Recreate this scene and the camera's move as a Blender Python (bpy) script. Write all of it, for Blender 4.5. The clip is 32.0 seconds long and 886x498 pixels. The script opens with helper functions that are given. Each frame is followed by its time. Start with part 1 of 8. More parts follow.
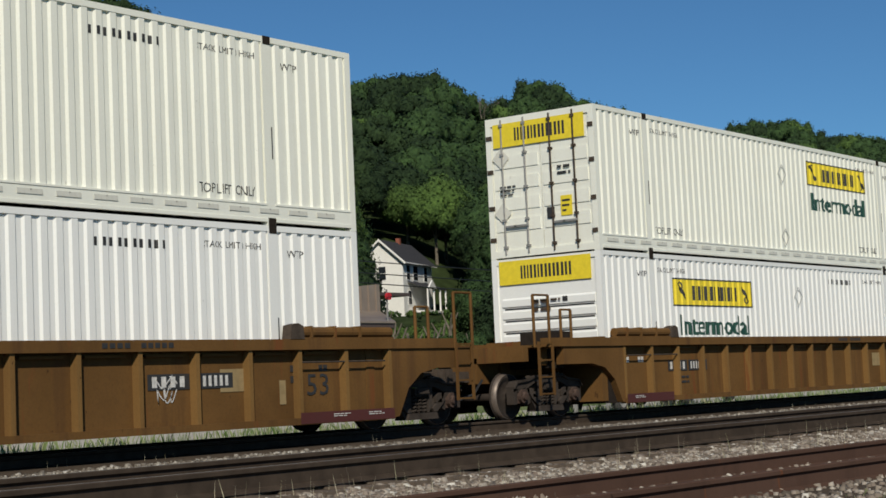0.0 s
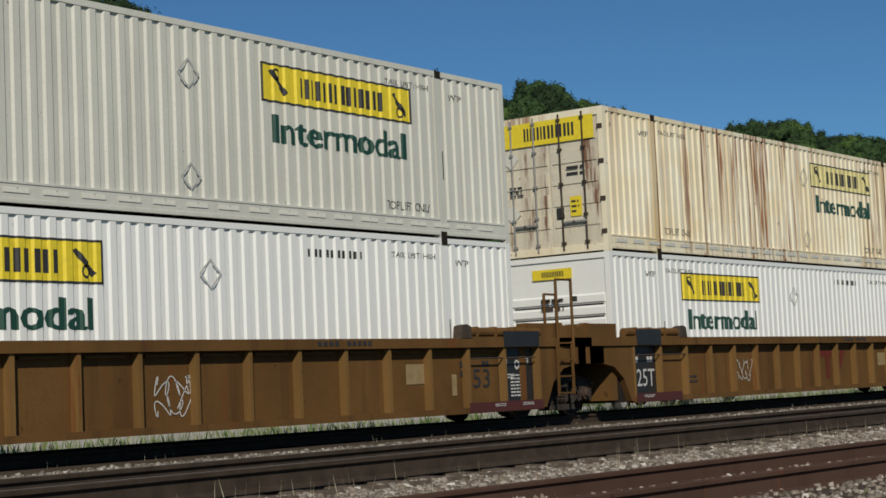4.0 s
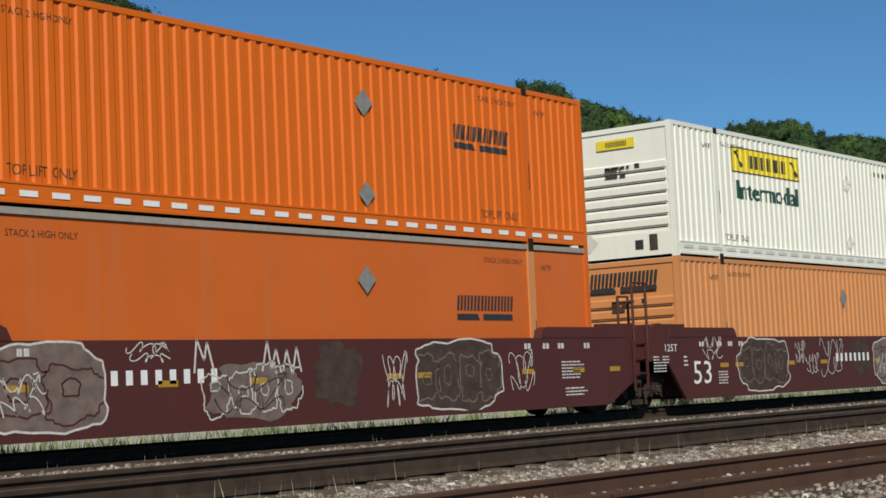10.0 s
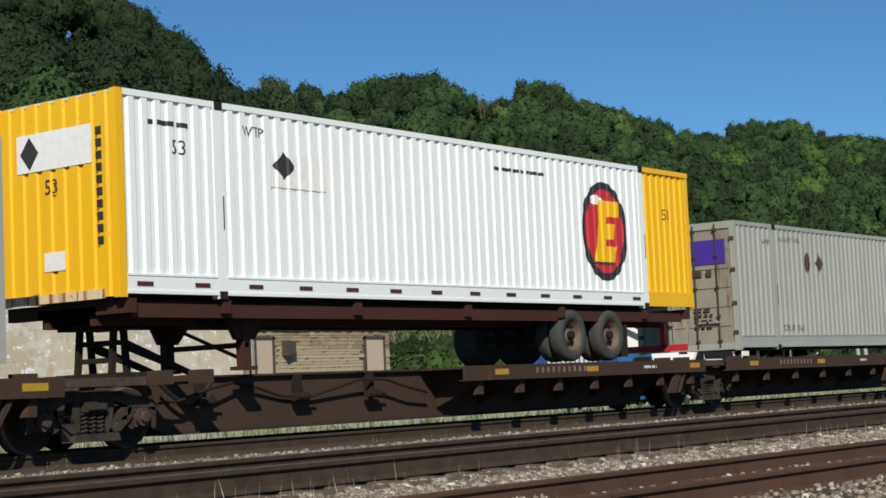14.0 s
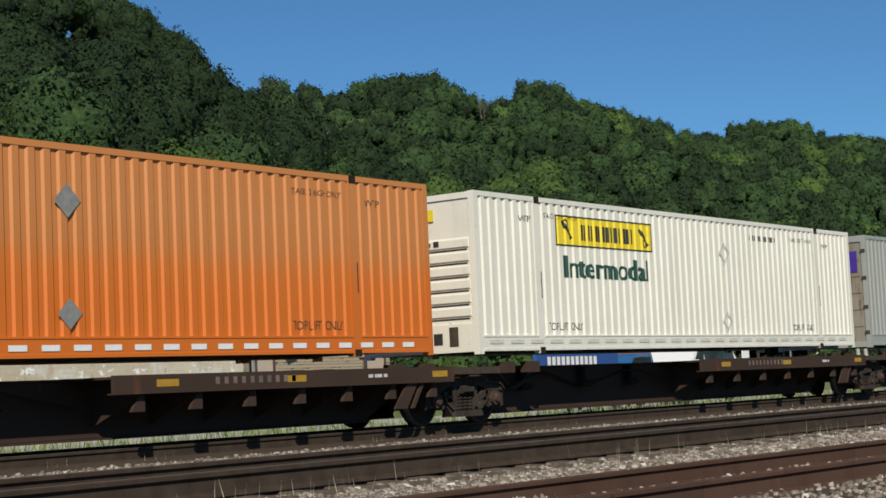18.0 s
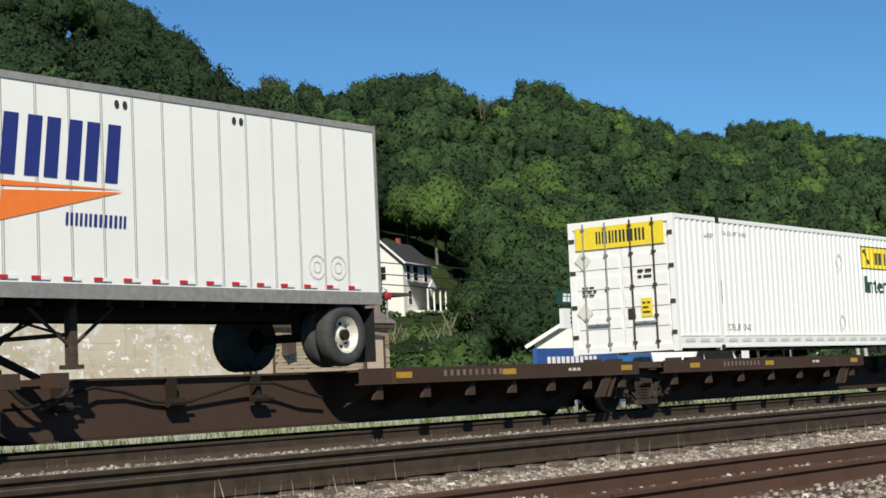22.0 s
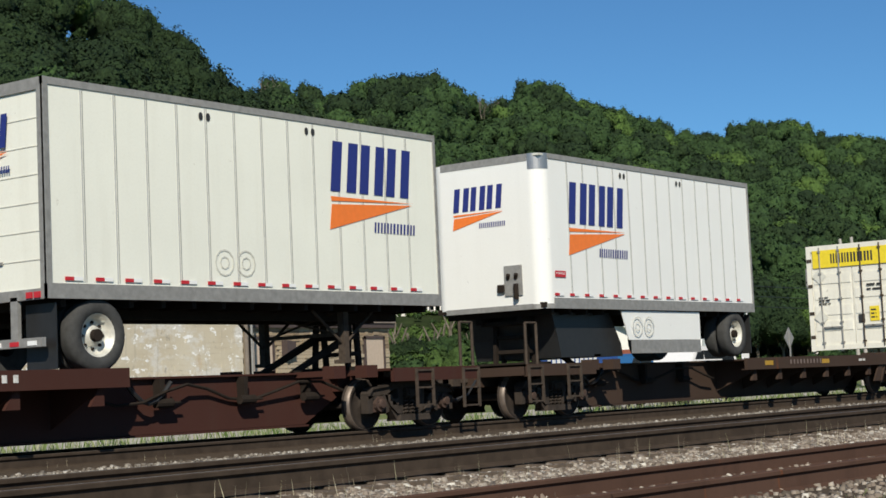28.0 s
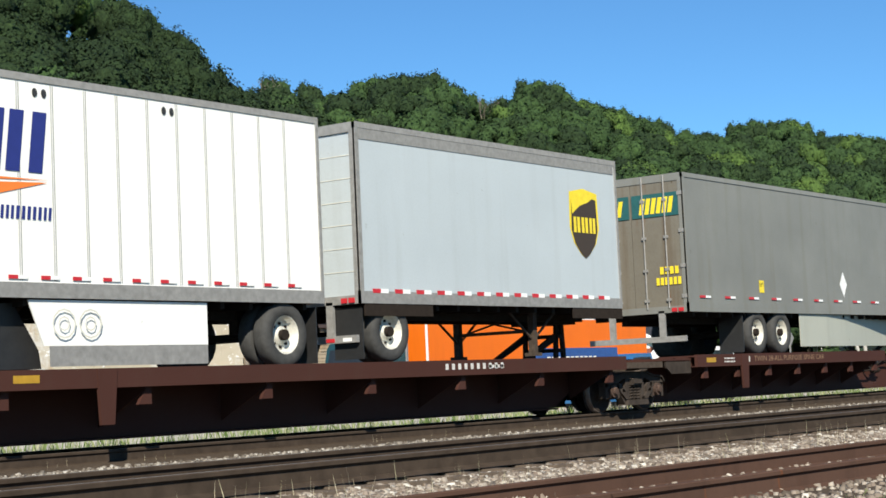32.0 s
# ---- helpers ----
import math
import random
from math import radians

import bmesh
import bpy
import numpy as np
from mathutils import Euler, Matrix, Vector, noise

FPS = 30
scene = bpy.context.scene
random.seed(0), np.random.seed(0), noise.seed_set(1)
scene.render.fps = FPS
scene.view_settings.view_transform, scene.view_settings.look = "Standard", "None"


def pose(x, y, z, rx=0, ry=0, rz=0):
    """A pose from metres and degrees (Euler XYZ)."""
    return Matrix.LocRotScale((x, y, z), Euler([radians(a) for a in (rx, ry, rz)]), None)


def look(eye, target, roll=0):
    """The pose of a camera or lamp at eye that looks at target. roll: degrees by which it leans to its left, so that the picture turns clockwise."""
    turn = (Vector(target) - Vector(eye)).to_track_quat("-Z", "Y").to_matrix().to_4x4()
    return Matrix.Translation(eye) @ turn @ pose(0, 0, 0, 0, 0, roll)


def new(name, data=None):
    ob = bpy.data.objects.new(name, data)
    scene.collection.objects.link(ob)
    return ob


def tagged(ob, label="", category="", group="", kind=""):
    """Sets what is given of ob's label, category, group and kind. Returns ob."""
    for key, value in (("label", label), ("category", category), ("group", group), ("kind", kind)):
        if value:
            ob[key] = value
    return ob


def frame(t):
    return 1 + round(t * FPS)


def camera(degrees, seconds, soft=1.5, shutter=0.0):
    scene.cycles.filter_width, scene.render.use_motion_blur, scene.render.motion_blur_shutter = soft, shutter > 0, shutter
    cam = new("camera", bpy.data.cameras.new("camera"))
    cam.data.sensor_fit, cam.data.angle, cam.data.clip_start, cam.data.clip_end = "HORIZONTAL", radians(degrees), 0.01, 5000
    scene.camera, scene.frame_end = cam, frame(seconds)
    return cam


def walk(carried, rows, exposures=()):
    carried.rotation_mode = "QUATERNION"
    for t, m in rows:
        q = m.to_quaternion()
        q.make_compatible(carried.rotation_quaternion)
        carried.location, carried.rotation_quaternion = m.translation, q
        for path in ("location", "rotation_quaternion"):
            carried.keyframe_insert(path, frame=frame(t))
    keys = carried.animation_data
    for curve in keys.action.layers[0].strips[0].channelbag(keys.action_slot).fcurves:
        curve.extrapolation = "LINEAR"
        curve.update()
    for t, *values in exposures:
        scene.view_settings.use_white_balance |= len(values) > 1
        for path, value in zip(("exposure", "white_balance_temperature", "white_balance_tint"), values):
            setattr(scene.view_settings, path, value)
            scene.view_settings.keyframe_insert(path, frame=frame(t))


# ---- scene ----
cam = camera(29.5, 32.0, soft=1.6)
EYE = Vector((0.0, 0.0, 0.63))
STAND = look(EYE, EYE + Vector((0.79813, 0.59681, 0.08254)), -2.584)
EXPOSURES = ((0.0, -0.42), (2.0, -0.55), (4.5, -0.6), (5.3, -0.55), (6.0, -0.36), (7.0, -0.28), (8.0, -0.22), (9.5, -0.32), (10.6, -0.12), (11.6, 0.12), (12.4, 0.2), (13.0, 0.38), (13.5, 0.15), (14.0, -0.1), (14.5, -0.12), (16.5, -0.15), (18.2, -0.2), (19.0, 0.0), (20.0, -0.08), (20.6, -0.28), (21.0, -0.38), (21.4, -0.2), (22.1, 0.12), (23.0, 0.03), (23.6, -0.1), (24.5, -0.2), (26.5, 0.02), (28.0, -0.02), (29.0, 0.12), (29.5, 0.33), (30.5, 0.75), (31.2, 0.85), (32.0, 0.52))
walk(cam, [(0.0, STAND), (32.0, STAND)], EXPOSURES)

# ---- light ----
SUN_EL, SUN_AZ = 36.0, 221.0            # degrees; azimuth counted from +x towards +y
world = bpy.data.worlds.new("world")
scene.world = world
world.use_nodes = True
wn = world.node_tree
sky = wn.nodes.new("ShaderNodeTexSky")
sky.sky_type = "NISHITA"
sky.sun_disc = False
sky.sun_elevation = radians(SUN_EL)
sky.sun_rotation = radians(90.0 - SUN_AZ)
sky.altitude = 2500.0
sky.air_density = 1.0
sky.dust_density = 0.25
sky.ozone_density = 2.0
tone = wn.nodes.new("ShaderNodeMix")
tone.data_type, tone.blend_type = "RGBA", "MULTIPLY"
tone.inputs["Factor"].default_value = 1.0
tone.inputs["B"].default_value = (0.58, 1.0, 1.25, 1)      # clear, deep summer blue
wn.links.new(sky.outputs["Color"], tone.inputs["A"])
wn.links.new(tone.outputs["Result"], wn.nodes["Background"].inputs["Color"])
wn.nodes["Background"].inputs["Strength"].default_value = 0.075
sun = new("sun", bpy.data.lights.new("sun", "SUN"))
sun.data.energy = 5.0
sun.data.angle = radians(0.53)
sun.data.color = (1.0, 0.93, 0.8)
sun.matrix_basis = look((0, 0, 60), Vector((0, 0, 60)) - Vector((math.cos(radians(SUN_AZ)) * math.cos(radians(SUN_EL)), math.sin(radians(SUN_AZ)) * math.cos(radians(SUN_EL)), math.sin(radians(SUN_EL)))))


# ---- materials ----
def nodes_of(name):
    m = bpy.data.materials.new(name)
    m.use_nodes = True
    return m, m.node_tree, m.node_tree.nodes["Principled BSDF"]


def noise_fac(nt, scale, detail=4.0, stretch=(1, 1, 1), rough=0.6, world=False):
    tc = nt.nodes.new("ShaderNodeTexCoord")
    mp = nt.nodes.new("ShaderNodeMapping")
    mp.inputs["Scale"].default_value = stretch
    n = nt.nodes.new("ShaderNodeTexNoise")
    n.inputs["Scale"].default_value = scale
    n.inputs["Detail"].default_value = detail
    n.inputs["Roughness"].default_value = rough
    source = nt.nodes.new("ShaderNodeNewGeometry").outputs["Position"] if world else tc.outputs["Object"]
    nt.links.new(source, mp.inputs["Vector"])
    nt.links.new(mp.outputs["Vector"], n.inputs["Vector"])
    return n.outputs["Fac"]


def ramp(nt, fac, stops):
    r = nt.nodes.new("ShaderNodeValToRGB")
    el = r.color_ramp.elements
    while len(el) < len(stops):
        el.new(0.5)
    for e, (p, c) in zip(el, stops):
        e.position = p
        e.color = (*c, 1) if len(c) == 3 else c
    nt.links.new(fac, r.inputs["Fac"])
    return r.outputs["Color"]


def mixed(nt, fac, a, b, blend="MIX"):
    m = nt.nodes.new("ShaderNodeMix")
    m.data_type = "RGBA"
    m.blend_type = blend
    for sock, v in ((m.inputs["Factor"], fac), (m.inputs["A"], a), (m.inputs["B"], b)):
        if isinstance(v, (int, float)):
            sock.default_value = v
        elif isinstance(v, tuple):
            sock.default_value = (*v, 1) if len(v) == 3 else v
        else:
            nt.links.new(v, sock)
    return m.outputs["Result"]


def bumped(nt, bsdf, fac, strength, dist):
    b = nt.nodes.new("ShaderNodeBump")
    b.inputs["Strength"].default_value = strength
    b.inputs["Distance"].default_value = dist
    nt.links.new(fac, b.inputs["Height"])
    nt.links.new(b.outputs["Normal"], bsdf.inputs["Normal"])


def paint(name, col, dirt=0.3, grime=(0.16, 0.13, 0.09), rough=0.45, streak=0.5, rust=0.0, metal=0.0):
    """Weathered paint: patchy tone, streaks that run down, rust spots."""
    m, nt, b = nodes_of(name)
    big = noise_fac(nt, 0.55, 5)
    run = noise_fac(nt, 1.0, 5, (3.2, 3.2, 0.22))
    fine = noise_fac(nt, 26.0, 3)
    c = mixed(nt, ramp(nt, big, ((0.3, (0, 0, 0)), (0.75, (1, 1, 1)))), tuple(v * (1 - 0.22 * dirt) for v in col), tuple(min(1, v * (1 + 0.1 * dirt)) for v in col))
    c = mixed(nt, ramp(nt, run, ((0.52, (0, 0, 0)), (0.85, (streak * dirt,) * 3))), c, grime)
    c = mixed(nt, ramp(nt, fine, ((0.45, (0, 0, 0)), (0.9, (0.35 * dirt,) * 3))), c, grime)
    specks = noise_fac(nt, 7.0, 6, (1, 1, 0.55), 0.7)
    c = mixed(nt, ramp(nt, specks, ((0.665, (0, 0, 0)), (0.7, (min(0.9, 1.6 * dirt),) * 3))), c, tuple(v * 0.7 for v in grime))
    if rust:
        spots = noise_fac(nt, 2.6, 6, (1.3, 1.3, 0.13), 0.65)
        c = mixed(nt, ramp(nt, spots, ((0.68 - 0.2 * rust, (0, 0, 0)), (0.76 - 0.2 * rust, (0.9,) * 3))), c, (0.16, 0.055, 0.02))
    nt.links.new(c, b.inputs["Base Color"])
    b.inputs["Roughness"].default_value = rough
    b.inputs["Metallic"].default_value = metal
    b.inputs["Specular IOR Level"].default_value = 0.3 if rough < 0.7 else 0.1
    bumped(nt, b, noise_fac(nt, 3.5, 4), 0.12, 0.02)
    return m


def plain(name, col, rough=0.6, metal=0.0, vary=0.25, scale=9.0, bump=0.0, spec=0.5):
    m, nt, b = nodes_of(name)
    f = noise_fac(nt, scale, 5)
    c = mixed(nt, ramp(nt, f, ((0.25, (0, 0, 0)), (0.8, (1, 1, 1)))), tuple(v * (1 - vary) for v in col), tuple(min(1, v * (1 + vary)) for v in col))
    nt.links.new(c, b.inputs["Base Color"])
    b.inputs["Roughness"].default_value = rough
    b.inputs["Metallic"].default_value = metal
    b.inputs["Specular IOR Level"].default_value = spec if rough < 0.8 else min(spec, 0.1)
    if bump:
        bumped(nt, b, f, 0.6, bump)
    return m


def piecewise(name, cols, rough=0.9, bump=0.0, translucent=0.0, patch=0.1, patch_cols=None):
    """Colour by piece (random per island), with wide patches of another tone."""
    m, nt, b = nodes_of(name)
    g = nt.nodes.new("ShaderNodeNewGeometry")
    n = len(cols)
    c = ramp(nt, g.outputs["Random Per Island"], [(i / max(1, n - 1), v) for i, v in enumerate(cols)])
    if patch_cols:
        c = mixed(nt, ramp(nt, noise_fac(nt, patch, 3), ((0.35, (0, 0, 0)), (0.65, (1, 1, 1)))), c, mixed(nt, 1.0, c, patch_cols, "MULTIPLY"))
    nt.links.new(c, b.inputs["Base Color"])
    b.inputs["Roughness"].default_value = rough
    b.inputs["Specular IOR Level"].default_value = 0.25
    if translucent:
        out = nt.nodes["Material Output"]
        t = nt.nodes.new("ShaderNodeBsdfTranslucent")
        nt.links.new(c, t.inputs["Color"])
        s = nt.nodes.new("ShaderNodeMixShader")
        s.inputs["Fac"].default_value = translucent
        nt.links.new(b.outputs["BSDF"], s.inputs[1])
        nt.links.new(t.outputs["BSDF"], s.inputs[2])
        nt.links.new(s.outputs["Shader"], out.inputs["Surface"])
    return m


M_WHITE = paint("white_paint", (0.83, 0.83, 0.73), 0.25, (0.3, 0.25, 0.16), streak=0.5)
M_WHITE2 = paint("bright_white_paint", (0.83, 0.83, 0.79), 0.15, streak=0.3)
M_PUREWHITE = paint("cool_white_paint", (0.81, 0.84, 0.84), 0.12, streak=0.3)
M_CREAM = paint("cream_paint", (0.8, 0.775, 0.67), 0.4, streak=0.45)
M_DULL = paint("dull_white_paint", (0.66, 0.65, 0.57), 0.45, streak=0.6)


def rust_runs(name, col, patchy):
    """Cream paint with rust that runs down in narrow streaks, thickest in some stretches."""
    m, nt, b = nodes_of(name)
    wide = noise_fac(nt, 0.22, 3, (1, 1, 0.4))
    runs = noise_fac(nt, 1.0, 4, (5.5, 5.5, 0.16), 0.7)
    spots = noise_fac(nt, 5.0, 5)
    c = mixed(nt, ramp(nt, noise_fac(nt, 0.9, 5), ((0.3, (0, 0, 0)), (0.7, (1, 1, 1)))), col, tuple(v * k for v, k in zip(col, (0.9, 0.82, 0.66))))
    c = mixed(nt, ramp(nt, noise_fac(nt, 1.0, 4, (3.5, 3.5, 0.1)), ((0.5, (0, 0, 0)), (0.75, (0.4,) * 3))), c, (0.55, 0.34, 0.15))
    where = ramp(nt, wide, ((0.5 - patchy, (0, 0, 0)), (0.62 - patchy, (1, 1, 1))))
    amount = mixed(nt, 1.0, ramp(nt, runs, ((0.5, (0, 0, 0)), (0.58, (0.95,) * 3))), where, "MULTIPLY")
    c = mixed(nt, amount, c, (0.24, 0.08, 0.024))
    c = mixed(nt, ramp(nt, spots, ((0.66, (0, 0, 0)), (0.72, (0.7,) * 3))), c, (0.2, 0.09, 0.04))
    nt.links.new(c, b.inputs["Base Color"])
    b.inputs["Roughness"].default_value = 0.6
    bumped(nt, b, noise_fac(nt, 3.5, 4), 0.12, 0.02)
    return m


M_RUSTY = rust_runs("rust_streaked_cream_paint", (0.88, 0.82, 0.65), 0.05)
M_RUSTPOST = rust_runs("rusting_post_paint", (0.72, 0.6, 0.4), 0.25)
M_RUSTDOOR = paint("rust_stained_door_paint", (0.7, 0.64, 0.5), 0.6, (0.2, 0.1, 0.05), streak=1.0, rust=0.55)
M_ORANGE = paint("orange_paint", (0.7, 0.142, 0.006), 0.3, (0.25, 0.06, 0.02), streak=0.4)
M_ORANGE2 = paint("faded_orange_paint", (0.72, 0.21, 0.04), 0.4, (0.4, 0.14, 0.05), streak=0.5)


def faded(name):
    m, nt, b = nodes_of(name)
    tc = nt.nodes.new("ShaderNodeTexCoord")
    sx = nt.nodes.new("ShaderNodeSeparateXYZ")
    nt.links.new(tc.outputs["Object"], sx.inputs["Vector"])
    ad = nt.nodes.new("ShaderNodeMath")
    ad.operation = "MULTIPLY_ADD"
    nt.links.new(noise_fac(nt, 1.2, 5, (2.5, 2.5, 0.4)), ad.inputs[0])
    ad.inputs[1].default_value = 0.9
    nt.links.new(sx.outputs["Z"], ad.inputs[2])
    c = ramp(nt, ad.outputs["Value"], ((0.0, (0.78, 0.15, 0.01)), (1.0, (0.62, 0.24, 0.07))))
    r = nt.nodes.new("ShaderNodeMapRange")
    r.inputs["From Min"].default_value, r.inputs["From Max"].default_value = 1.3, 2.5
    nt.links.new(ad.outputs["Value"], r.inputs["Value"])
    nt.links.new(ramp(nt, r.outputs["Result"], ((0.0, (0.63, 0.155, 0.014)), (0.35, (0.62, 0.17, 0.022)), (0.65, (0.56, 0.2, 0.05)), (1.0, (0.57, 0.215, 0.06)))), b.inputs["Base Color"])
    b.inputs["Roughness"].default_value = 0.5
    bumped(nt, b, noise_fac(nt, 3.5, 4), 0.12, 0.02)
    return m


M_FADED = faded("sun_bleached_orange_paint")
M_PALE = paint("pale_faded_orange_paint", (0.64, 0.27, 0.095), 0.35, (0.3, 0.13, 0.05), streak=0.4)
M_FLAT_OR = paint("dusty_orange_paint", (0.64, 0.135, 0.016), 0.4, (0.4, 0.2, 0.12), streak=0.7)
M_OCHRE = paint("ochre_post_paint", (0.6, 0.27, 0.03), 0.35)
M_GREY = paint("pale_grey_paint", (0.36, 0.37, 0.335), 0.45, streak=0.6)
M_ALU = paint("dirty_aluminium_skin", (0.215, 0.218, 0.2), 0.8, (0.14, 0.125, 0.075), rough=0.5, streak=0.7)
M_ALUDOOR = paint("grimy_rust_stained_door_skin", (0.19, 0.175, 0.14), 1.0, (0.1, 0.065, 0.035), rough=0.6, streak=1.0, rust=0.2)
M_GREYDOOR = paint("rust_stained_grey_door_paint", (0.31, 0.29, 0.24), 0.9, (0.16, 0.11, 0.06), rough=0.6, streak=1.0, rust=0.35)
M_SKIRTGREY = paint("pale_olive_grey_skirt", (0.4, 0.41, 0.35), 0.3, rough=0.5)
M_LIGHTBLUE = paint("pale_blue_grey_skin", (0.46, 0.51, 0.53), 0.3, rough=0.35)
M_YELLOW = paint("yellow_paint", (0.85, 0.47, 0.01), 0.2)
M_WEATHERED = paint("weathered_yellow_brown_paint", (0.155, 0.08, 0.026), 1.5, (0.075, 0.038, 0.018), rough=0.8, streak=0.75, rust=0.4)
# side posts: paler copy of the side paint for their sunlit look, with rust
M_LITPOST = paint("sunlit_yellow_post_paint", (0.215, 0.12, 0.04), 1.0, (0.1, 0.05, 0.02), rough=0.8, streak=0.8, rust=0.35)
M_MAROON = paint("maroon_paint", (0.085, 0.024, 0.02), 0.5, (0.06, 0.035, 0.03), rough=0.6, streak=0.6)
M_BROWN = paint("rusty_brown_steel_paint", (0.06, 0.039, 0.029), 0.7, (0.045, 0.035, 0.026), rough=0.8, streak=0.7, rust=0.2)
M_BROWNRED = paint("red_brown_steel_paint", (0.062, 0.026, 0.02), 0.5, (0.06, 0.04, 0.03), rough=0.7, streak=0.6)
M_UNDER = plain("grimy_underframe_steel", (0.026, 0.02, 0.016), 0.95)
M_CAST = plain("dusty_cast_steel", (0.07, 0.054, 0.042), 0.9, vary=0.4, bump=0.01)
M_TREAD = plain("worn_wheel_steel", (0.17, 0.135, 0.11), 0.5, 0.4, 0.25)
M_RUBBER = plain("dusty_tyre_rubber", (0.06, 0.06, 0.058), 0.85, bump=0.004)
M_RIM = plain("painted_steel_rim", (0.62, 0.6, 0.52), 0.5, 0.2, 0.3)
M_RUSTRIM = plain("rusty_dark_rim", (0.13, 0.085, 0.06), 0.7, 0.1, 0.35)
M_REDRIM = plain("red_painted_rim", (0.6, 0.02, 0.05), 0.4, 0.0, 0.2)
M_STEEL = plain("galvanised_steel", (0.27, 0.265, 0.25), 0.6, 0.15)
M_CHROME = plain("stainless_corner_cap", (0.42, 0.41, 0.4), 0.38, 0.75, 0.12)
M_BLACK = plain("black_paint", (0.02, 0.02, 0.02), 0.5)
M_NAVY = plain("navy_decal", (0.02, 0.03, 0.18), 0.5, vary=0.1)
M_BLUE = plain("blue_decal", (0.03, 0.09, 0.3), 0.5, vary=0.2)
M_GOLD = plain("gold_decal", (0.62, 0.45, 0.16), 0.5, vary=0.15)
M_PURPLE = plain("purple_decal", (0.06, 0.03, 0.3), 0.5, vary=0.12)
M_GREEN = plain("dark_green_decal", (0.012, 0.06, 0.04), 0.5, vary=0.15)
M_TEAL = plain("deep_teal_decal", (0.02, 0.1, 0.1), 0.5, vary=0.15)
M_DECYEL = plain("yellow_decal", (0.8, 0.62, 0.03), 0.5, vary=0.12)
M_DECOR = plain("bright_orange_decal", (0.85, 0.2, 0.03), 0.5, vary=0.08)
M_RED = plain("red_decal", (0.5, 0.022, 0.03), 0.45, vary=0.12)
M_DKBROWN = plain("dark_brown_decal", (0.05, 0.03, 0.015), 0.45, vary=0.1)
M_DECWHITE = plain("white_decal", (0.8, 0.8, 0.78), 0.5, vary=0.08)
M_OLDWHITE = plain("worn_white_stencil", (0.6, 0.58, 0.54), 0.7, vary=0.3, scale=14)
M_TAG = plain("silvery_spray_paint", (0.17, 0.125, 0.105), 0.7, vary=0.45, scale=4)
M_TAGDARK = plain("dark_grey_spray_paint", (0.072, 0.05, 0.043), 0.8, vary=0.4, scale=4)
M_REFLECT = plain("dull_amber_reflector", (0.42, 0.24, 0.02), 0.5, vary=0.2)
M_INK = plain("black_stencil", (0.03, 0.03, 0.03), 0.6)
M_REDMARK = paint("faded_red_stencil", (0.15, 0.03, 0.022), 0.9, (0.12, 0.06, 0.02), rough=0.7, streak=0.8)
M_CHALK = plain("pale_overpaint", (0.3, 0.22, 0.11), 0.8, vary=0.25, scale=5)
M_FADEYEL = plain("sun_faded_yellow_decal", (0.7, 0.61, 0.27), 0.6, vary=0.25, scale=3)
M_FAINT = plain("faded_tan_lettering", (0.26, 0.17, 0.11), 0.8, vary=0.4, scale=12)
M_SEAM = plain("grey_seam", (0.5, 0.5, 0.47), 0.6, vary=0.15)
M_TOPBAND = plain("bare_grey_band", (0.33, 0.3, 0.26), 0.7, vary=0.2)


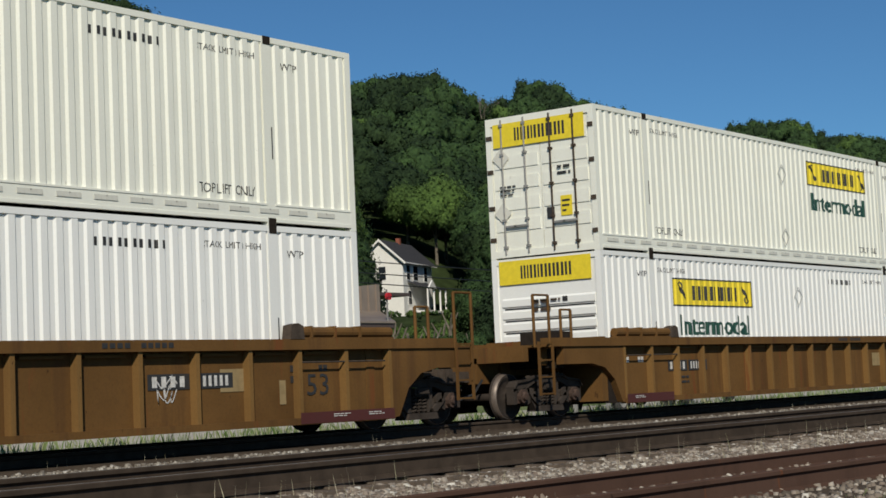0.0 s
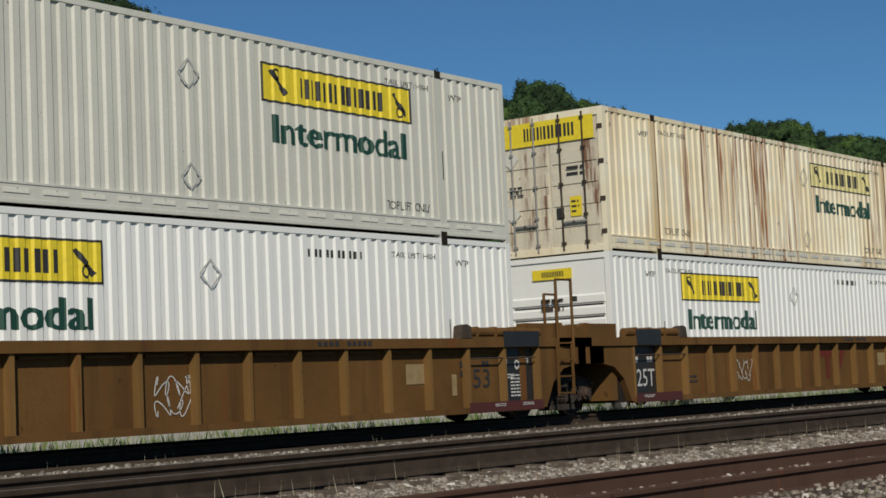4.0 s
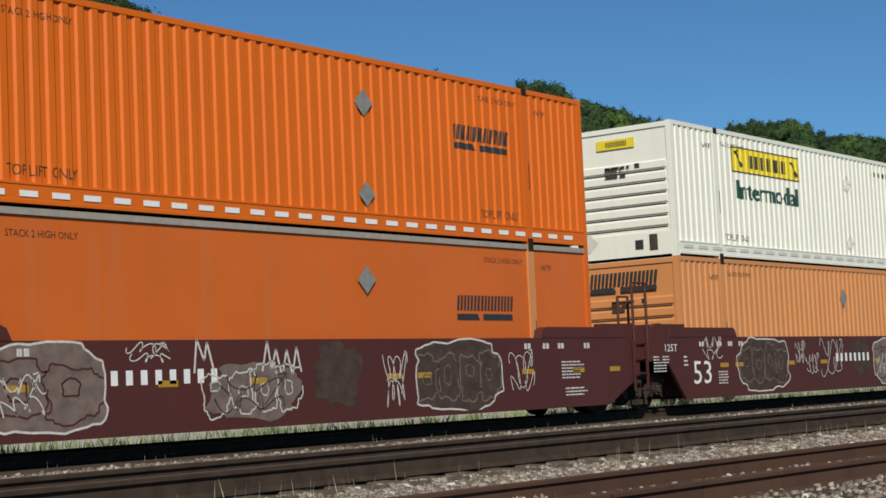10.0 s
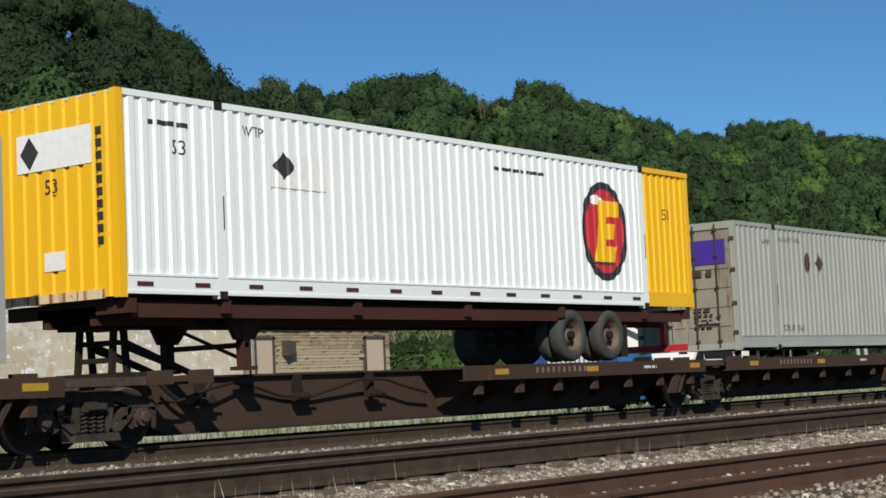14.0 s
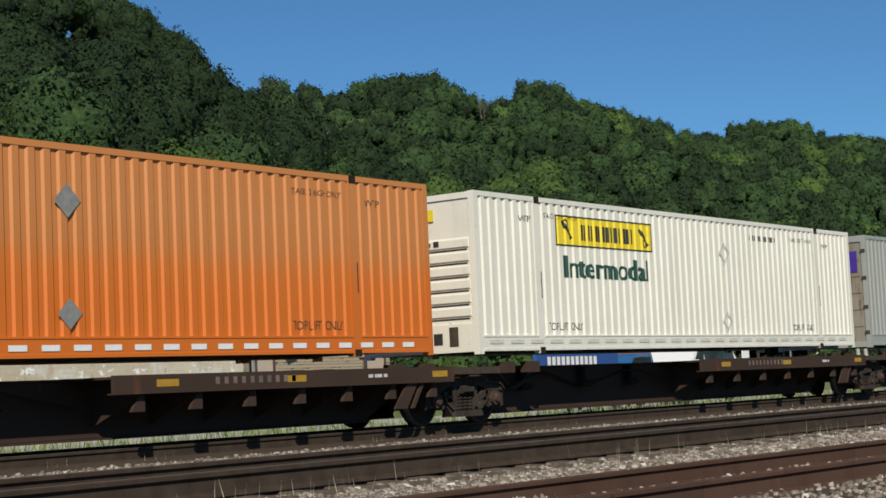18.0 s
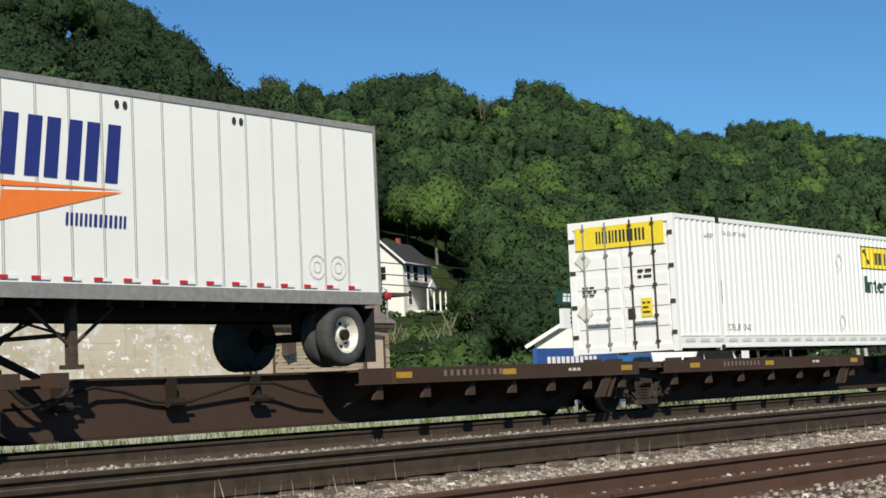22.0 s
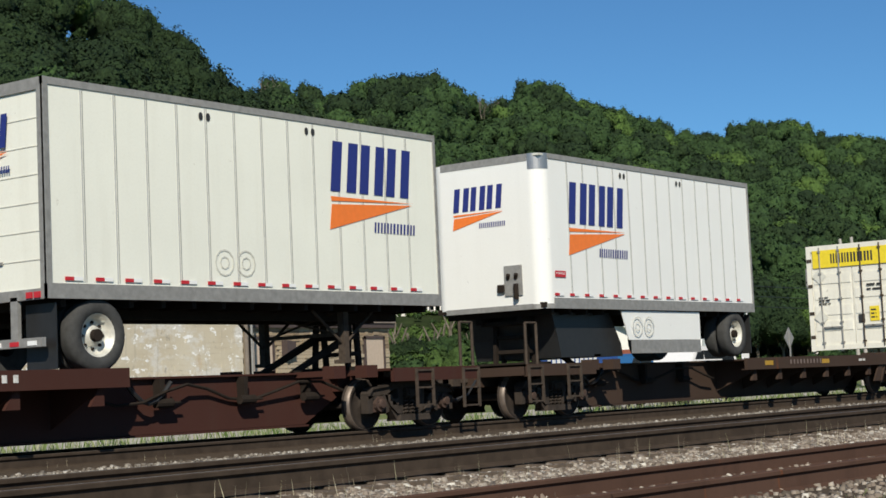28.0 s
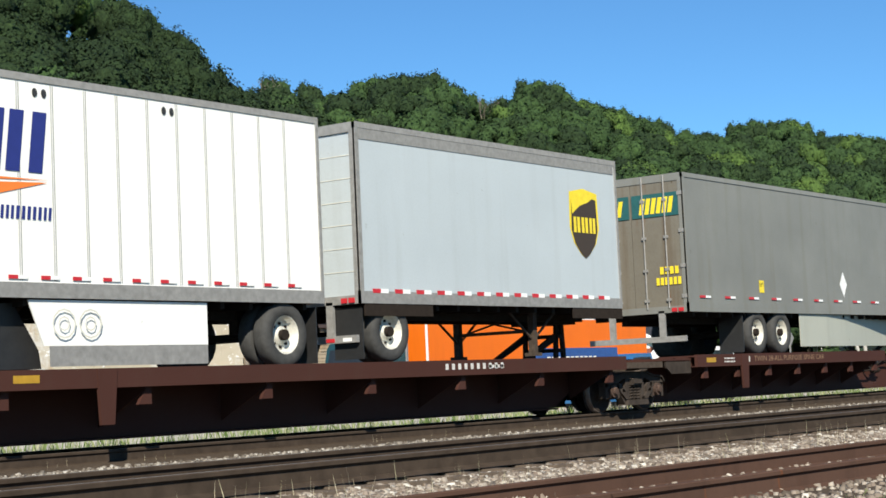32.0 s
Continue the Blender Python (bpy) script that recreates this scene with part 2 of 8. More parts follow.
# ---- mesh building ----
class MB:
    """Collects vertices and faces of one mesh."""

    def __init__(self):
        self.v, self.f = [], []

    def poly(self, pts):
        i = len(self.v)
        self.v.extend(pts)
        self.f.append(tuple(range(i, i + len(pts))))

    def box(self, x0, x1, y0, y1, z0, z1):
        i = len(self.v)
        self.v += [(x0, y0, z0), (x1, y0, z0), (x1, y1, z0), (x0, y1, z0), (x0, y0, z1), (x1, y0, z1), (x1, y1, z1), (x0, y1, z1)]
        self.f += [tuple(i + k for k in q) for q in ((0, 3, 2, 1), (4, 5, 6, 7), (0, 1, 5, 4), (1, 2, 6, 5), (2, 3, 7, 6), (3, 0, 4, 7))]
        return self

    def prism(self, prof, axis, a, b):
        """Extrudes a closed 2D profile: axis x: (y, z), axis y: (x, z), axis z: (x, y)."""
        def at(p, d):
            return {"x": (d, p[0], p[1]), "y": (p[0], d, p[1]), "z": (p[0], p[1], d)}[axis]
        i, n = len(self.v), len(prof)
        self.v += [at(p, a) for p in prof] + [at(p, b) for p in prof]
        self.f.append(tuple(range(i, i + n)))
        self.f.append(tuple(range(i + 2 * n - 1, i + n - 1, -1)))
        for k in range(n):
            j = (k + 1) % n
            self.f.append((i + k, i + n + k, i + n + j, i + j))
        return self

    def tube(self, p0, p1, r, n=8, r2=None):
        p0, p1 = Vector(p0), Vector(p1)
        q = (p1 - p0).to_track_quat("Z", "Y").to_matrix()
        i = len(self.v)
        for p, rr in ((p0, r), (p1, r if r2 is None else r2)):
            for k in range(n):
                a = 2 * math.pi * k / n
                self.v.append(tuple(p + q @ Vector((math.cos(a) * rr, math.sin(a) * rr, 0))))
        for k in range(n):
            j = (k + 1) % n
            self.f.append((i + k, i + j, i + n + j, i + n + k))
        self.f.append(tuple(range(i + n - 1, i - 1, -1)))
        self.f.append(tuple(range(i + n, i + 2 * n)))
        return self

    def path(self, pts, r, n=6):
        """A bent round bar through the points, in one piece."""
        pts = [Vector(p) for p in pts]
        i = len(self.v)
        for k, p in enumerate(pts):
            q = (pts[min(k + 1, len(pts) - 1)] - pts[max(k - 1, 0)]).to_track_quat("Z", "Y").to_matrix()
            for j in range(n):
                a = 2 * math.pi * j / n
                self.v.append(tuple(p + q @ Vector((math.cos(a) * r, math.sin(a) * r, 0))))
        for k in range(len(pts) - 1):
            for j in range(n):
                m = (j + 1) % n
                self.f.append((i + k * n + j, i + k * n + m, i + k * n + n + m, i + k * n + n + j))
        self.f.append(tuple(range(i + n - 1, i - 1, -1)))
        self.f.append(tuple(range(i + (len(pts) - 1) * n, i + len(pts) * n)))
        return self

    def lathe(self, prof, c, n=24):
        """Turns a profile of (radius, y) round the y axis through c."""
        i, m = len(self.v), len(prof)
        for k in range(n):
            a = 2 * math.pi * k / n
            self.v += [(c[0] + r * math.cos(a), c[1] + y, c[2] + r * math.sin(a)) for r, y in prof]
        for k in range(n):
            j = (k + 1) % n
            for t in range(m - 1):
                self.f.append((i + k * m + t, i + k * m + t + 1, i + j * m + t + 1, i + j * m + t))
        return self

    def mesh(self, name, mat, smooth=False):
        me = bpy.data.meshes.new(name)
        me.from_pydata(self.v, [], self.f)
        bm = bmesh.new()
        bm.from_mesh(me)
        bmesh.ops.recalc_face_normals(bm, faces=bm.faces)
        bm.to_mesh(me)
        bm.free()
        me.materials.append(mat)
        if smooth:
            me.polygons.foreach_set("use_smooth", [True] * len(me.polygons))
        return me


def part(name, mb, mat, parent, label="", smooth=False):
    ob = new(name, mb.mesh(name, mat, smooth) if isinstance(mb, MB) else mb)
    ob.parent = parent
    if label:
        ob["label"] = label
    return ob


def thing(name, label, category, group="", kind="", m=None):
    ob = tagged(new(name), label, category, group, kind)
    ob.empty_display_size = 0.3
    if m is not None:
        ob.matrix_basis = m
    return ob


def raw_mesh(name, verts, quads, mat):
    """A mesh from numpy arrays of vertices and of faces that all have as many corners."""
    me = bpy.data.meshes.new(name)
    k = quads.shape[1]
    me.vertices.add(len(verts))
    me.vertices.foreach_set("co", verts.astype(np.float32).ravel())
    me.loops.add(quads.size)
    me.loops.foreach_set("vertex_index", quads.astype(np.int32).ravel())
    me.polygons.add(len(quads))
    me.polygons.foreach_set("loop_start", np.arange(0, quads.size, k, dtype=np.int32))
    me.update(calc_edges=True)
    me.materials.append(mat)
    return me


# ---- lettering and decals ----
GLYPHS = {}


def letters(body):
    """Triangles of a text in the built-in font, one unit high, from x 0."""
    if body not in GLYPHS:
        cu = bpy.data.curves.new("t", "FONT")
        cu.body = body
        cu.size = 1.38
        cu.resolution_u = 2
        ob = bpy.data.objects.new("t", cu)
        me = bpy.data.meshes.new_from_object(ob)
        me.calc_loop_triangles()
        co = [(v.co.x, v.co.y) for v in me.vertices]
        tris = [[co[i] for i in t.vertices] for t in me.loop_triangles]
        xs = [p[0] for t in tris for p in t] or [0]
        x0 = min(xs)
        GLYPHS[body] = ([[(p[0] - x0, p[1]) for p in t] for t in tris], max(xs) - x0)
        bpy.data.objects.remove(ob)
        bpy.data.meshes.remove(me)
        bpy.data.curves.remove(cu)
    return GLYPHS[body]


def text_polys(body, x, z, h, width=None):
    tris, w = letters(body)
    sx = h if width is None else width / w
    return [[(x + p[0] * sx, z + p[1] * h) for p in t] for t in tris]


def rect(x0, z0, x1, z1, slant=0.0):
    d = slant * (z1 - z0)
    return [(x0, z0), (x1, z0), (x1 + d, z1), (x0 + d, z1)]


def blocks(x, z, w, h, widths, slant=0.0, gap=0.16):
    """A row of plain blocks that stands for a brand's word."""
    u = w / (sum(widths) + gap * (len(widths) - 1))
    out = []
    for k in widths:
        out.append(rect(x, z, x + k * u, z + h, slant))
        x += (k + gap) * u
    return out


def stems(x, z, w, h, widths, slant=0.0, gap=0.16, ink=0.36):
    """A brand's word as plain upright bars, two to a letter's width."""
    u = w / (sum(widths) + gap * (len(widths) - 1))
    out = []
    for k in widths:
        if k < 0.5:
            out.append(rect(x, z, x + k * u, z + h, slant))
        else:
            out.append(rect(x, z, x + k * u * ink, z + h, slant))
            out.append(rect(x + k * u * (1 - ink), z, x + k * u, z + h, slant))
        x += (k + gap) * u
    return out


def bars(x, z, w, h, rows, rng):
    """Lines of small writing as plain bars, word by word."""
    step = h / rows
    out = []
    for r in range(rows):
        a, e = x, x + w * rng.uniform(0.72, 1.0)
        z0, z1 = z + r * step + 0.28 * step, z + r * step + 0.72 * step
        while a < e - 0.02:
            b = min(e, a + rng.uniform(0.8, 2.6) * max(0.06, 0.9 * step))
            out.append(rect(a, z0, b, z1))
            a = b + 0.35 * max(0.05, step)
    return out


def ellipse(cx, cz, rx, rz, n=40, lean=0.0):
    return [(cx + rx * math.cos(2 * math.pi * k / n) + lean * rz * math.sin(2 * math.pi * k / n), cz + rz * math.sin(2 * math.pi * k / n)) for k in range(n)]


def ring(outer, inner):
    n = len(outer)
    return [[outer[k], outer[(k + 1) % n], inner[(k + 1) % n], inner[k]] for k in range(n)]


def clip(poly, x, keep_right):
    out = []
    for a, b in zip(poly, poly[1:] + poly[:1]):
        ina, inb = (a[0] >= x) == keep_right, (b[0] >= x) == keep_right
        if ina:
            out.append(a)
        if ina != inb:
            t = (x - a[0]) / (b[0] - a[0])
            out.append((x, a[1] + t * (b[1] - a[1])))
    return out


def decal(name, polys, mat, parent, prof=None, lift=0.004, end=None, label=""):
    """Thin paint on the near face, which follows the corrugation prof [(x, y), ...]; with end, on the face x = end, over (y, z)."""
    mb = MB()
    for p in polys:
        if end is not None:
            mb.poly([(end - lift, a, z) for a, z in p])
            continue
        if not prof:
            mb.poly([(a, -lift, z) for a, z in p])
            continue
        lo, hi = min(q[0] for q in p), max(q[0] for q in p)
        rest = p
        for (xa, ya), (xb, yb) in zip(prof, prof[1:]):
            if xb <= lo or xa >= hi or xb - xa < 1e-6:
                continue
            piece = clip(clip(p, xa, True), xb, False)
            if len(piece) > 2:
                mb.poly([(a, ya + (yb - ya) * (a - xa) / (xb - xa) - lift, z) for a, z in piece])
    return part(name, mb, mat, parent, label)


MOVERS = []
WHEELS = []
TRACK_Y = 18.5


def on_train(ob, x, y, z):
    """Registers a thing that rolls with the train: its place at the clip's start."""
    MOVERS.append((ob, x, y, z))
    ob.matrix_basis = pose(x, y, z)
    return ob

# ---- the ground and the hill ----
RIDGE_AZ = [-10, 12, 20.5, 21.8, 23.2, 23.7, 24.6, 25.3, 26.1, 27.5, 28.1, 28.8, 29.5, 30.5, 31.2, 32.0, 32.5, 33.8, 34.3, 34.9, 35.6, 36.2, 36.8, 37.6, 38.3, 39.1, 39.7, 40.5, 41.5, 42.2, 43.0, 43.5, 44.0, 45.0, 45.8, 46.7, 47.7, 49.2, 51.4, 62, 90]
RIDGE_TAN = [0.09, 0.12, 0.129, 0.134, 0.139, 0.138, 0.147, 0.150, 0.150, 0.146, 0.145, 0.151, 0.156, 0.161, 0.167, 0.174, 0.181, 0.181, 0.172, 0.170, 0.180, 0.183, 0.189, 0.192, 0.192, 0.188, 0.184, 0.185, 0.189, 0.193, 0.190, 0.186, 0.193, 0.211, 0.225, 0.237, 0.245, 0.258, 0.272, 0.28, 0.24]
SLOPE_AZ = [-10, 12, 21.8, 23.7, 25.2, 26.7, 28.6, 30.5, 32.8, 34.3, 36.2, 38.1, 40.1, 42.0, 44.0, 45.8, 47.7, 51.4, 62, 90]
RIDGE_R = [700, 640, 600, 580, 560, 540, 500, 470, 440, 430, 410, 390, 370, 340, 290, 240, 215, 200, 190, 200]
FOOT_R = [330, 260, 220, 215, 210, 205, 200, 190, 175, 165, 150, 135, 120, 110, 100, 92, 88, 82, 80, 90]
TREE_H = 10.0


def hill(x, y):
    """Height of the ground (numpy arrays)."""
    r = np.hypot(x, y)
    az = np.degrees(np.arctan2(y, x))
    top_r = np.interp(az, SLOPE_AZ, RIDGE_R)
    foot = np.interp(az, SLOPE_AZ, FOOT_R)
    top = np.interp(az, RIDGE_AZ, RIDGE_TAN) * top_r - TREE_H
    t = np.clip((r - foot) / (top_r - foot), 0, None)
    up = top * np.clip(t, 0, 1) ** 1.15 - np.clip(t - 1, 0, 3) * 18
    terrace = (az > 36.0) & (az < 40.3) & (r < 216)
    up = np.where(terrace, np.minimum(up, 0.0465 * r), up)
    side = np.clip((az + 2) / 14, 0, 1) * np.clip((100 - az) / 20, 0, 1) * np.clip((y - 55) / 40, 0, 1)
    yard = -0.6 + 0.25 * np.clip((y - 21) / 4, 0, 1) - 0.6 * np.clip((y - 29) / 4, 0, 1) + 1.0 * np.clip((y - 42.5) / 3, 0, 1)
    near = -0.45 - 0.3 * np.clip((5.2 - y) / 3, 0, 1)
    flat = np.where(y > 20.9, yard, near)
    bump = 2.5 * np.sin(x * 0.031 + 1) * np.sin(y * 0.027) * np.clip(t, 0, 1)
    return flat + side * (np.maximum(up, 0) * (t > 0) + bump) - np.clip(t - 1, 0, 3) * 0


def grass_ground():
    m, nt, b = nodes_of("grass_and_earth")
    f = noise_fac(nt, 0.35, 6)
    g = noise_fac(nt, 6.0, 5)
    c = mixed(nt, ramp(nt, f, ((0.35, (0, 0, 0)), (0.65, (1, 1, 1)))), (0.07, 0.12, 0.025), (0.16, 0.17, 0.06))
    c = mixed(nt, ramp(nt, g, ((0.5, (0, 0, 0)), (0.75, (0.6,) * 3))), c, (0.25, 0.2, 0.12))
    nt.links.new(c, b.inputs["Base Color"])
    b.inputs["Roughness"].default_value = 0.95
    bumped(nt, b, g, 0.7, 0.05)
    return m


M_GROUND = grass_ground()
# floor of the wood: the trees' shade is put into its dark colour
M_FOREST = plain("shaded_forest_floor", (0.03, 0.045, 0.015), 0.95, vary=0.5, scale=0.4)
rings = np.concatenate([np.arange(0, 60, 2.0), np.arange(60, 140, 5.0), np.arange(140, 760, 14.0), [800, 1000, 1500, 2500, 4200]])
azs = np.radians(np.concatenate([np.arange(-90, -10, 8.0), np.arange(-10, 70, 1.25), np.arange(70, 270, 8.0)]))
gx = np.outer(rings, np.cos(azs))
gy = np.outer(rings, np.sin(azs))
gz = hill(gx, gy)
gz[-4:] = np.minimum(gz[-4:], 20)
na = len(azs)
idx = np.arange(len(rings) * na).reshape(len(rings), na)
nxt = np.roll(idx, -1, axis=1)
quads = np.stack([idx[:-1], idx[1:], nxt[1:], nxt[:-1]], -1).reshape(-1, 4)
ground = new("ground", raw_mesh("ground", np.stack([gx, gy, gz], -1).reshape(-1, 3), quads, M_GROUND))
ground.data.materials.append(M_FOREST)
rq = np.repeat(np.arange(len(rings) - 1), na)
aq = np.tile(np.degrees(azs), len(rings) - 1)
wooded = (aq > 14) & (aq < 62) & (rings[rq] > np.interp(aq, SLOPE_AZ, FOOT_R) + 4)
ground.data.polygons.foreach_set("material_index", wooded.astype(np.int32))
tagged(ground, "grassy earth that rises to a wooded bluff", "ground", kind="structure")

# gravel bed under the tracks
M_BED = plain("grey_brown_gravel_bed", (0.085, 0.064, 0.046), 0.95, vary=0.45, scale=16.0, bump=0.03)
bed = MB()
for x0 in range(-60, 180, 20):
    bed.prism([(3.6, -0.46), (4.6, -0.31), (7.6, -0.3), (8.1, -0.22), (8.7, -0.12), (9.0, -0.11), (12.6, -0.12), (13.4, -0.2), (16.2, -0.2), (16.8, -0.165), (20.2, -0.165), (21.4, -0.6), (21.4, -1.2), (3.6, -1.0)], "x", x0, x0 + 20)
tagged(new("ballast", bed.mesh("ballast", M_BED)), "grey-brown gravel ballast under the tracks", "ballast", kind="structure")


# ---- tracks ----
def rail_section(y):
    return [(y - 0.076, 0.0), (y + 0.076, 0.0), (y + 0.07, 0.018), (y + 0.012, 0.035), (y + 0.009, 0.13), (y + 0.036, 0.15), (y + 0.036, 0.178), (y + 0.028, 0.186), (y - 0.028, 0.186), (y - 0.036, 0.178), (y - 0.036, 0.15), (y - 0.009, 0.13), (y - 0.012, 0.035), (y - 0.07, 0.018)]


M_RAIL = plain("dark_brown_rail_steel", (0.056, 0.041, 0.03), 0.85, 0.0, 0.35, 5.0)
M_RAILRUST = paint("orange_rusted_rail_steel", (0.092, 0.052, 0.037), 0.9, (0.05, 0.03, 0.022), rough=0.85, streak=0.9, rust=0.25)
M_RAILTOP = plain("worn_rail_head", (0.13, 0.11, 0.095), 0.5, 0.3, 0.15)
M_TIE = plain("weathered_timber", (0.13, 0.1, 0.075), 0.95, 0.0, 0.35, 7.0, 0.02)


def track(label, y, ztop, turn, mat, head, x0=-40.0, x1=170.0, ties=True):
    t = thing("railway_track", label, "railway track", "tracks", m=pose(12, y, ztop, 0, 0, turn))
    for s in (-0.7525, 0.7525):
        r = MB().prism([(p, q - 0.186) for p, q in rail_section(s)], "x", x0 - 12, x1 - 12)
        rail = part("rail", r, mat, t)
        if head:
            part("running_surface", MB().box(x0 - 12, x1 - 12, s - 0.026, s + 0.026, -0.001, 0.0015), M_RAILTOP, rail, "worn bright running surface")
    if ties:
        tie = MB().box(-0.11, 0.11, -1.3, 1.3, -0.36, -0.2).mesh("sleeper", M_TIE)
        for k in range(110):
            o = part("sleeper", tie, None, t)
            o.location = (-14 + k * 0.53, 0, 0)
    return t


track("main railway track with dark rails", TRACK_Y, 0.0, 0.0, M_RAIL, True)
track("second railway track with dull brown rails", 9.62, 0.1, 0.0, M_RAIL, True)
track("rusty siding track beside the gravel", 6.75, -0.13, -3.2, M_RAILRUST, False)


# ---- loose stones ----
def stones(n, xr, yr, zfun, size, seed, name, label, mat):
    r = np.random.RandomState(seed)
    u = r.rand(n) ** 1.5
    x = xr[0] + (xr[1] - xr[0]) * u
    y = r.uniform(*yr, n)
    z = zfun(x, y)
    base = np.array([(-1, -1, -1), (1, -1, -1), (1, 1, -1), (-1, 1, -1), (-.75, -.75, 1), (.75, -.75, 1), (.75, .75, 1), (-.75, .75, 1)], float) * 0.5
    faces = np.array([(0, 1, 5, 4), (1, 2, 6, 5), (2, 3, 7, 6), (3, 0, 4, 7), (4, 5, 6, 7)])
    sc = size * (0.6 + 0.9 * r.rand(n, 1)) * r.uniform(0.65, 1.2, (n, 3))
    v = base[None] * sc[:, None, :] * r.uniform(0.7, 1.25, (n, 8, 3))
    a = r.uniform(0, 6.28, n)
    b = r.uniform(-0.7, 0.7, n)
    ca, sa, cb, sb = np.cos(a)[:, None], np.sin(a)[:, None], np.cos(b)[:, None], np.sin(b)[:, None]
    vx, vy, vz = v[..., 0], v[..., 1], v[..., 2]
    vy, vz = vy * cb - vz * sb, vy * sb + vz * cb
    vx, vy = vx * ca - vy * sa, vx * sa + vy * ca
    P = np.stack([vx + x[:, None], vy + y[:, None], vz + z[:, None] + 0.2 * size], -1).reshape(-1, 3)
    F = (faces[None] + 8 * np.arange(n)[:, None, None]).reshape(-1, 4)
    return tagged(new(name, raw_mesh(name, P, F, mat)), label, "gravel", kind="stuff")


M_STONE = piecewise("crushed_stone", ((0.085, 0.068, 0.052), (0.2, 0.165, 0.128), (0.13, 0.1, 0.077), (0.3, 0.258, 0.205), (0.17, 0.128, 0.098), (0.42, 0.375, 0.31), (0.22, 0.175, 0.138), (0.58, 0.55, 0.48)), 0.9)
stones(38000, (6.5, 36.0), (7.55, 8.48), lambda x, y: np.interp(y, [7.6, 8.1, 8.6, 8.85], [-0.285, -0.2, -0.12, -0.1]), 0.046, 3, "gravel", "brown and pale crushed stone between the tracks", M_STONE)
stones(11000, (3.0, 30.0), (3.9, 7.7), lambda x, y: 0 * x - 0.315, 0.04, 4, "gravel", "crushed stone around the siding", M_STONE)
M_PALESTONE = piecewise("pale_crushed_stone", ((0.06, 0.047, 0.036), (0.2, 0.175, 0.14), (0.09, 0.072, 0.056), (0.34, 0.31, 0.26), (0.13, 0.105, 0.08), (0.5, 0.47, 0.41)), 0.9)
stones(12000, (8.0, 66.0), (14.6, 16.35), lambda x, y: np.interp(y, [16.2, 16.8], [-0.205, -0.17]), 0.05, 5, "gravel", "pale crushed stone beside the main track", M_PALESTONE)


# ---- grass, weeds ----
def blades(n, xs, ys, zs, hmin, hmax, width, seed, name, label, mat, lean=0.25, bend=0.4):
    r = np.random.RandomState(seed)
    h = r.uniform(hmin, hmax, n)
    a = r.uniform(0, 6.28, n)
    dx, dy = np.cos(a) * width, np.sin(a) * width
    lx, ly = r.normal(0, lean, n) * h, r.normal(0, lean, n) * h
    p = np.stack([np.stack([xs - dx, ys - dy, zs], -1), np.stack([xs + dx, ys + dy, zs], -1), np.stack([xs + lx * bend + dx * 0.7, ys + ly * bend + dy * 0.7, zs + h * 0.6], -1), np.stack([xs + lx, ys + ly, zs + h], -1)], 1)
    f = np.arange(4 * n).reshape(n, 4)
    return tagged(new(name, raw_mesh(name, p.reshape(-1, 3), f, mat)), label, "grass", kind="stuff")


M_GRASS = piecewise("meadow_grass", ((0.1, 0.17, 0.04), (0.2, 0.28, 0.09), (0.36, 0.4, 0.2), (0.5, 0.48, 0.3), (0.16, 0.22, 0.07)), 0.8, translucent=0.35, patch=0.4, patch_cols=(0.65, 0.75, 0.6))
M_STRAW = piecewise("dry_weed_stalks", ((0.4, 0.35, 0.24), (0.55, 0.5, 0.36), (0.3, 0.29, 0.17)), 0.9)
r = np.random.RandomState(11)
n = 42000
u = r.rand(n)
bx = 12 + 120 * u ** 1.4
by = 21.3 + r.rand(n) * 14 * (0.25 + 0.75 * r.rand(n))
tuft = np.sin(bx * 1.7) + np.sin(bx * 0.63 + by * 1.1) + np.sin(bx * 3.9 + by * 0.4) + r.normal(0, 0.5, n) > 0.05
bx, by, u = bx[tuft], by[tuft], u[tuft]
n = len(bx)
blades(n, bx, by, hill(bx, by), 0.1, 0.38, 0.012 + 0.01 * u, 12, "grass", "uncut green grass beyond the main track", M_GRASS)
n = 420
bx = 8 + r.rand(n) ** 1.3 * 30
by = np.where(r.rand(n) < 0.72, r.uniform(7.7, 8.75, n), np.where(r.rand(n) < 0.35, r.normal(17.2, 0.12, n), r.normal(10.75, 0.1, n)))
blades(n, bx, by, np.where(by < 9, -0.2, -0.18), 0.07, np.where(by < 9, 0.3, 0.14), 0.0022, 13, "weed_stalks", "dry straw-coloured weed stalks along the rails", M_STRAW, 0.13, 0.57)
n = 2600
bx = 11 + r.rand(n) * 14
by = 4.2 + r.rand(n) * 1.1
blades(n, bx, by, 0 * bx - 0.42, 0.04, 0.16, 0.004, 14, "weed_stalks", "green and dry weeds beside the siding", M_GRASS, 0.35)


# pale gravel yard behind the grass strip
M_YARD = plain("pale_packed_gravel", (0.46, 0.43, 0.37), 0.95, vary=0.3, scale=3.0, bump=0.02)
yard_bed = MB()
for x0 in range(10, 130, 20):
    yard_bed.prism([(23.6, -0.7), (23.6, -0.31), (27.0, -0.3), (33.6, -0.26), (34.2, -0.3), (34.2, -1.2)], "x", x0, x0 + 20)
tagged(new("pavement", yard_bed.mesh("pavement", M_YARD)), "pale packed gravel yard beyond the grass strip", "gravel yard", kind="structure")


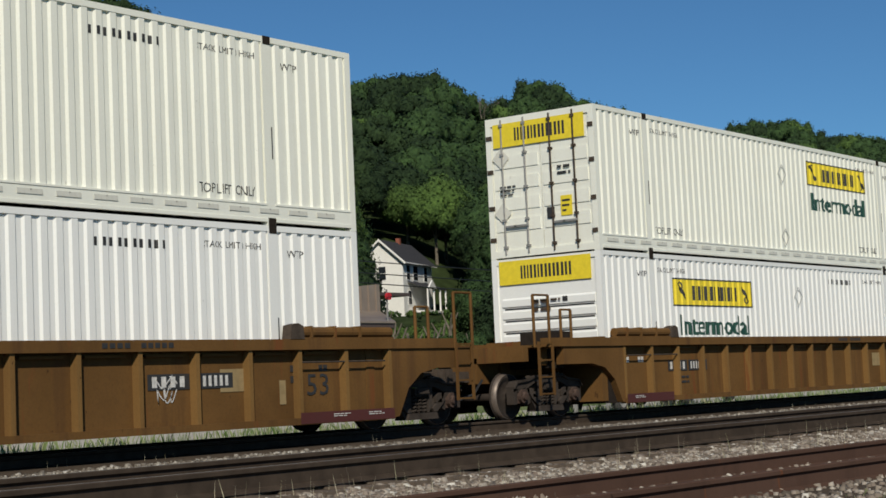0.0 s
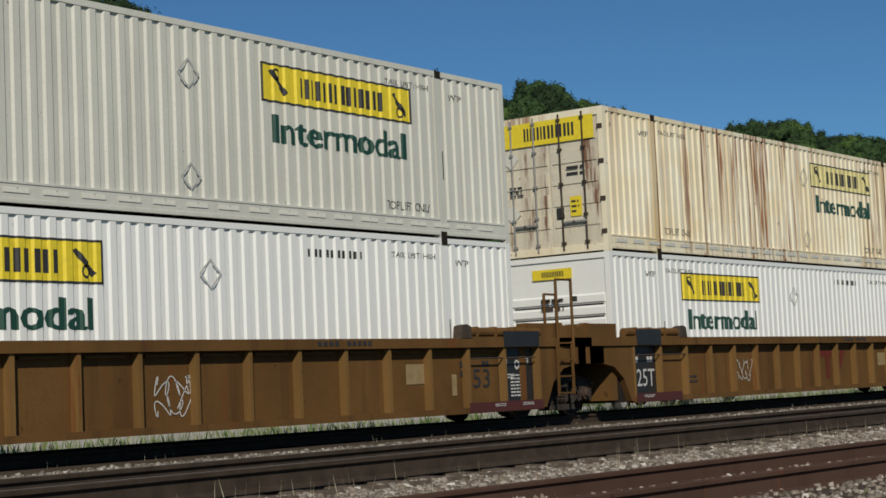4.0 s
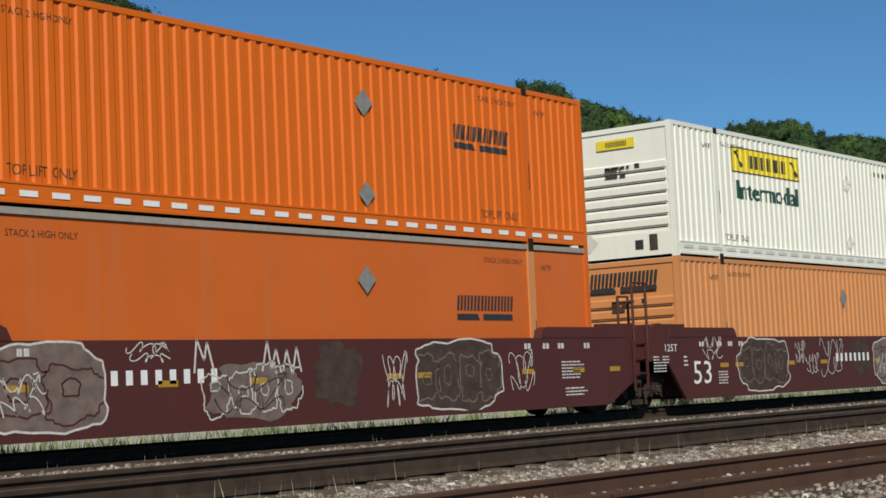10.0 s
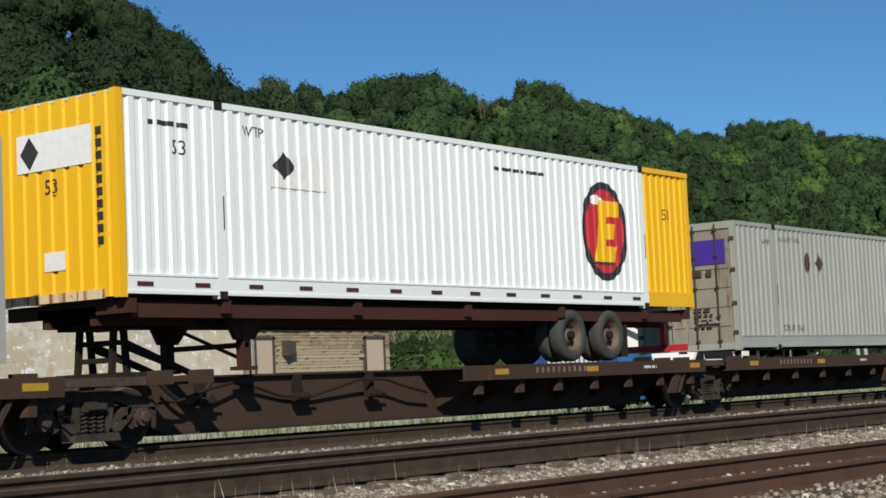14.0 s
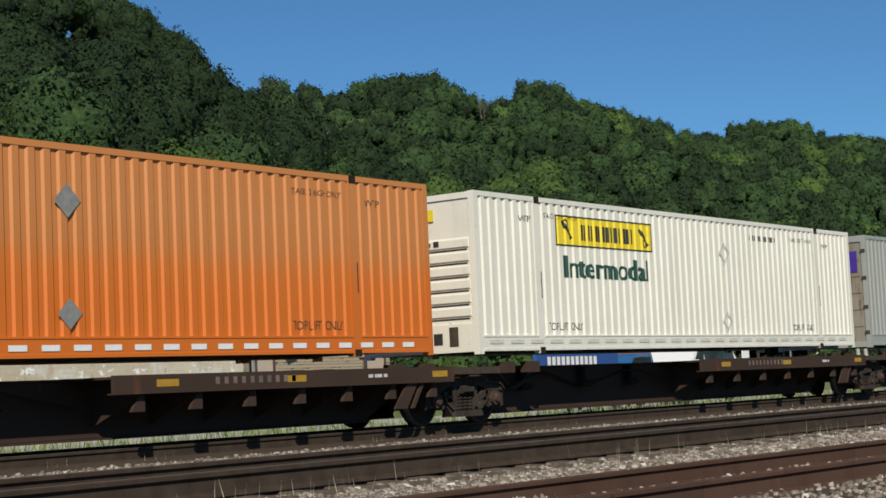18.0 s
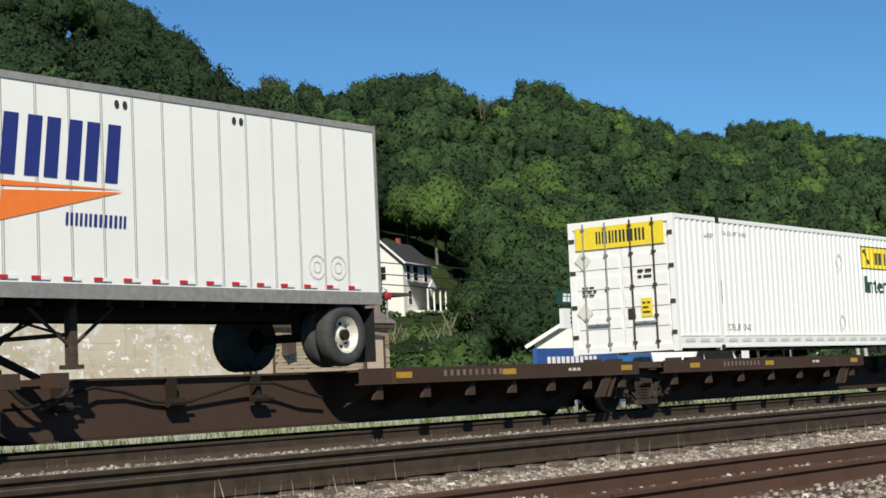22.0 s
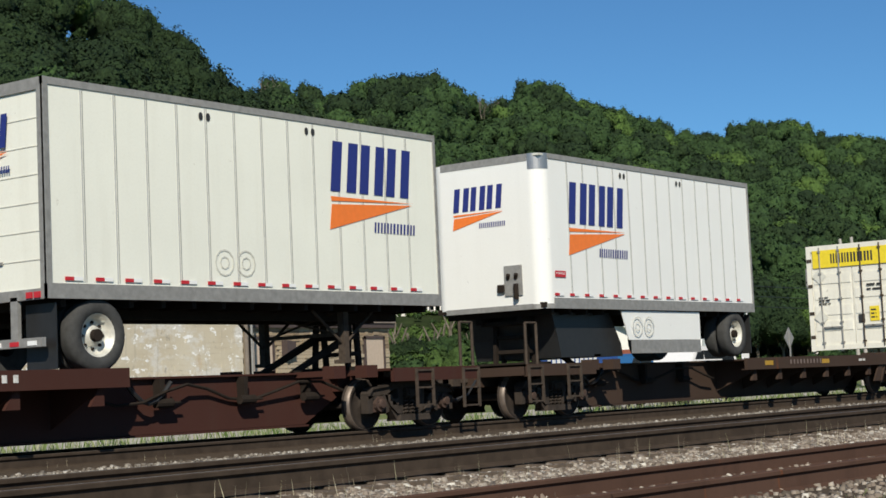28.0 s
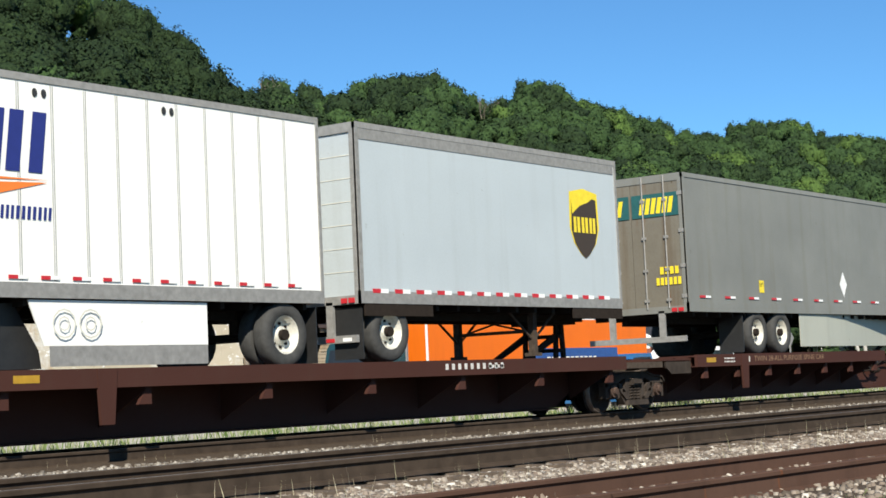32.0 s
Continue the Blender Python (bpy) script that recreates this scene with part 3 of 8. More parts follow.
# ---- the wood on the bluff ----
def foliage(name, col, varied):
    """Leaf canopy: tone by spray, by clump and by stretch of wood, with a relief of leaf tufts."""
    m, nt, b = nodes_of(name)
    g = nt.nodes.new("ShaderNodeNewGeometry")
    c = ramp(nt, g.outputs["Random Per Island"], [(0.0, tuple(v * 0.86 for v in col)), (1.0, tuple(v * 1.14 for v in col))])
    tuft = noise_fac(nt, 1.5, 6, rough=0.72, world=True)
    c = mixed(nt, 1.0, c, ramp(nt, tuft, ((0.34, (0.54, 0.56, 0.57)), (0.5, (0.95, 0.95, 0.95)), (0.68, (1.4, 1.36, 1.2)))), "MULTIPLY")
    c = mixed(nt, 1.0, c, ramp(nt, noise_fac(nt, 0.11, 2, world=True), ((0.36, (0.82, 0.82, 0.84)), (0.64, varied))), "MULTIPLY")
    nt.links.new(c, b.inputs["Base Color"])
    b.inputs["Roughness"].default_value = 0.85
    b.inputs["Specular IOR Level"].default_value = 0.15
    bumped(nt, b, noise_fac(nt, 1.9, 5, rough=0.7, world=True), 1.0, 0.55)
    return m


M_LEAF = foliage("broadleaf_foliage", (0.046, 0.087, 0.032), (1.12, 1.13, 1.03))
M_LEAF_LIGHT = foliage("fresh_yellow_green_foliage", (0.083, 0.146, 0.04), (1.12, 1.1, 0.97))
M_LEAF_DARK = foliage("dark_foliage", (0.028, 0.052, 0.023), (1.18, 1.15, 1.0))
M_BARK = plain("grey_brown_bark", (0.16, 0.14, 0.11), 0.9, vary=0.4, scale=3, bump=0.03)
M_TWIG = plain("grey_dead_twigs", (0.2, 0.175, 0.14), 0.9, vary=0.3, scale=3)
TONES = {"wood": M_LEAF, "light_wood": M_LEAF_LIGHT, "dark_wood": M_LEAF_DARK}


_ico = bmesh.new()
bmesh.ops.create_icosphere(_ico, subdivisions=1, radius=1.0)
ICO = np.array([[tuple(v.co) for v in f.verts] for f in _ico.faces])
_ico.free()


def crown_cloud(seed, lobes, sprays, leaf, squat=0.78):
    """A crown one unit in radius over z = 0: bulging, uneven lobes with loose sprays of leaves. Returns corners and their normals."""
    r = np.random.RandomState(seed)
    tri, nor = [], []
    mid = np.array([0, 0, squat])
    for k in range(lobes):
        up = 1.0 - (k + 0.5) / lobes * 1.5
        a = 2.39996 * k + r.uniform(-0.4, 0.4)
        flat = math.sqrt(max(0.0, 1 - up * up))
        way = np.array([flat * math.cos(a), flat * math.sin(a), up])
        q = r.uniform(0.27, 0.47)
        c = mid + way * np.array([1, 1, squat]) * r.uniform(0.46, 0.78)

        def bulge(d):
            return 1 + 0.14 * np.sin(4.6 * d[..., :1] + k) + 0.12 * np.sin(5.3 * d[..., 2:] + 2 * k) + 0.12 * np.sin(6.1 * d[..., 1:2] + 3 * k)
        tri.append(c + ICO * np.array([q, q, q * 0.9]) * 0.93 * bulge(ICO))
        nor.append(0.85 * ICO + 0.25 * way)
        n = int(sprays * (q / 0.38) ** 2)
        d = r.normal(size=(n, 3)) + way * 0.7
        d /= np.linalg.norm(d, axis=1)[:, None]
        p = c + d * q * bulge(d) * r.uniform(0.88, 1.07, (n, 1))
        out = 0.85 * d + 0.25 * way + r.normal(0, 0.26, (n, 3))
        out /= np.linalg.norm(out, axis=1)[:, None]
        face = out + r.normal(0, 0.3, (n, 3))
        face /= np.linalg.norm(face, axis=1)[:, None]
        face = np.where((face * out).sum(1)[:, None] < 0.15, out, face)
        t = np.cross(face, r.normal(size=(n, 3)))
        t /= np.linalg.norm(t, axis=1)[:, None] + 1e-9
        b = np.cross(face, t)
        s = leaf * r.uniform(0.6, 1.3, (n, 1))
        tri.append(np.stack([p - t * s * 0.6 - b * s * 0.35, p + t * s * 0.65 - b * s * 0.2, p + b * s * 0.65], 1))
        nor.append(np.repeat(out[:, None], 3, 1))
    return np.concatenate(tri), np.concatenate(nor)


def leafy_mesh(name, tri, nor, mat):
    me = raw_mesh(name, tri.reshape(-1, 3), np.arange(tri.shape[0] * 3).reshape(-1, 3), mat)
    me.attributes.new("custom_normal", "FLOAT_VECTOR", "POINT").data.foreach_set("vector", nor.astype(np.float32).ravel())
    return me


def bare_tree(base, height, seed, label):
    """A leafless grey tree of forking limbs."""
    r = random.Random(seed)
    t = thing("bare_tree", label, "tree", m=pose(*base))

    def limb(mb, p, way, length, rad, depth):
        q = p + way * length
        mb.tube(p, q, rad, 5, rad * 0.6)
        if depth:
            for _ in range(3):
                limb(mb, p + way * length * r.uniform(0.5, 1.0), (way + Vector((r.uniform(-0.7, 0.7), r.uniform(-0.7, 0.7), r.uniform(-0.1, 0.4)))).normalized(), length * r.uniform(0.45, 0.7), rad * 0.5, depth - 1)
    part("trunk", MB().tube((0, 0, 0), (0, 0, height * 0.45), 0.2, 8, 0.14), M_TWIG, t)
    for _ in range(3):
        mb = MB()
        limb(mb, Vector((0, 0, height * r.uniform(0.3, 0.45))), Vector((r.uniform(-0.35, 0.35), r.uniform(-0.35, 0.35), 1)).normalized(), height * 0.38, 0.1, 3)
        part("limb", mb, M_TWIG, t)
    return t


NEAR_KINDS = [crown_cloud(70 + k, 24, 160, 0.062, (0.74, 0.82, 0.9)[k % 3]) for k in range(5)]
FAR_KINDS = [crown_cloud(90 + k, 14, 62, 0.09, (0.7, 0.8, 0.9)[k % 3]) for k in range(6)]
SHRUB_KINDS = [crown_cloud(110 + k, 6, 70, 0.12, 0.7) for k in range(3)]
NEAR_MESH = {tone: [leafy_mesh("crown", *kind, mat) for kind in NEAR_KINDS] for tone, mat in TONES.items()}
_tr = MB().tube((0, 0, -0.6), (0, 0, 3.4), 0.24, 8, 0.17)
for _w in ((0.9, 0.3, 5.0), (-0.7, 0.6, 5.2), (0.1, -0.9, 4.9)):
    _tr.tube((0, 0, 3.2), _w, 0.12, 6, 0.05)
TRUNK_MESH = _tr.mesh("trunk", M_BARK)
JOINED = {(tone, kind): ([], []) for tone in TONES for kind in ("trees", "shrubs")}
near_trees = 0


def join_crown(r, tone, kinds, x, y, z, rad, tall, kind="trees"):
    tri, nor = kinds[r.randint(len(kinds))]
    a = r.uniform(0, 6.28)
    m = np.array([[math.cos(a), -math.sin(a), 0], [math.sin(a), math.cos(a), 0], [0, 0, 1]])
    JOINED[tone, kind][0].append((tri @ m.T) * np.array([rad, rad, rad * tall]) + np.array([x, y, z]))
    JOINED[tone, kind][1].append(nor @ m.T)


def grow(r, x, y, z, rad, tall, trunk, tone, near):
    """One tree of the wood: its crown's underside lies trunk metres over the ground."""
    global near_trees
    if not near or near_trees >= 290:
        join_crown(r, tone, FAR_KINDS, x, y, z + trunk, rad, tall)
        return
    near_trees += 1
    label = {"wood": "mid-green broadleaf tree in full leaf on the bluff", "light_wood": "fresh yellow-green broadleaf tree low on the bluff", "dark_wood": "dark green broadleaf tree on the bluff"}[tone]
    t = thing("tree", label, "tree", "trees on the bluff", m=pose(x, y, z, 0, 0, math.degrees(r.uniform(0, 6.28))))
    part("trunk", TRUNK_MESH, None, t)
    c = part("crown", NEAR_MESH[tone][r.randint(len(NEAR_KINDS))], None, t)
    c.location, c.scale = (0, 0, trunk), (rad, rad, rad * tall)


def ground_at(x, y):
    return float(hill(np.array([x]), np.array([y]))[0])


r = np.random.RandomState(21)
az = 18.5
while az < 55.0:
    foot = float(np.interp(az, SLOPE_AZ, FOOT_R))
    top_r = float(np.interp(az, SLOPE_AZ, RIDGE_R))
    step_az = math.degrees(7.0 / ((foot + top_r) * 0.5))
    d = foot + r.uniform(0, 7)
    while d < top_r - 6:
        a = az + r.uniform(-0.5, 0.5) * step_az
        rr = d + r.uniform(-2.0, 2.0)
        x, y = rr * math.cos(radians(a)), rr * math.sin(radians(a))
        d += r.uniform(5.6, 8.4) * (0.8 + 0.0014 * d)
        z = ground_at(x, y)
        up = (rr - foot) / (top_r - foot)
        rad = r.uniform(3.4, 5.4) * (0.9 + 0.0005 * rr)
        trunk = r.uniform(1.6, 3.4) + (r.rand() < 0.12) * 1.6
        tall = r.uniform(0.9, 1.25)
        room = float(np.interp(a, RIDGE_AZ, RIDGE_TAN)) * rr - z - 0.5
        if 35.7 < a < 40.3 and rr < 222:
            room = 0.036 * rr - z
        if 20.6 < a < 25.3 and rr < 240:
            room = 0.049 * rr - z
        full = trunk + 1.75 * rad * tall
        if room < full:
            k = room / full
            if k < 0.25:
                continue
            rad, trunk = rad * k, trunk * k
        high = (z + trunk + 1.75 * rad * tall) / rr
        if 42.3 < a < 47.3 and high < 0.165 and r.rand() < 0.72 or 36 < a < 42.3 and up < 0.15 and r.rand() < 0.3 or r.rand() < (0.02 if a > 42.3 else 0.06):
            tone = "light_wood"
        # high on the left bluff the dark leaf colour stands in for shade
        elif a > 42.3 and high > 0.16:
            tone = "dark_wood" if r.rand() < 0.85 else "wood"
        else:
            tone = "dark_wood" if r.rand() < (0.6 if a > 38 else 0.36) else "wood"
        grow(r, x, y, z, rad, tall, trunk, tone, rr < 235)
    az += step_az
# the trees that close the ridge line
az = 18.5
while az < 55.0:
    top_r = float(np.interp(az, SLOPE_AZ, RIDGE_R))
    for row in range(2):
        rr = top_r + (r.uniform(-5, 2) if row == 0 else r.uniform(5, 12))
        a = az + r.uniform(-0.3, 0.3) * math.degrees(6.0 / top_r)
        x, y = rr * math.cos(radians(a)), rr * math.sin(radians(a))
        rad = r.uniform(3.0, 5.0) * (0.85 + 0.0006 * rr)
        z = ground_at(x, y)
        top = float(np.interp(a, RIDGE_AZ, RIDGE_TAN)) * rr + 0.63 + r.uniform(-1.6, 0.5)
        tall = min(1.7, max(0.8, (top - z - 1.0) / (1.72 * rad)))
        grow(r, x, y, z, rad, tall, max(0.3, top - z - 1.72 * rad * tall), "wood" if r.rand() < (0.65 if a < 41 else 0.3) else "dark_wood", False)
    az += math.degrees(5.6 / top_r)
# shrubs along the foot of the bluff and below the house
for k in range(280):
    a = r.uniform(21, 44) if k > 110 else r.uniform(36.0, 41.0)
    rr = float(np.interp(a, SLOPE_AZ, FOOT_R)) + (r.uniform(-38, 6) if k > 110 else r.uniform(-20, 62))
    x, y = rr * math.cos(radians(a)), rr * math.sin(radians(a))
    if y < 62:
        continue
    z = ground_at(x, y)
    rad = r.uniform(1.3, 2.6)
    if 36.5 < a < 39.6 and rr > 140:
        rad = min(rad, max(0.5, (0.043 * rr - z) / 1.6))
    join_crown(r, "light_wood" if r.rand() < 0.7 else "wood", SHRUB_KINDS, x, y, z - 0.3 * rad, rad, r.uniform(0.9, 1.3), "shrubs")
for (tone, kind), (tri, nor) in JOINED.items():
    if tri:
        lab = {"wood": "mid-green", "light_wood": "yellow-green", "dark_wood": "dark green"}[tone]
        tagged(new(tone if kind == "trees" else "shrubs", leafy_mesh(tone, np.concatenate(tri), np.concatenate(nor), TONES[tone])), lab + (" broadleaf wood high on the bluff" if kind == "trees" else " shrubs along the foot of the bluff"), kind, kind="stuff")
for a, rr, hgt, lift in ((41.2, 232, 13, 0), (40.7, 238, 14, 0), (35.2, 395, 12, 0), (34.8, 398, 11, 0), (42.6, 325, 11, 0)):
    x, y = rr * math.cos(radians(a)), rr * math.sin(radians(a))
    bare_tree((x, y, ground_at(x, y) + lift), hgt, int(a * 10), "leafless grey tree among the green crowns")


# ---- the street beyond the tracks ----
M_ASPHALT = plain("worn_asphalt", (0.055, 0.054, 0.052), 0.9, vary=0.3, scale=4.0, bump=0.01)
M_SIDING = plain("white_clapboard", (0.78, 0.77, 0.72), 0.6, vary=0.06, scale=2.0)
M_SHINGLE = plain("dark_grey_shingles", (0.05, 0.05, 0.055), 0.9, vary=0.3, scale=5.0, bump=0.02)
M_TRIM = plain("white_trim", (0.8, 0.79, 0.75), 0.5, vary=0.05)
M_PANE = plain("dark_window_glass", (0.02, 0.025, 0.03), 0.08, vary=0.2)
M_BRICK = plain("red_brick", (0.25, 0.09, 0.06), 0.9, vary=0.3, scale=6.0, bump=0.01)
M_STONE_TAN = piecewise("tan_split_stone", ((0.2, 0.15, 0.1), (0.33, 0.26, 0.17), (0.26, 0.2, 0.14), (0.42, 0.35, 0.25), (0.3, 0.22, 0.14), (0.37, 0.3, 0.2)), 0.9)
M_MORTAR = plain("tan_mortar", (0.27, 0.22, 0.16), 0.95, vary=0.2, scale=4.0)
M_BROWNMETAL = plain("brown_roof_metal", (0.27, 0.215, 0.17), 0.5, 0.2, 0.15, 2.0)
M_BROWNDARK = plain("dark_brown_fascia", (0.07, 0.05, 0.045), 0.7, vary=0.2)
M_NAVYSHED = plain("dark_blue_grey_metal", (0.035, 0.04, 0.055), 0.6, 0.2, 0.15)
M_DOORTAN = plain("pale_pink_tan_door", (0.5, 0.4, 0.31), 0.6, vary=0.1)
M_GREYROOF = plain("mid_grey_shingles", (0.15, 0.15, 0.145), 0.9, vary=0.2, scale=3.0, bump=0.02)
M_PALEPOLE = plain("sun_bleached_pole_timber", (0.42, 0.4, 0.36), 0.9, vary=0.2, scale=3.0)
M_POLE = plain("weathered_pole_timber", (0.2, 0.17, 0.14), 0.9, vary=0.3, scale=4)


def peeling(name):
    m, nt, b = nodes_of(name)
    f = noise_fac(nt, 1.5, 8, (1, 1, 1.3), 0.8, True)
    g = noise_fac(nt, 0.35, 4, world=True)
    d = noise_fac(nt, 1.3, 5, (2.5, 2.5, 0.3), world=True)
    c = mixed(nt, ramp(nt, g, ((0.35, (0, 0, 0)), (0.7, (1, 1, 1)))), (0.5, 0.43, 0.31), (0.6, 0.54, 0.42))
    c = mixed(nt, ramp(nt, noise_fac(nt, 0.55, 6, (1, 1, 1.4), 0.75, True), ((0.5, (0, 0, 0)), (0.58, (0.65,) * 3))), c, (0.68, 0.67, 0.64))
    c = mixed(nt, ramp(nt, noise_fac(nt, 2.3, 6, (1, 1, 0.8), 0.75, True), ((0.6, (0, 0, 0)), (0.64, (0.6,) * 3))), c, (0.28, 0.25, 0.21))
    c = mixed(nt, ramp(nt, noise_fac(nt, 2.9, 4, (1, 1, 1.6), 0.6, True), ((0.6, (0, 0, 0)), (0.63, (1, 1, 1)))), c, (0.84, 0.83, 0.8))
    c = mixed(nt, ramp(nt, noise_fac(nt, 0.7, 5, (1.6, 1.6, 0.6), world=True), ((0.62, (0, 0, 0)), (0.72, (0.5,) * 3))), c, (0.42, 0.27, 0.13))
    c = mixed(nt, ramp(nt, d, ((0.6, (0, 0, 0)), (0.75, (0.6,) * 3))), c, (0.2, 0.18, 0.15))
    nt.links.new(c, b.inputs["Base Color"])
    b.inputs["Roughness"].default_value = 0.9
    bumped(nt, b, f, 0.5, 0.02)
    return m


M_BLOCK = peeling("peeling_painted_block")

road = MB()
for a, b in ((-300, 0), (0, 120), (120, 600)):
    road.box(a, b, 34.5, 42.5, -1.3, -0.92)
tagged(new("road", road.mesh("road", M_ASPHALT)), "worn grey asphalt street beyond the tracks", "road", kind="structure")


def slab(mb, a, b, c, d, t):
    """A thin plate on the corners a b c d, t thick downwards."""
    i = len(mb.v)
    mb.v += [tuple(p) for p in (a, b, c, d)] + [(p[0], p[1], p[2] - t) for p in (a, b, c, d)]
    mb.f += [tuple(i + k for k in q) for q in ((0, 1, 2, 3), (7, 6, 5, 4), (0, 4, 5, 1), (1, 5, 6, 2), (2, 6, 7, 3), (3, 7, 4, 0))]
    return mb


def window(parent, x, z, w, h, y=0.0, along="x"):
    """A framed window on the wall y (along x) or the wall x = y (along y)."""
    def bx(a0, a1, z0, z1, d0, d1):
        return (a0, a1, d0, d1, z0, z1) if along == "x" else (d0, d1, a0, a1, z0, z1)
    win = part("window", MB().box(*bx(x - 0.1, x + w + 0.1, z - 0.1, z + h + 0.1, y - 0.05, y - 0.005)), M_TRIM, parent)
    part("pane", MB().box(*bx(x, x + w, z, z + h / 2 - 0.03, y - 0.06, y - 0.045)), M_PANE, win)
    part("pane", MB().box(*bx(x, x + w, z + h / 2 + 0.03, z + h, y - 0.06, y - 0.045)), M_PANE, win)


def gable_house(label, m, w, depth, eave, peak, wall_mat, roof_mat, over=0.4, name="house"):
    """Local: gable end in the plane x = 0 over y 0..w; ridge runs along +x."""
    h = thing(name, label, "house", m=m)
    part("wall", MB().prism([(0, -3), (w, -3), (w, eave), (w / 2, peak), (0, eave)], "x", 0.0, 0.25), wall_mat, h)
    part("wall", MB().prism([(0, -3), (w, -3), (w, eave), (w / 2, peak), (0, eave)], "x", depth - 0.25, depth), wall_mat, h)
    part("wall", MB().box(0.25, depth - 0.25, 0.0, 0.25, -3, eave), wall_mat, h)
    part("wall", MB().box(0.25, depth - 0.25, w - 0.25, w, -3, eave), wall_mat, h)
    k = (peak - eave) / (w / 2)
    for s in (0, 1):
        ye, yr = (-over, w / 2) if s == 0 else (w + over, w / 2)
        ze = eave - over * k + 0.16
        r = slab(MB(), (-over, ye, ze), (depth + over, ye, ze), (depth + over, yr, peak + 0.16), (-over, yr, peak + 0.16), 0.14)
        roof = part("roof", r, roof_mat, h)
        part("bargeboard", slab(MB(), (-over - 0.05, ye, ze + 0.01), (-over + 0.06, ye, ze + 0.01), (-over + 0.06, yr, peak + 0.17), (-over - 0.05, yr, peak + 0.17), 0.3), M_TRIM, roof)
        part("gutter", MB().box(-over, depth + over, min(ye, ye - 0.1 if s == 0 else ye + 0.1), max(ye, ye - 0.1 if s == 0 else ye + 0.1), ze - 0.16, ze - 0.02), M_TRIM, roof)
    return h


# painted block building beside the brown stone one
blk = thing("block_building", "low building of peeling painted concrete block", "building", kind="")
BW0, BW1, BY, BTOP = 20.0, 47.1, 45.0, 4.85
part("wall", MB().box(BW0, BW1 - 0.02, BY + 0.012, BY + 0.3, -1.0, BTOP), M_BLOCK, blk)
part("wall", MB().box(BW1 - 0.3, BW1 - 0.02, BY + 0.3, BY + 15, -1.0, BTOP), M_BLOCK, blk)
part("wall", MB().box(BW0, BW0 + 0.3, BY + 0.3, BY + 15, -1.0, BTOP).box(BW0, BW1 - 0.02, BY + 14.7, BY + 15, -1.0, BTOP), M_BLOCK, blk)
part("fascia", MB().box(BW0 - 0.2, BW1 + 0.1, BY - 0.15, BY + 0.3, BTOP, BTOP + 0.5), M_BROWNDARK, blk)
part("roof", slab(MB(), (BW0 - 0.2, BY - 0.2, BTOP + 0.52), (BW1 + 0.1, BY - 0.2, BTOP + 0.52), (BW1 + 0.1, BY + 15, BTOP + 0.9), (BW0 - 0.2, BY + 15, BTOP + 0.9), 0.08), M_BROWNDARK, blk)
br = random.Random(5)
row_h, blk_w = 0.203, 0.406
rest = MB()
cell = [MB().box(0.002, blk_w - 0.002, 0.006, 0.08, 0.002, row_h - 0.002).mesh("block", M_BLOCK) for _ in range(1)][0]
made = 0
for i in range(int((BTOP - 0.3) / row_h)):
    z = 0.3 + i * row_h
    x = BW1 - (0.0 if i % 2 else blk_w / 2)
    while x > 32.0:
        x -= blk_w
        d = br.choice((0.0, 0.0, 0.004, -0.005))
        if x > BW1 - 5.6 and made < 300:
            ob = part("block", cell, None, blk)
            ob.location = (x, BY + d, z)
            made += 1
        else:
            rest.box(x + 0.002, x + blk_w - 0.002, BY + 0.006 + d, BY + 0.08, z + 0.002, z + row_h - 0.002)
ob = part("blockwork", rest, M_BLOCK, blk)
ob["kind"] = "stuff"
shed = thing("metal_shed", "dark blue metal shed roof behind the blocks", "shed")
part("gable_wall", MB().prism([(34.0, 3.0), (49.2, 3.0), (49.2, 6.3), (34.0, 4.8)], "y", 47.0, 47.2), M_NAVYSHED, shed)
part("roof", slab(MB(), (34.0, 46.7, 4.95), (49.4, 46.7, 6.45), (49.4, 58, 6.45), (34.0, 58, 4.95), 0.12), M_STEEL, shed)

brn = thing("stone_building", "tan stone building with brown metal mansard", "building")
sy = 45.0
part("wall", MB().box(47.35, 56.1, sy + 0.1, sy + 0.35, -1, 3.35), M_MORTAR, brn)
part("wall", MB().box(55.85, 56.1, sy + 0.35, sy + 12, -1, 3.35).box(47.35, 47.6, sy + 0.35, sy + 12, -1, 3.35), M_BROWNDARK, brn)
st = random.Random(9)
k = 0
stones_left = MB()
z = 0.6
while z < 3.2:
    hgt = st.uniform(0.09, 0.17)
    x = 47.4
    while x < 56.05:
        w = st.uniform(0.14, 0.42)
        x1 = min(x + w, 56.08)
        if not (47.5 < x1 and x < 48.9 and z < 2.9) and not (54.4 < x1 and x < 55.7 and z < 2.9):
            dd = st.uniform(0.0, 0.05)
            if k < 290:
                part("stone", MB().box(x + 0.008, x1 - 0.008, sy + dd, sy + 0.12, z + 0.008, z + hgt - 0.008), M_STONE_TAN, brn)
                k += 1
            else:
                stones_left.box(x + 0.008, x1 - 0.008, sy + dd, sy + 0.12, z + 0.008, z + hgt - 0.008)
        x = x1
    z += hgt
if stones_left.v:
    part("stonework", stones_left, M_STONE_TAN, brn)["kind"] = "stuff"
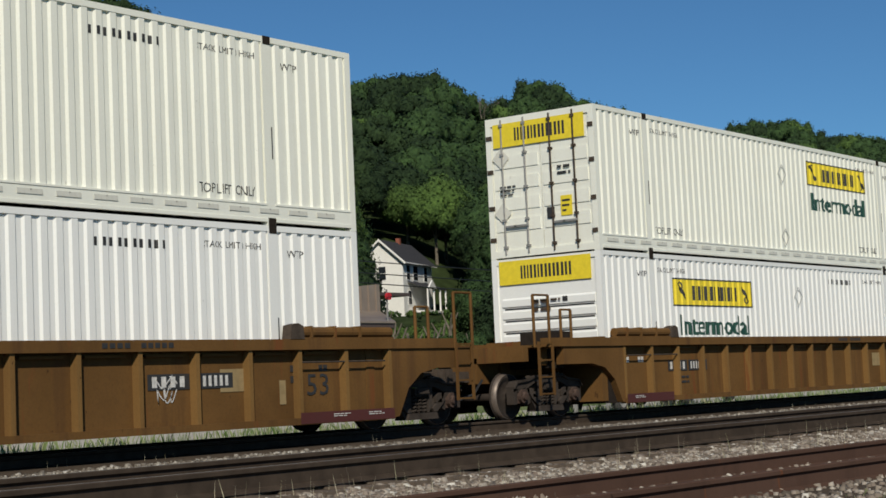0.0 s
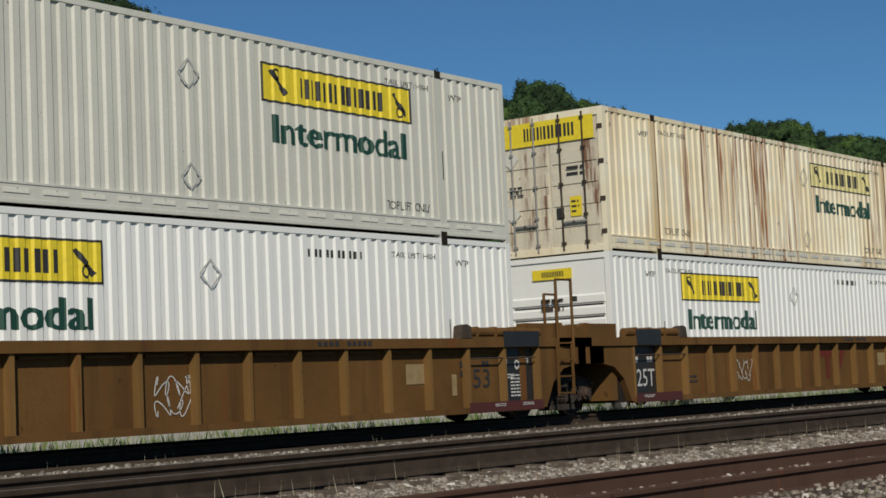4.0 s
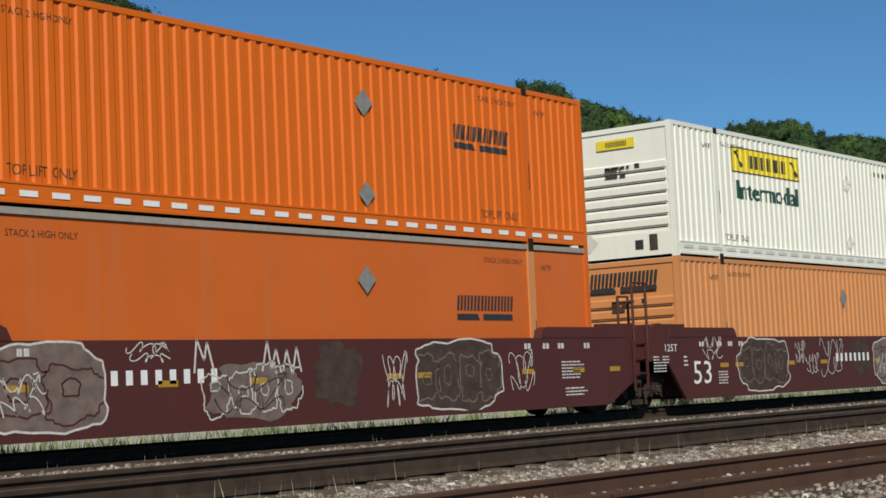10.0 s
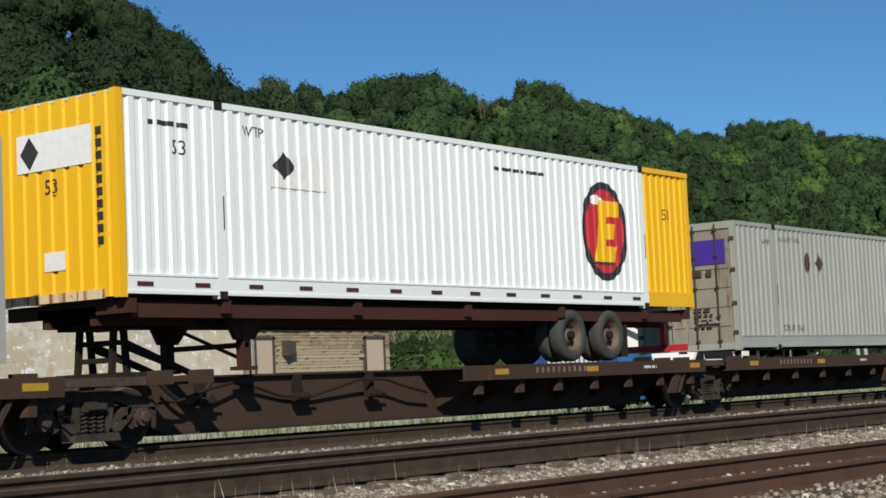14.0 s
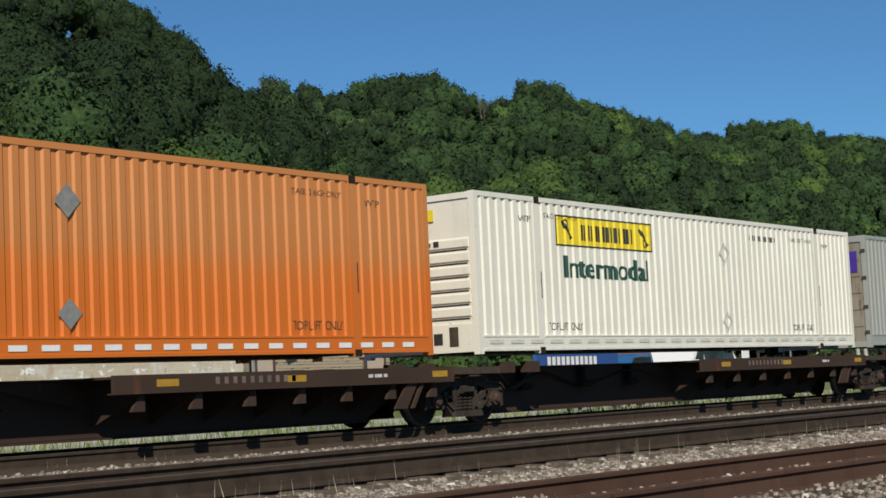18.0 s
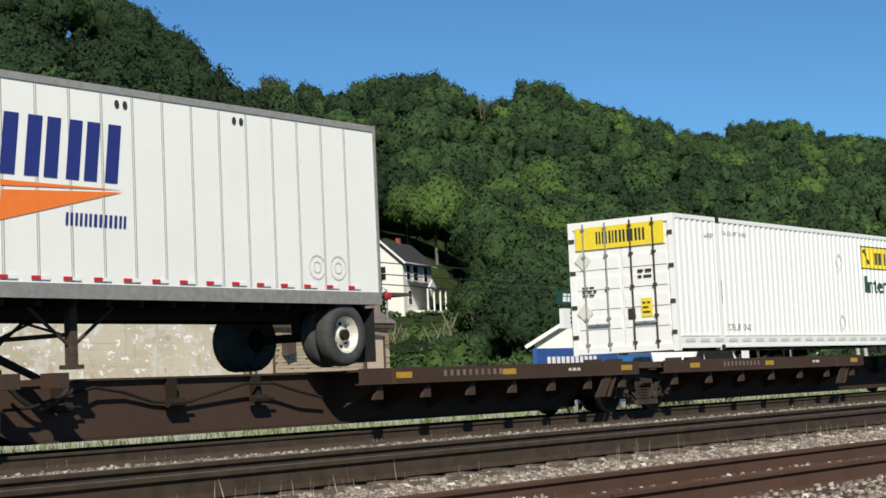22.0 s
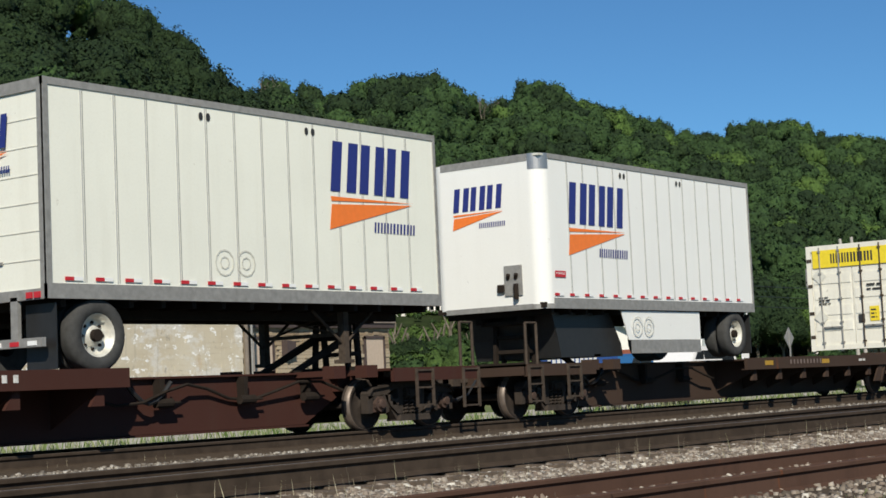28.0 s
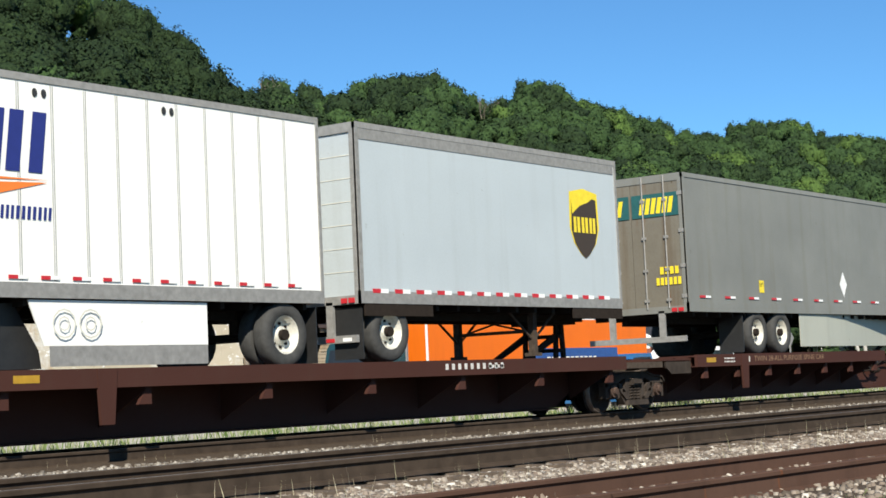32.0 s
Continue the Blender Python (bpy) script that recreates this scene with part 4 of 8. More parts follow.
for a in (47.6, 54.5):
    d = part("door", MB().box(a, a + 1.15, sy + 0.02, sy + 0.11, 0.4, 2.85), M_DOORTAN, brn)
    part("door_frame", MB().box(a - 0.1, a, sy - 0.02, sy + 0.1, 0.4, 2.95).box(a + 1.15, a + 1.25, sy - 0.02, sy + 0.1, 0.4, 2.95).box(a - 0.1, a + 1.25, sy - 0.02, sy + 0.1, 2.85, 2.97), M_BROWNDARK, d)
part("wall_lamp", MB().prism([(49.3, 2.2), (49.8, 2.3), (49.8, 2.75), (49.3, 2.8)], "y", sy - 0.3, sy + 0.02), M_BROWNDARK, brn)
part("eave", MB().box(47.2, 56.3, sy - 0.14, sy + 0.3, 3.3, 3.5), M_BROWNDARK, brn)
part("roof", slab(MB(), (47.2, sy - 0.2, 3.58), (56.3, sy - 0.2, 3.58), (59.5, sy + 3.2, 4.25), (50.6, sy + 3.2, 4.25), 0.08), M_BROWNMETAL, brn)
part("mansard", MB().prism([(49.8, 3.9), (59.5, 3.9), (59.5, 5.5), (50.6, 4.72)], "y", sy + 3.2, sy + 3.35), M_BROWNMETAL, brn)
for i in range(17):
    x = 50.4 + i * 0.55
    part("seam", MB().box(x, x + 0.05, sy + 3.14, sy + 3.2, 4.1, 4.7 + 0.0876 * (x - 50.6) + 0.02), M_BROWNMETAL, brn)
part("chimney", MB().box(58.75, 59.25, 51.5, 52.0, 4.5, 6.2).box(58.68, 59.32, 51.43, 52.07, 6.2, 6.28).box(58.8, 59.2, 51.55, 51.95, 6.28, 6.42), M_STEEL, brn)
part("roof", MB().box(50.4, 62, sy + 3.4, sy + 14, 5.0, 5.15), M_BROWNDARK, brn)
sgn = thing("red_sign", "small round red sign on the stone building", "sign")
part("disc", MB().tube((55.95, 44.8, 4.65), (55.95, 44.92, 4.65), 0.16, 20), M_RED, sgn)
part("post", MB().box(55.92, 55.98, 44.92, 44.97, 3.2, 4.95), M_STEEL, sgn)


def pole(x, y, z0, z1, label, arm=True, r=0.14, mat=M_POLE):
    p = thing("utility_pole", label, "utility pole", m=pose(x, y, 0))
    part("shaft", MB().tube((0, 0, z0), (0, 0, z1), r, 10, r * 0.75), mat, p)
    if arm:
        part("crossarm", MB().box(-0.06, 0.06, -1.0, 1.0, z1 - 0.5, z1 - 0.38), M_POLE, p)
        for q in (-0.9, -0.4, 0.4, 0.9):
            part("insulator", MB().tube((0, q, z1 - 0.38), (0, q, z1 - 0.22), 0.045, 8), M_STEEL, p)
    return p


p = pole(45.4, 43.2, -0.6, 6.6, "weathered utility pole with a transformer bracket", False, 0.09)
part("conduit", MB().tube((0.12, -0.16, -0.5), (0.12, -0.16, 5.4), 0.05, 6), M_STEEL, p)
part("bracket", MB().box(-0.4, 0.15, -0.06, 0.06, 6.2, 6.3).tube((-0.35, 0, 6.3), (-0.35, 0, 6.75), 0.13, 10), M_STEEL, p)
p = pole(78.7, 50.0, -0.3, 9.4, "tall pale street pole with a curved lamp arm", False, 0.1, M_PALEPOLE)
arm = MB()
pts = [(0.0, 0.0, 6.3), (1.5, 0.0, 7.1), (3.4, 0.0, 7.75), (5.6, 0.0, 7.95)]
arm.path(pts, 0.055, 6)
part("lamp_arm", arm, M_STEEL, p)
part("lamp_head", MB().tube((5.6, 0, 7.98), (6.3, 0, 7.9), 0.16, 10, 0.1).tube((5.9, 0, 7.85), (5.9, 0, 7.6), 0.2, 10, 0.12), M_STEEL, p)
s = thing("shop_sign", "green shop sign over a white message board", "sign", m=pose(78.2, 50.6, 0))
part("post", MB().box(1.6, 1.85, 0.1, 0.3, -0.2, 5.2), M_BROWNDARK, s)
part("panel", MB().box(0.0, 4.3, 0.0, 0.25, 5.0, 5.75), M_GREEN, s)
for ps, m in ((blocks(0.3, 5.12, 1.35, 0.46, [0.9, 0.9, 0.9], 0.2, 0.2), M_DECWHITE), (blocks(1.75, 5.12, 1.9, 0.46, [1.1, 0.9, 0.9], 0.2, 0.2), M_DECYEL)):
    decal("carrier_word", ps, m, s)
part("message_board", MB().box(0.3, 3.5, 0.0, 0.25, 3.65, 4.75), M_DECWHITE, s)
decal("message", bars(1.0, 3.85, 1.9, 0.75, 3, br), M_INK, s)
s = thing("route_sign", "stacked white route signs on a thin post", "sign", m=pose(66.9, 34.0, 0))
part("post", MB().box(0.42, 0.5, 0.05, 0.12, -0.95, 4.2), M_STEEL, s)
part("panel", MB().box(0.1, 0.85, 0.0, 0.04, 2.55, 3.9), M_DECWHITE, s)
part("panel", MB().box(0.05, 0.9, -0.01, 0.04, 3.92, 4.25), M_GREEN, s)
decal("emblem", ring(ellipse(0.47, 3.2, 0.28, 0.28, 20), ellipse(0.47, 3.2, 0.17, 0.17, 20)), M_GREEN, s, None, 0.006)
part("panel", MB().box(0.05, 0.95, 0.0, 0.04, 1.85, 2.5), M_INK, s)
decal("shield", [rect(0.12, 1.9, 0.88, 2.45)], M_DECWHITE, s, None, 0.006)
decal("lettering", text_polys("20", 0.22, 2.0, 0.36, 0.56), M_INK, s, None, 0.01)
part("panel", MB().box(0.15, 0.8, 0.0, 0.04, 1.2, 1.75), M_DECWHITE, s)
s = thing("warning_sign", "grey back of a diamond road sign", "sign", m=pose(95.1, 45.0, 0))
part("plate", MB().prism([(0, 2.1), (0.65, 2.75), (0, 3.4), (-0.65, 2.75)], "y", 0.0, 0.04), M_STEEL, s)
part("post", MB().box(-0.05, 0.05, -0.06, 0.0, -0.5, 3.2), M_STEEL, s)

# white gabled shop
shop = gable_house("white gabled shop with dark roof and brick base", pose(104.2, 60.0, 0.4, 0, 0, 17.5), 8.5, 15.0, 3.2, 5.5, M_SIDING, M_SHINGLE, 0.5, "shop_building")
part("brick_base", MB().box(-0.06, 0.0, 0.0, 8.5, -1, 2.4).box(-0.06, 16, -0.06, 0.0, -1, 2.5), M_BRICK, shop)
for a in (3.0, 6.5, 10.0, 13.0):
    window(shop, a, 0.7, 1.4, 1.4, -0.06)
part("dormer", MB().prism([(13.0, 2.6), (15.5, 2.6), (14.25, 4.6)], "y", -1.2, 0.6), M_SIDING, shop)

# white house on the slope
hz = 11.6
house = gable_house("white clapboard house with grey roof on the slope", pose(158.9, 125.0, hz, 0, 0, 18), 5.6, 10.5, 4.7, 7.2, M_SIDING, M_SHINGLE, 0.5)
window(house, 2.2, 2.4, 0.9, 1.6, 0.0, "y")
window(house, 2.4, -0.8, 0.9, 1.6, 0.0, "y")
window(house, 1.2, 2.4, 1.1, 1.7)
window(house, 3.6, 2.4, 1.5, 1.7)
window(house, 1.5, -0.6, 1.1, 1.6)
window(house, 7.5, 2.4, 1.1, 1.7)
part("porch_roof", slab(MB(), (1.5, -2.6, 1.3), (8.5, -2.6, 1.3), (8.5, 0.0, 2.2), (1.5, 0.0, 2.2), 0.15), M_SHINGLE, house)
part("porch_gable", MB().prism([(1.5, 1.2), (4.5, 1.2), (3.0, 2.2)], "y", -2.7, -2.5), M_TRIM, house)
for q in (1.6, 3.9, 6.2, 8.3):
    part("porch_post", MB().box(q, q + 0.18, -2.55, -2.37, -1.6, 1.2), M_TRIM, house)
part("porch_floor", MB().box(1.4, 8.6, -2.7, 0, -1.7, -1.45), M_TRIM, house)
part("chimney", MB().box(6.0, 6.5, 2.5, 3.0, 6.0, 7.9), M_BRICK, house)
# long grey-roofed house further along the slope; local x runs along its front
h2 = thing("house", "white house with long grey roof among shrubs", "house", m=pose(209.0, 96.0, -0.8, 0, 0, -66.0))
part("wall", MB().box(0.4, 15.6, 0.4, 0.7, 3.0, 12.8), M_SIDING, h2)
part("wall", MB().prism([(0.7, 3.0), (8.3, 3.0), (8.3, 12.8), (4.5, 15.2), (0.7, 12.8)], "x", 0.4, 0.7), M_SIDING, h2)
part("wall", MB().prism([(0.7, 3.0), (8.3, 3.0), (8.3, 12.8), (4.5, 15.2), (0.7, 12.8)], "x", 15.3, 15.6), M_SIDING, h2)
part("wall", MB().box(0.4, 15.6, 8.3, 8.6, 3.0, 12.8), M_SIDING, h2)
part("roof", slab(MB(), (0.0, -0.1, 12.6), (16.0, -0.1, 12.6), (16.0, 4.5, 15.45), (0.0, 4.5, 15.45), 0.16), M_GREYROOF, h2)
part("roof", slab(MB(), (0.0, 9.1, 12.6), (16.0, 9.1, 12.6), (16.0, 4.5, 15.45), (0.0, 4.5, 15.45), 0.16), M_GREYROOF, h2)
part("front_gable", MB().prism([(2.4, 11.4), (6.2, 11.4), (6.2, 12.7), (4.3, 14.6), (2.4, 12.7)], "y", -1.0, 2.5), M_SIDING, h2)
for q in (-1, 1):
    rf = part("gable_roof", slab(MB(), (4.3 + q * 2.3, -1.3, 12.45), (4.3 + q * 2.3, 2.9, 12.45), (4.3, 2.9, 14.8), (4.3, -1.3, 14.8), 0.14), M_GREYROOF, h2)
    part("bargeboard", slab(MB(), (4.3 + q * 2.3, -1.36, 12.5), (4.3 + q * 2.3, -1.29, 12.5), (4.3, -1.29, 14.85), (4.3, -1.36, 14.85), 0.28), M_TRIM, rf)
window(h2, 3.8, 11.7, 1.0, 1.3, -1.0)
window(h2, 8.5, 10.0, 1.2, 1.6, 0.4)
window(h2, 11.5, 10.0, 1.2, 1.6, 0.4)
part("chimney", MB().box(3.0, 3.6, 4.2, 4.8, 15.0, 16.4), M_BRICK, h2)

# two leaning poles beside the street
for top, foot in (((102.1, 44.36, 9.1), (102.5, 43.56, -0.4)), ((102.4, 43.7, 9.17), (102.68, 43.2, -0.4))):
    p = thing("leaning_pole", "pale weathered timber pole leaning beside the street", "utility pole", "leaning poles")
    part("shaft", MB().tube(foot, top, 0.13, 10, 0.1), M_PALEPOLE, p)
    part("pole_band", MB().tube((Vector(top) * 0.55 + Vector(foot) * 0.45), (Vector(top) * 0.56 + Vector(foot) * 0.44), 0.15, 10), M_STEEL, p)

# overhead wires
wires = thing("overhead_wires", "thin dark overhead wires along the street", "wires")
for k, (z0, z1, yy) in enumerate(((6.0, 8.6, 0.0), (5.6, 7.6, 0.4), (5.2, 6.4, 0.2))):
    mb = MB()
    pts = []
    for i in range(25):
        u = i / 24
        pts.append((45.4 + (200 - 45.4) * u, 43.2 + yy + (58 - 43.2) * u, z0 + (z1 - z0) * u - 3.0 * u * (1 - u)))
    mb.path(pts, 0.022, 4)
    part("wire", mb, M_BLACK, wires)


# ---- vehicles on the street ----
def car_wheel(parent, x, y, r, name="wheel"):
    w = part(name, MB().lathe([(r * 0.55, y), (r * 0.9, y - 0.01), (r, y + 0.05), (r, y + 0.2), (r * 0.6, y + 0.22)], (x, 0, r), 20), M_RUBBER, parent, smooth=True)
    part("rim", MB().lathe([(r * 0.58, y + 0.01), (r * 0.4, y + 0.05), (0.0, y + 0.03)], (x, 0, r), 16), M_STEEL, w, smooth=True)


M_CARWHITE = plain("glossy_white_car_paint", (0.75, 0.75, 0.74), 0.15, vary=0.03)
M_CARBLUE = plain("glossy_blue_car_paint", (0.03, 0.12, 0.28), 0.15, vary=0.05)
M_CABTEAL = plain("glossy_dark_teal_paint", (0.015, 0.05, 0.06), 0.15, vary=0.08)


def suv(x, y, z, mat, label, pickup=False):
    c = thing("parked_car", label, "car", "parked cars", m=pose(x, y, z))
    prof = [(0.0, 0.35), (0.0, 0.95), (0.15, 1.08), (1.1, 1.15), (1.85, 1.72), (2.1, 1.8), (3.0, 1.8), (3.05, 1.1), (4.7, 1.1), (4.75, 0.4)] if pickup else [(0.0, 0.35), (0.0, 0.95), (0.2, 1.08), (1.1, 1.15), (1.75, 1.75), (2.0, 1.83), (4.2, 1.8), (4.55, 1.15), (4.7, 1.0), (4.7, 0.4)]
    mb = MB()
    cx, cz = 2.4, 0.8
    for s in (0, 1):
        y0 = 0.0 if s == 0 else 1.85
        mb.poly([(a, y0 + (0.0 if b < 1.16 else (0.14 if s == 0 else -0.14)), b) for a, b in prof])
    n = len(prof)
    for k in range(n):
        j = (k + 1) % n
        mb.f.append((k, j, n + j, n + k))
    body = part("body", mb, mat, c)
    cab = 3.0 if pickup else 4.3
    part("side_window", MB().prism([(1.35, 1.2), (2.15, 1.2), (2.15, 1.68), (1.85, 1.66)], "y", 0.05, 0.1), M_PANE, body)
    part("side_window", MB().prism([(2.22, 1.2), (cab - 0.12, 1.2), (cab - 0.2, 1.68), (2.22, 1.68)], "y", 0.05, 0.1), M_PANE, body)
    if not pickup:
        part("side_window", MB().prism([(3.4, 1.2), (4.3, 1.2), (4.15, 1.66), (3.4, 1.68)], "y", 0.04, 0.05), M_PANE, body)
    part("headlight", MB().box(-0.01, 0.12, 0.08, 0.4, 0.78, 0.95), M_CHROME, body)
    for wx in (0.9, 3.8):
        for wy in (-0.02, 1.65):
            car_wheel(c, wx, wy, 0.36)
    return c


suv(46.5, 26.0, -0.2, M_CARWHITE, "white parked sport utility car")
suv(43.3, 26.5, -0.35, M_CARBLUE, "blue parked pickup truck", True)
bs = thing("sales_sign", "long low blue sign with white blocks", "sign", m=pose(38.9, 26.0, 0))
part("panel", MB().box(0.0, 4.3, 0.0, 0.15, 1.05, 1.62), M_BLUE, bs)
decal("carrier_word", blocks(0.5, 1.14, 2.6, 0.24, [0.8] * 11, 0, 0.35), M_DECWHITE, bs)
for q in (0.4, 2.1, 3.9):
    part("post", MB().box(q, q + 0.1, 0.15, 0.25, -0.4, 1.6), M_STEEL, bs)

# the lorry that passes behind the train
semi = thing("semi_truck", "dark teal tractor with a long orange trailer", "truck")
part("trailer_box", MB().box(0.0, 15.6, 0.0, 2.59, 1.2, 4.08), M_ORANGE, semi, "bright orange trailer box")
part("trailer_post", MB().box(2.0, 2.2, -0.02, 0.0, 1.2, 4.08).box(0.0, 0.12, -0.02, 0.0, 1.2, 4.08), M_DECWHITE, semi)
part("trailer_rail", MB().box(0.0, 15.6, -0.02, 0.02, 1.1, 1.24), M_UNDER, semi)
part("trailer_frame", MB().box(0.3, 15.4, 0.8, 1.8, 0.85, 1.15), M_UNDER, semi)
cab = part("cab", MB().prism([(-1.0, 0.6), (-1.0, 3.9), (-1.9, 3.85), (-2.6, 3.1), (-2.85, 2.2), (-4.4, 1.95), (-4.9, 1.6), (-4.95, 0.6)], "y", 0.15, 2.4), M_CABTEAL, semi, "dark teal bonneted cab")
part("side_window", MB().prism([(-2.6, 2.25), (-1.75, 2.25), (-1.75, 2.95), (-2.4, 2.95)], "y", 0.13, 0.16), M_PANE, cab)
part("windscreen", MB().prism([(-2.58, 3.06), (-2.62, 3.06), (-2.87, 2.24), (-2.83, 2.24)], "y", 0.3, 2.25), M_PANE, cab)
part("exhaust_stack", MB().tube((-0.85, 0.25, 1.2), (-0.85, 0.25, 4.1), 0.09, 10), M_CHROME, cab)
part("fuel_tank", MB().tube((-2.8, 0.4, 0.75), (-1.2, 0.4, 0.75), 0.3, 12), M_CHROME, semi)
part("bumper", MB().box(-5.05, -4.85, 0.2, 2.35, 0.45, 0.85), M_CHROME, semi)
for wx in (-4.0, -0.2, 1.1, 13.2, 14.5):
    for wy in (0.05, 2.3):
        car_wheel(semi, wx, wy, 0.5)
SEMI = semi

# ---- containers ----
CL, CW, CH = 16.154, 2.591, 2.896
POST = 1.981


def corrugation(x0, x1, style):
    """The section of a side wall from x0 to x1: (x, depth)."""
    if style == "flat":
        return [(x0, 0.03), (x1, 0.03)]
    pitch, flat, slope, depth = {"wave": (0.262, 0.085, 0.035, 0.034), "rib": (0.4, 0.30, 0.02, 0.02), "wide": (0.3, 0.12, 0.03, 0.034)}[style]
    n = max(1, round((x1 - x0) / pitch))
    p = (x1 - x0) / n
    k = p / pitch
    pts = []
    for i in range(n):
        a = x0 + i * p
        if style == "rib":
            pts += [(a, 0.012), (a + p - 3.2 * slope * k, 0.012), (a + p - 2.2 * slope * k, 0.012 + depth), (a + p - 1.0 * slope * k, 0.012 + depth)]
        else:
            pts += [(a, depth), (a + flat * k, depth), (a + (flat + slope) * k, 0.004), (a + p - slope * k, 0.004)]
    return pts + [(x1, pts[0][1])]


def side_profile(style, length=CL):
    a, b = 0.13, length - 0.13
    full = [(0.0, -0.002), (a, -0.002)]
    for x0, x1 in ((a, POST - 0.1), (POST + 0.1, length - POST - 0.1), (length - POST + 0.1, b)):
        full += corrugation(x0, x1, style)
        full += [(x1, -0.002), (min(x1 + 0.2, length), -0.002)]
    return full


def wall_mesh(section, z0, z1, mirror=False):
    mb = MB()
    for (xa, ya), (xb, yb) in zip(section, section[1:]):
        if abs(xb - xa) < 1e-6 and abs(ya - yb) < 1e-6:
            continue
        if mirror:
            mb.poly([(xa, CW - ya, z0), (xb, CW - yb, z0), (xb, CW - yb, z1), (xa, CW - ya, z1)])
        else:
            mb.poly([(xa, ya, z0), (xb, yb, z0), (xb, yb, z1), (xa, ya, z1)])
    return mb


def box_container(label, mat, style="wave", end="nose", end_mat=None, rail_mat=None, post_mat=None, marks=None, group="containers on the train", top_mat=None, tail_mat=None, head_mat=None):
    """A 53-foot container: local x along the train, y = 0 its near side, z = 0 its underside."""
    c = thing("container", label, "container", group)
    end_mat, rail_mat, post_mat = end_mat or mat, rail_mat or mat, post_mat or mat
    zb, zt = 0.33 if style != "flat" else 0.2, CH - 0.09
    spans = ((0.13, POST - 0.1), (POST + 0.1, CL - POST - 0.1), (CL - POST + 0.1, CL - 0.13))
    for i, (a, b) in enumerate(spans):
        m = mat
        if tail_mat and i == 2:
            m = tail_mat
        part("side_panel", wall_mesh(corrugation(a, b, style), zb, zt), m, c)
        part("side_panel", wall_mesh(corrugation(a, b, style), zb, zt, True), m, c)
    for y0, y1 in ((-0.004, 0.06), (CW - 0.06, CW + 0.004)):
        part("top_rail", MB().box(0.13, CL - 0.13, y0, y1, zt, CH), top_mat or rail_mat, c)
        for a, b in spans:
            e = y0 - 0.011 if y0 < 1 else y1 + 0.011
            k = y1 if y0 < 1 else y0
            w = y0 if y0 < 1 else y1
            part("bottom_rail", MB().prism([(k, 0.05), (e, 0.05), (e, 0.1), (w, 0.105), (w, zb - 0.035), (e, zb - 0.03), (e, zb), (k, zb)], "x", a, b), rail_mat, c)
    for x0, x1, kind in ((0, 0.13, 0), (CL - 0.13, CL, 3), (POST - 0.1, POST + 0.1, 1), (CL - POST - 0.1, CL - POST + 0.1, 2)):
        for y0, y1 in ((-0.006, 0.12), (CW - 0.12, CW + 0.006)):
            m = post_mat if kind in (1, 2) else mat
            if tail_mat and kind == 3:
                m = tail_mat
            if head_mat and kind == 0:
                m = head_mat
            post = part("corner_post" if kind in (0, 3) else "lifting_post", MB().box(x0, x1, y0, y1, 0.0, CH), m, c)
            if kind in (1, 2) and y0 < 1:
                part("corner_casting", MB().box(x0 + 0.03, x1 - 0.01, y0 - 0.008, y0 + 0.1, CH - 0.12, CH + 0.006), M_UNDER, post)
                part("corner_casting", MB().box(x0 + 0.03, x1 - 0.01, y0 - 0.008, y0 + 0.1, -0.004, 0.11), M_UNDER, post)
                part("locking_slot", MB().box(x0 + 0.155, x0 + 0.175, y0 - 0.006, y0 + 0.03, CH * 0.35, CH * 0.52), M_INK, post)
    part("roof", MB().box(0.02, CL - 0.02, 0.05, CW - 0.05, CH - 0.05, CH - 0.01), M_DULL, c)
    part("floor", MB().box(0.05, CL - 0.05, 0.06, CW - 0.06, 0.08, 0.2), M_UNDER, c)
    part("front_wall" if end == "door" else "rear_wall", MB().box(CL - 0.06, CL, 0.12, CW - 0.12, 0.1, CH - 0.02), tail_mat or mat, c)
    if end == "door":
        part("door_header", MB().box(0.0, 0.05, 0.12, CW - 0.12, CH - 0.16, CH), mat, c)
        part("door_sill", MB().box(0.0, 0.05, 0.12, CW - 0.12, 0.02, 0.16), mat, c)
        for k, (a, b) in enumerate(((0.13, CW / 2 - 0.008), (CW / 2 + 0.008, CW - 0.13))):
            door = MB().box(0.03, 0.07, a, b, 0.16, CH - 0.16)
            leaf = part("door", door, end_mat, c)
            for i in range(5):
                z = 0.55 + i * 0.43
                part("door_panel", MB().box(0.012, 0.03, a + 0.05, b - 0.05, z, z + 0.26), end_mat, leaf)
            for u in (0.3, 0.78):
                y = a + (b - a) * u
                rod = MB().tube((-0.012, y, 0.08), (-0.012, y, CH - 0.05), 0.019, 6)
                for z in (0.2, 0.75, 1.4, 2.1, 2.7):
                    rod.box(-0.04, 0.03, y - 0.04, y + 0.04, z, z + 0.05)
                part("locking_rod", rod, M_STEEL if k else M_CAST, leaf, "galvanised locking rod")
                part("door_handle", MB().box(-0.05, -0.025, y - 0.04, y + 0.3 * (1 if u < 0.5 else -1), 0.62, 0.66), M_STEEL, leaf)
            for z in (0.35, 1.0, 1.75, 2.45):
                y = 0.07 if k == 0 else CW - 0.07
                part("hinge", MB().box(-0.015, 0.03, y - 0.06, y + 0.06, z, z + 0.09), M_CAST, leaf)
    elif end == "nose":
        wall = MB().box(0.03, 0.07, 0.12, CW - 0.12, 0.05, CH - 0.03)
        front = part("front_wall", wall, end_mat, c)
        part("end_rail", MB().box(0.0, 0.03, 0.12, CW - 0.12, CH - 0.12, CH - 0.02), end_mat, c)
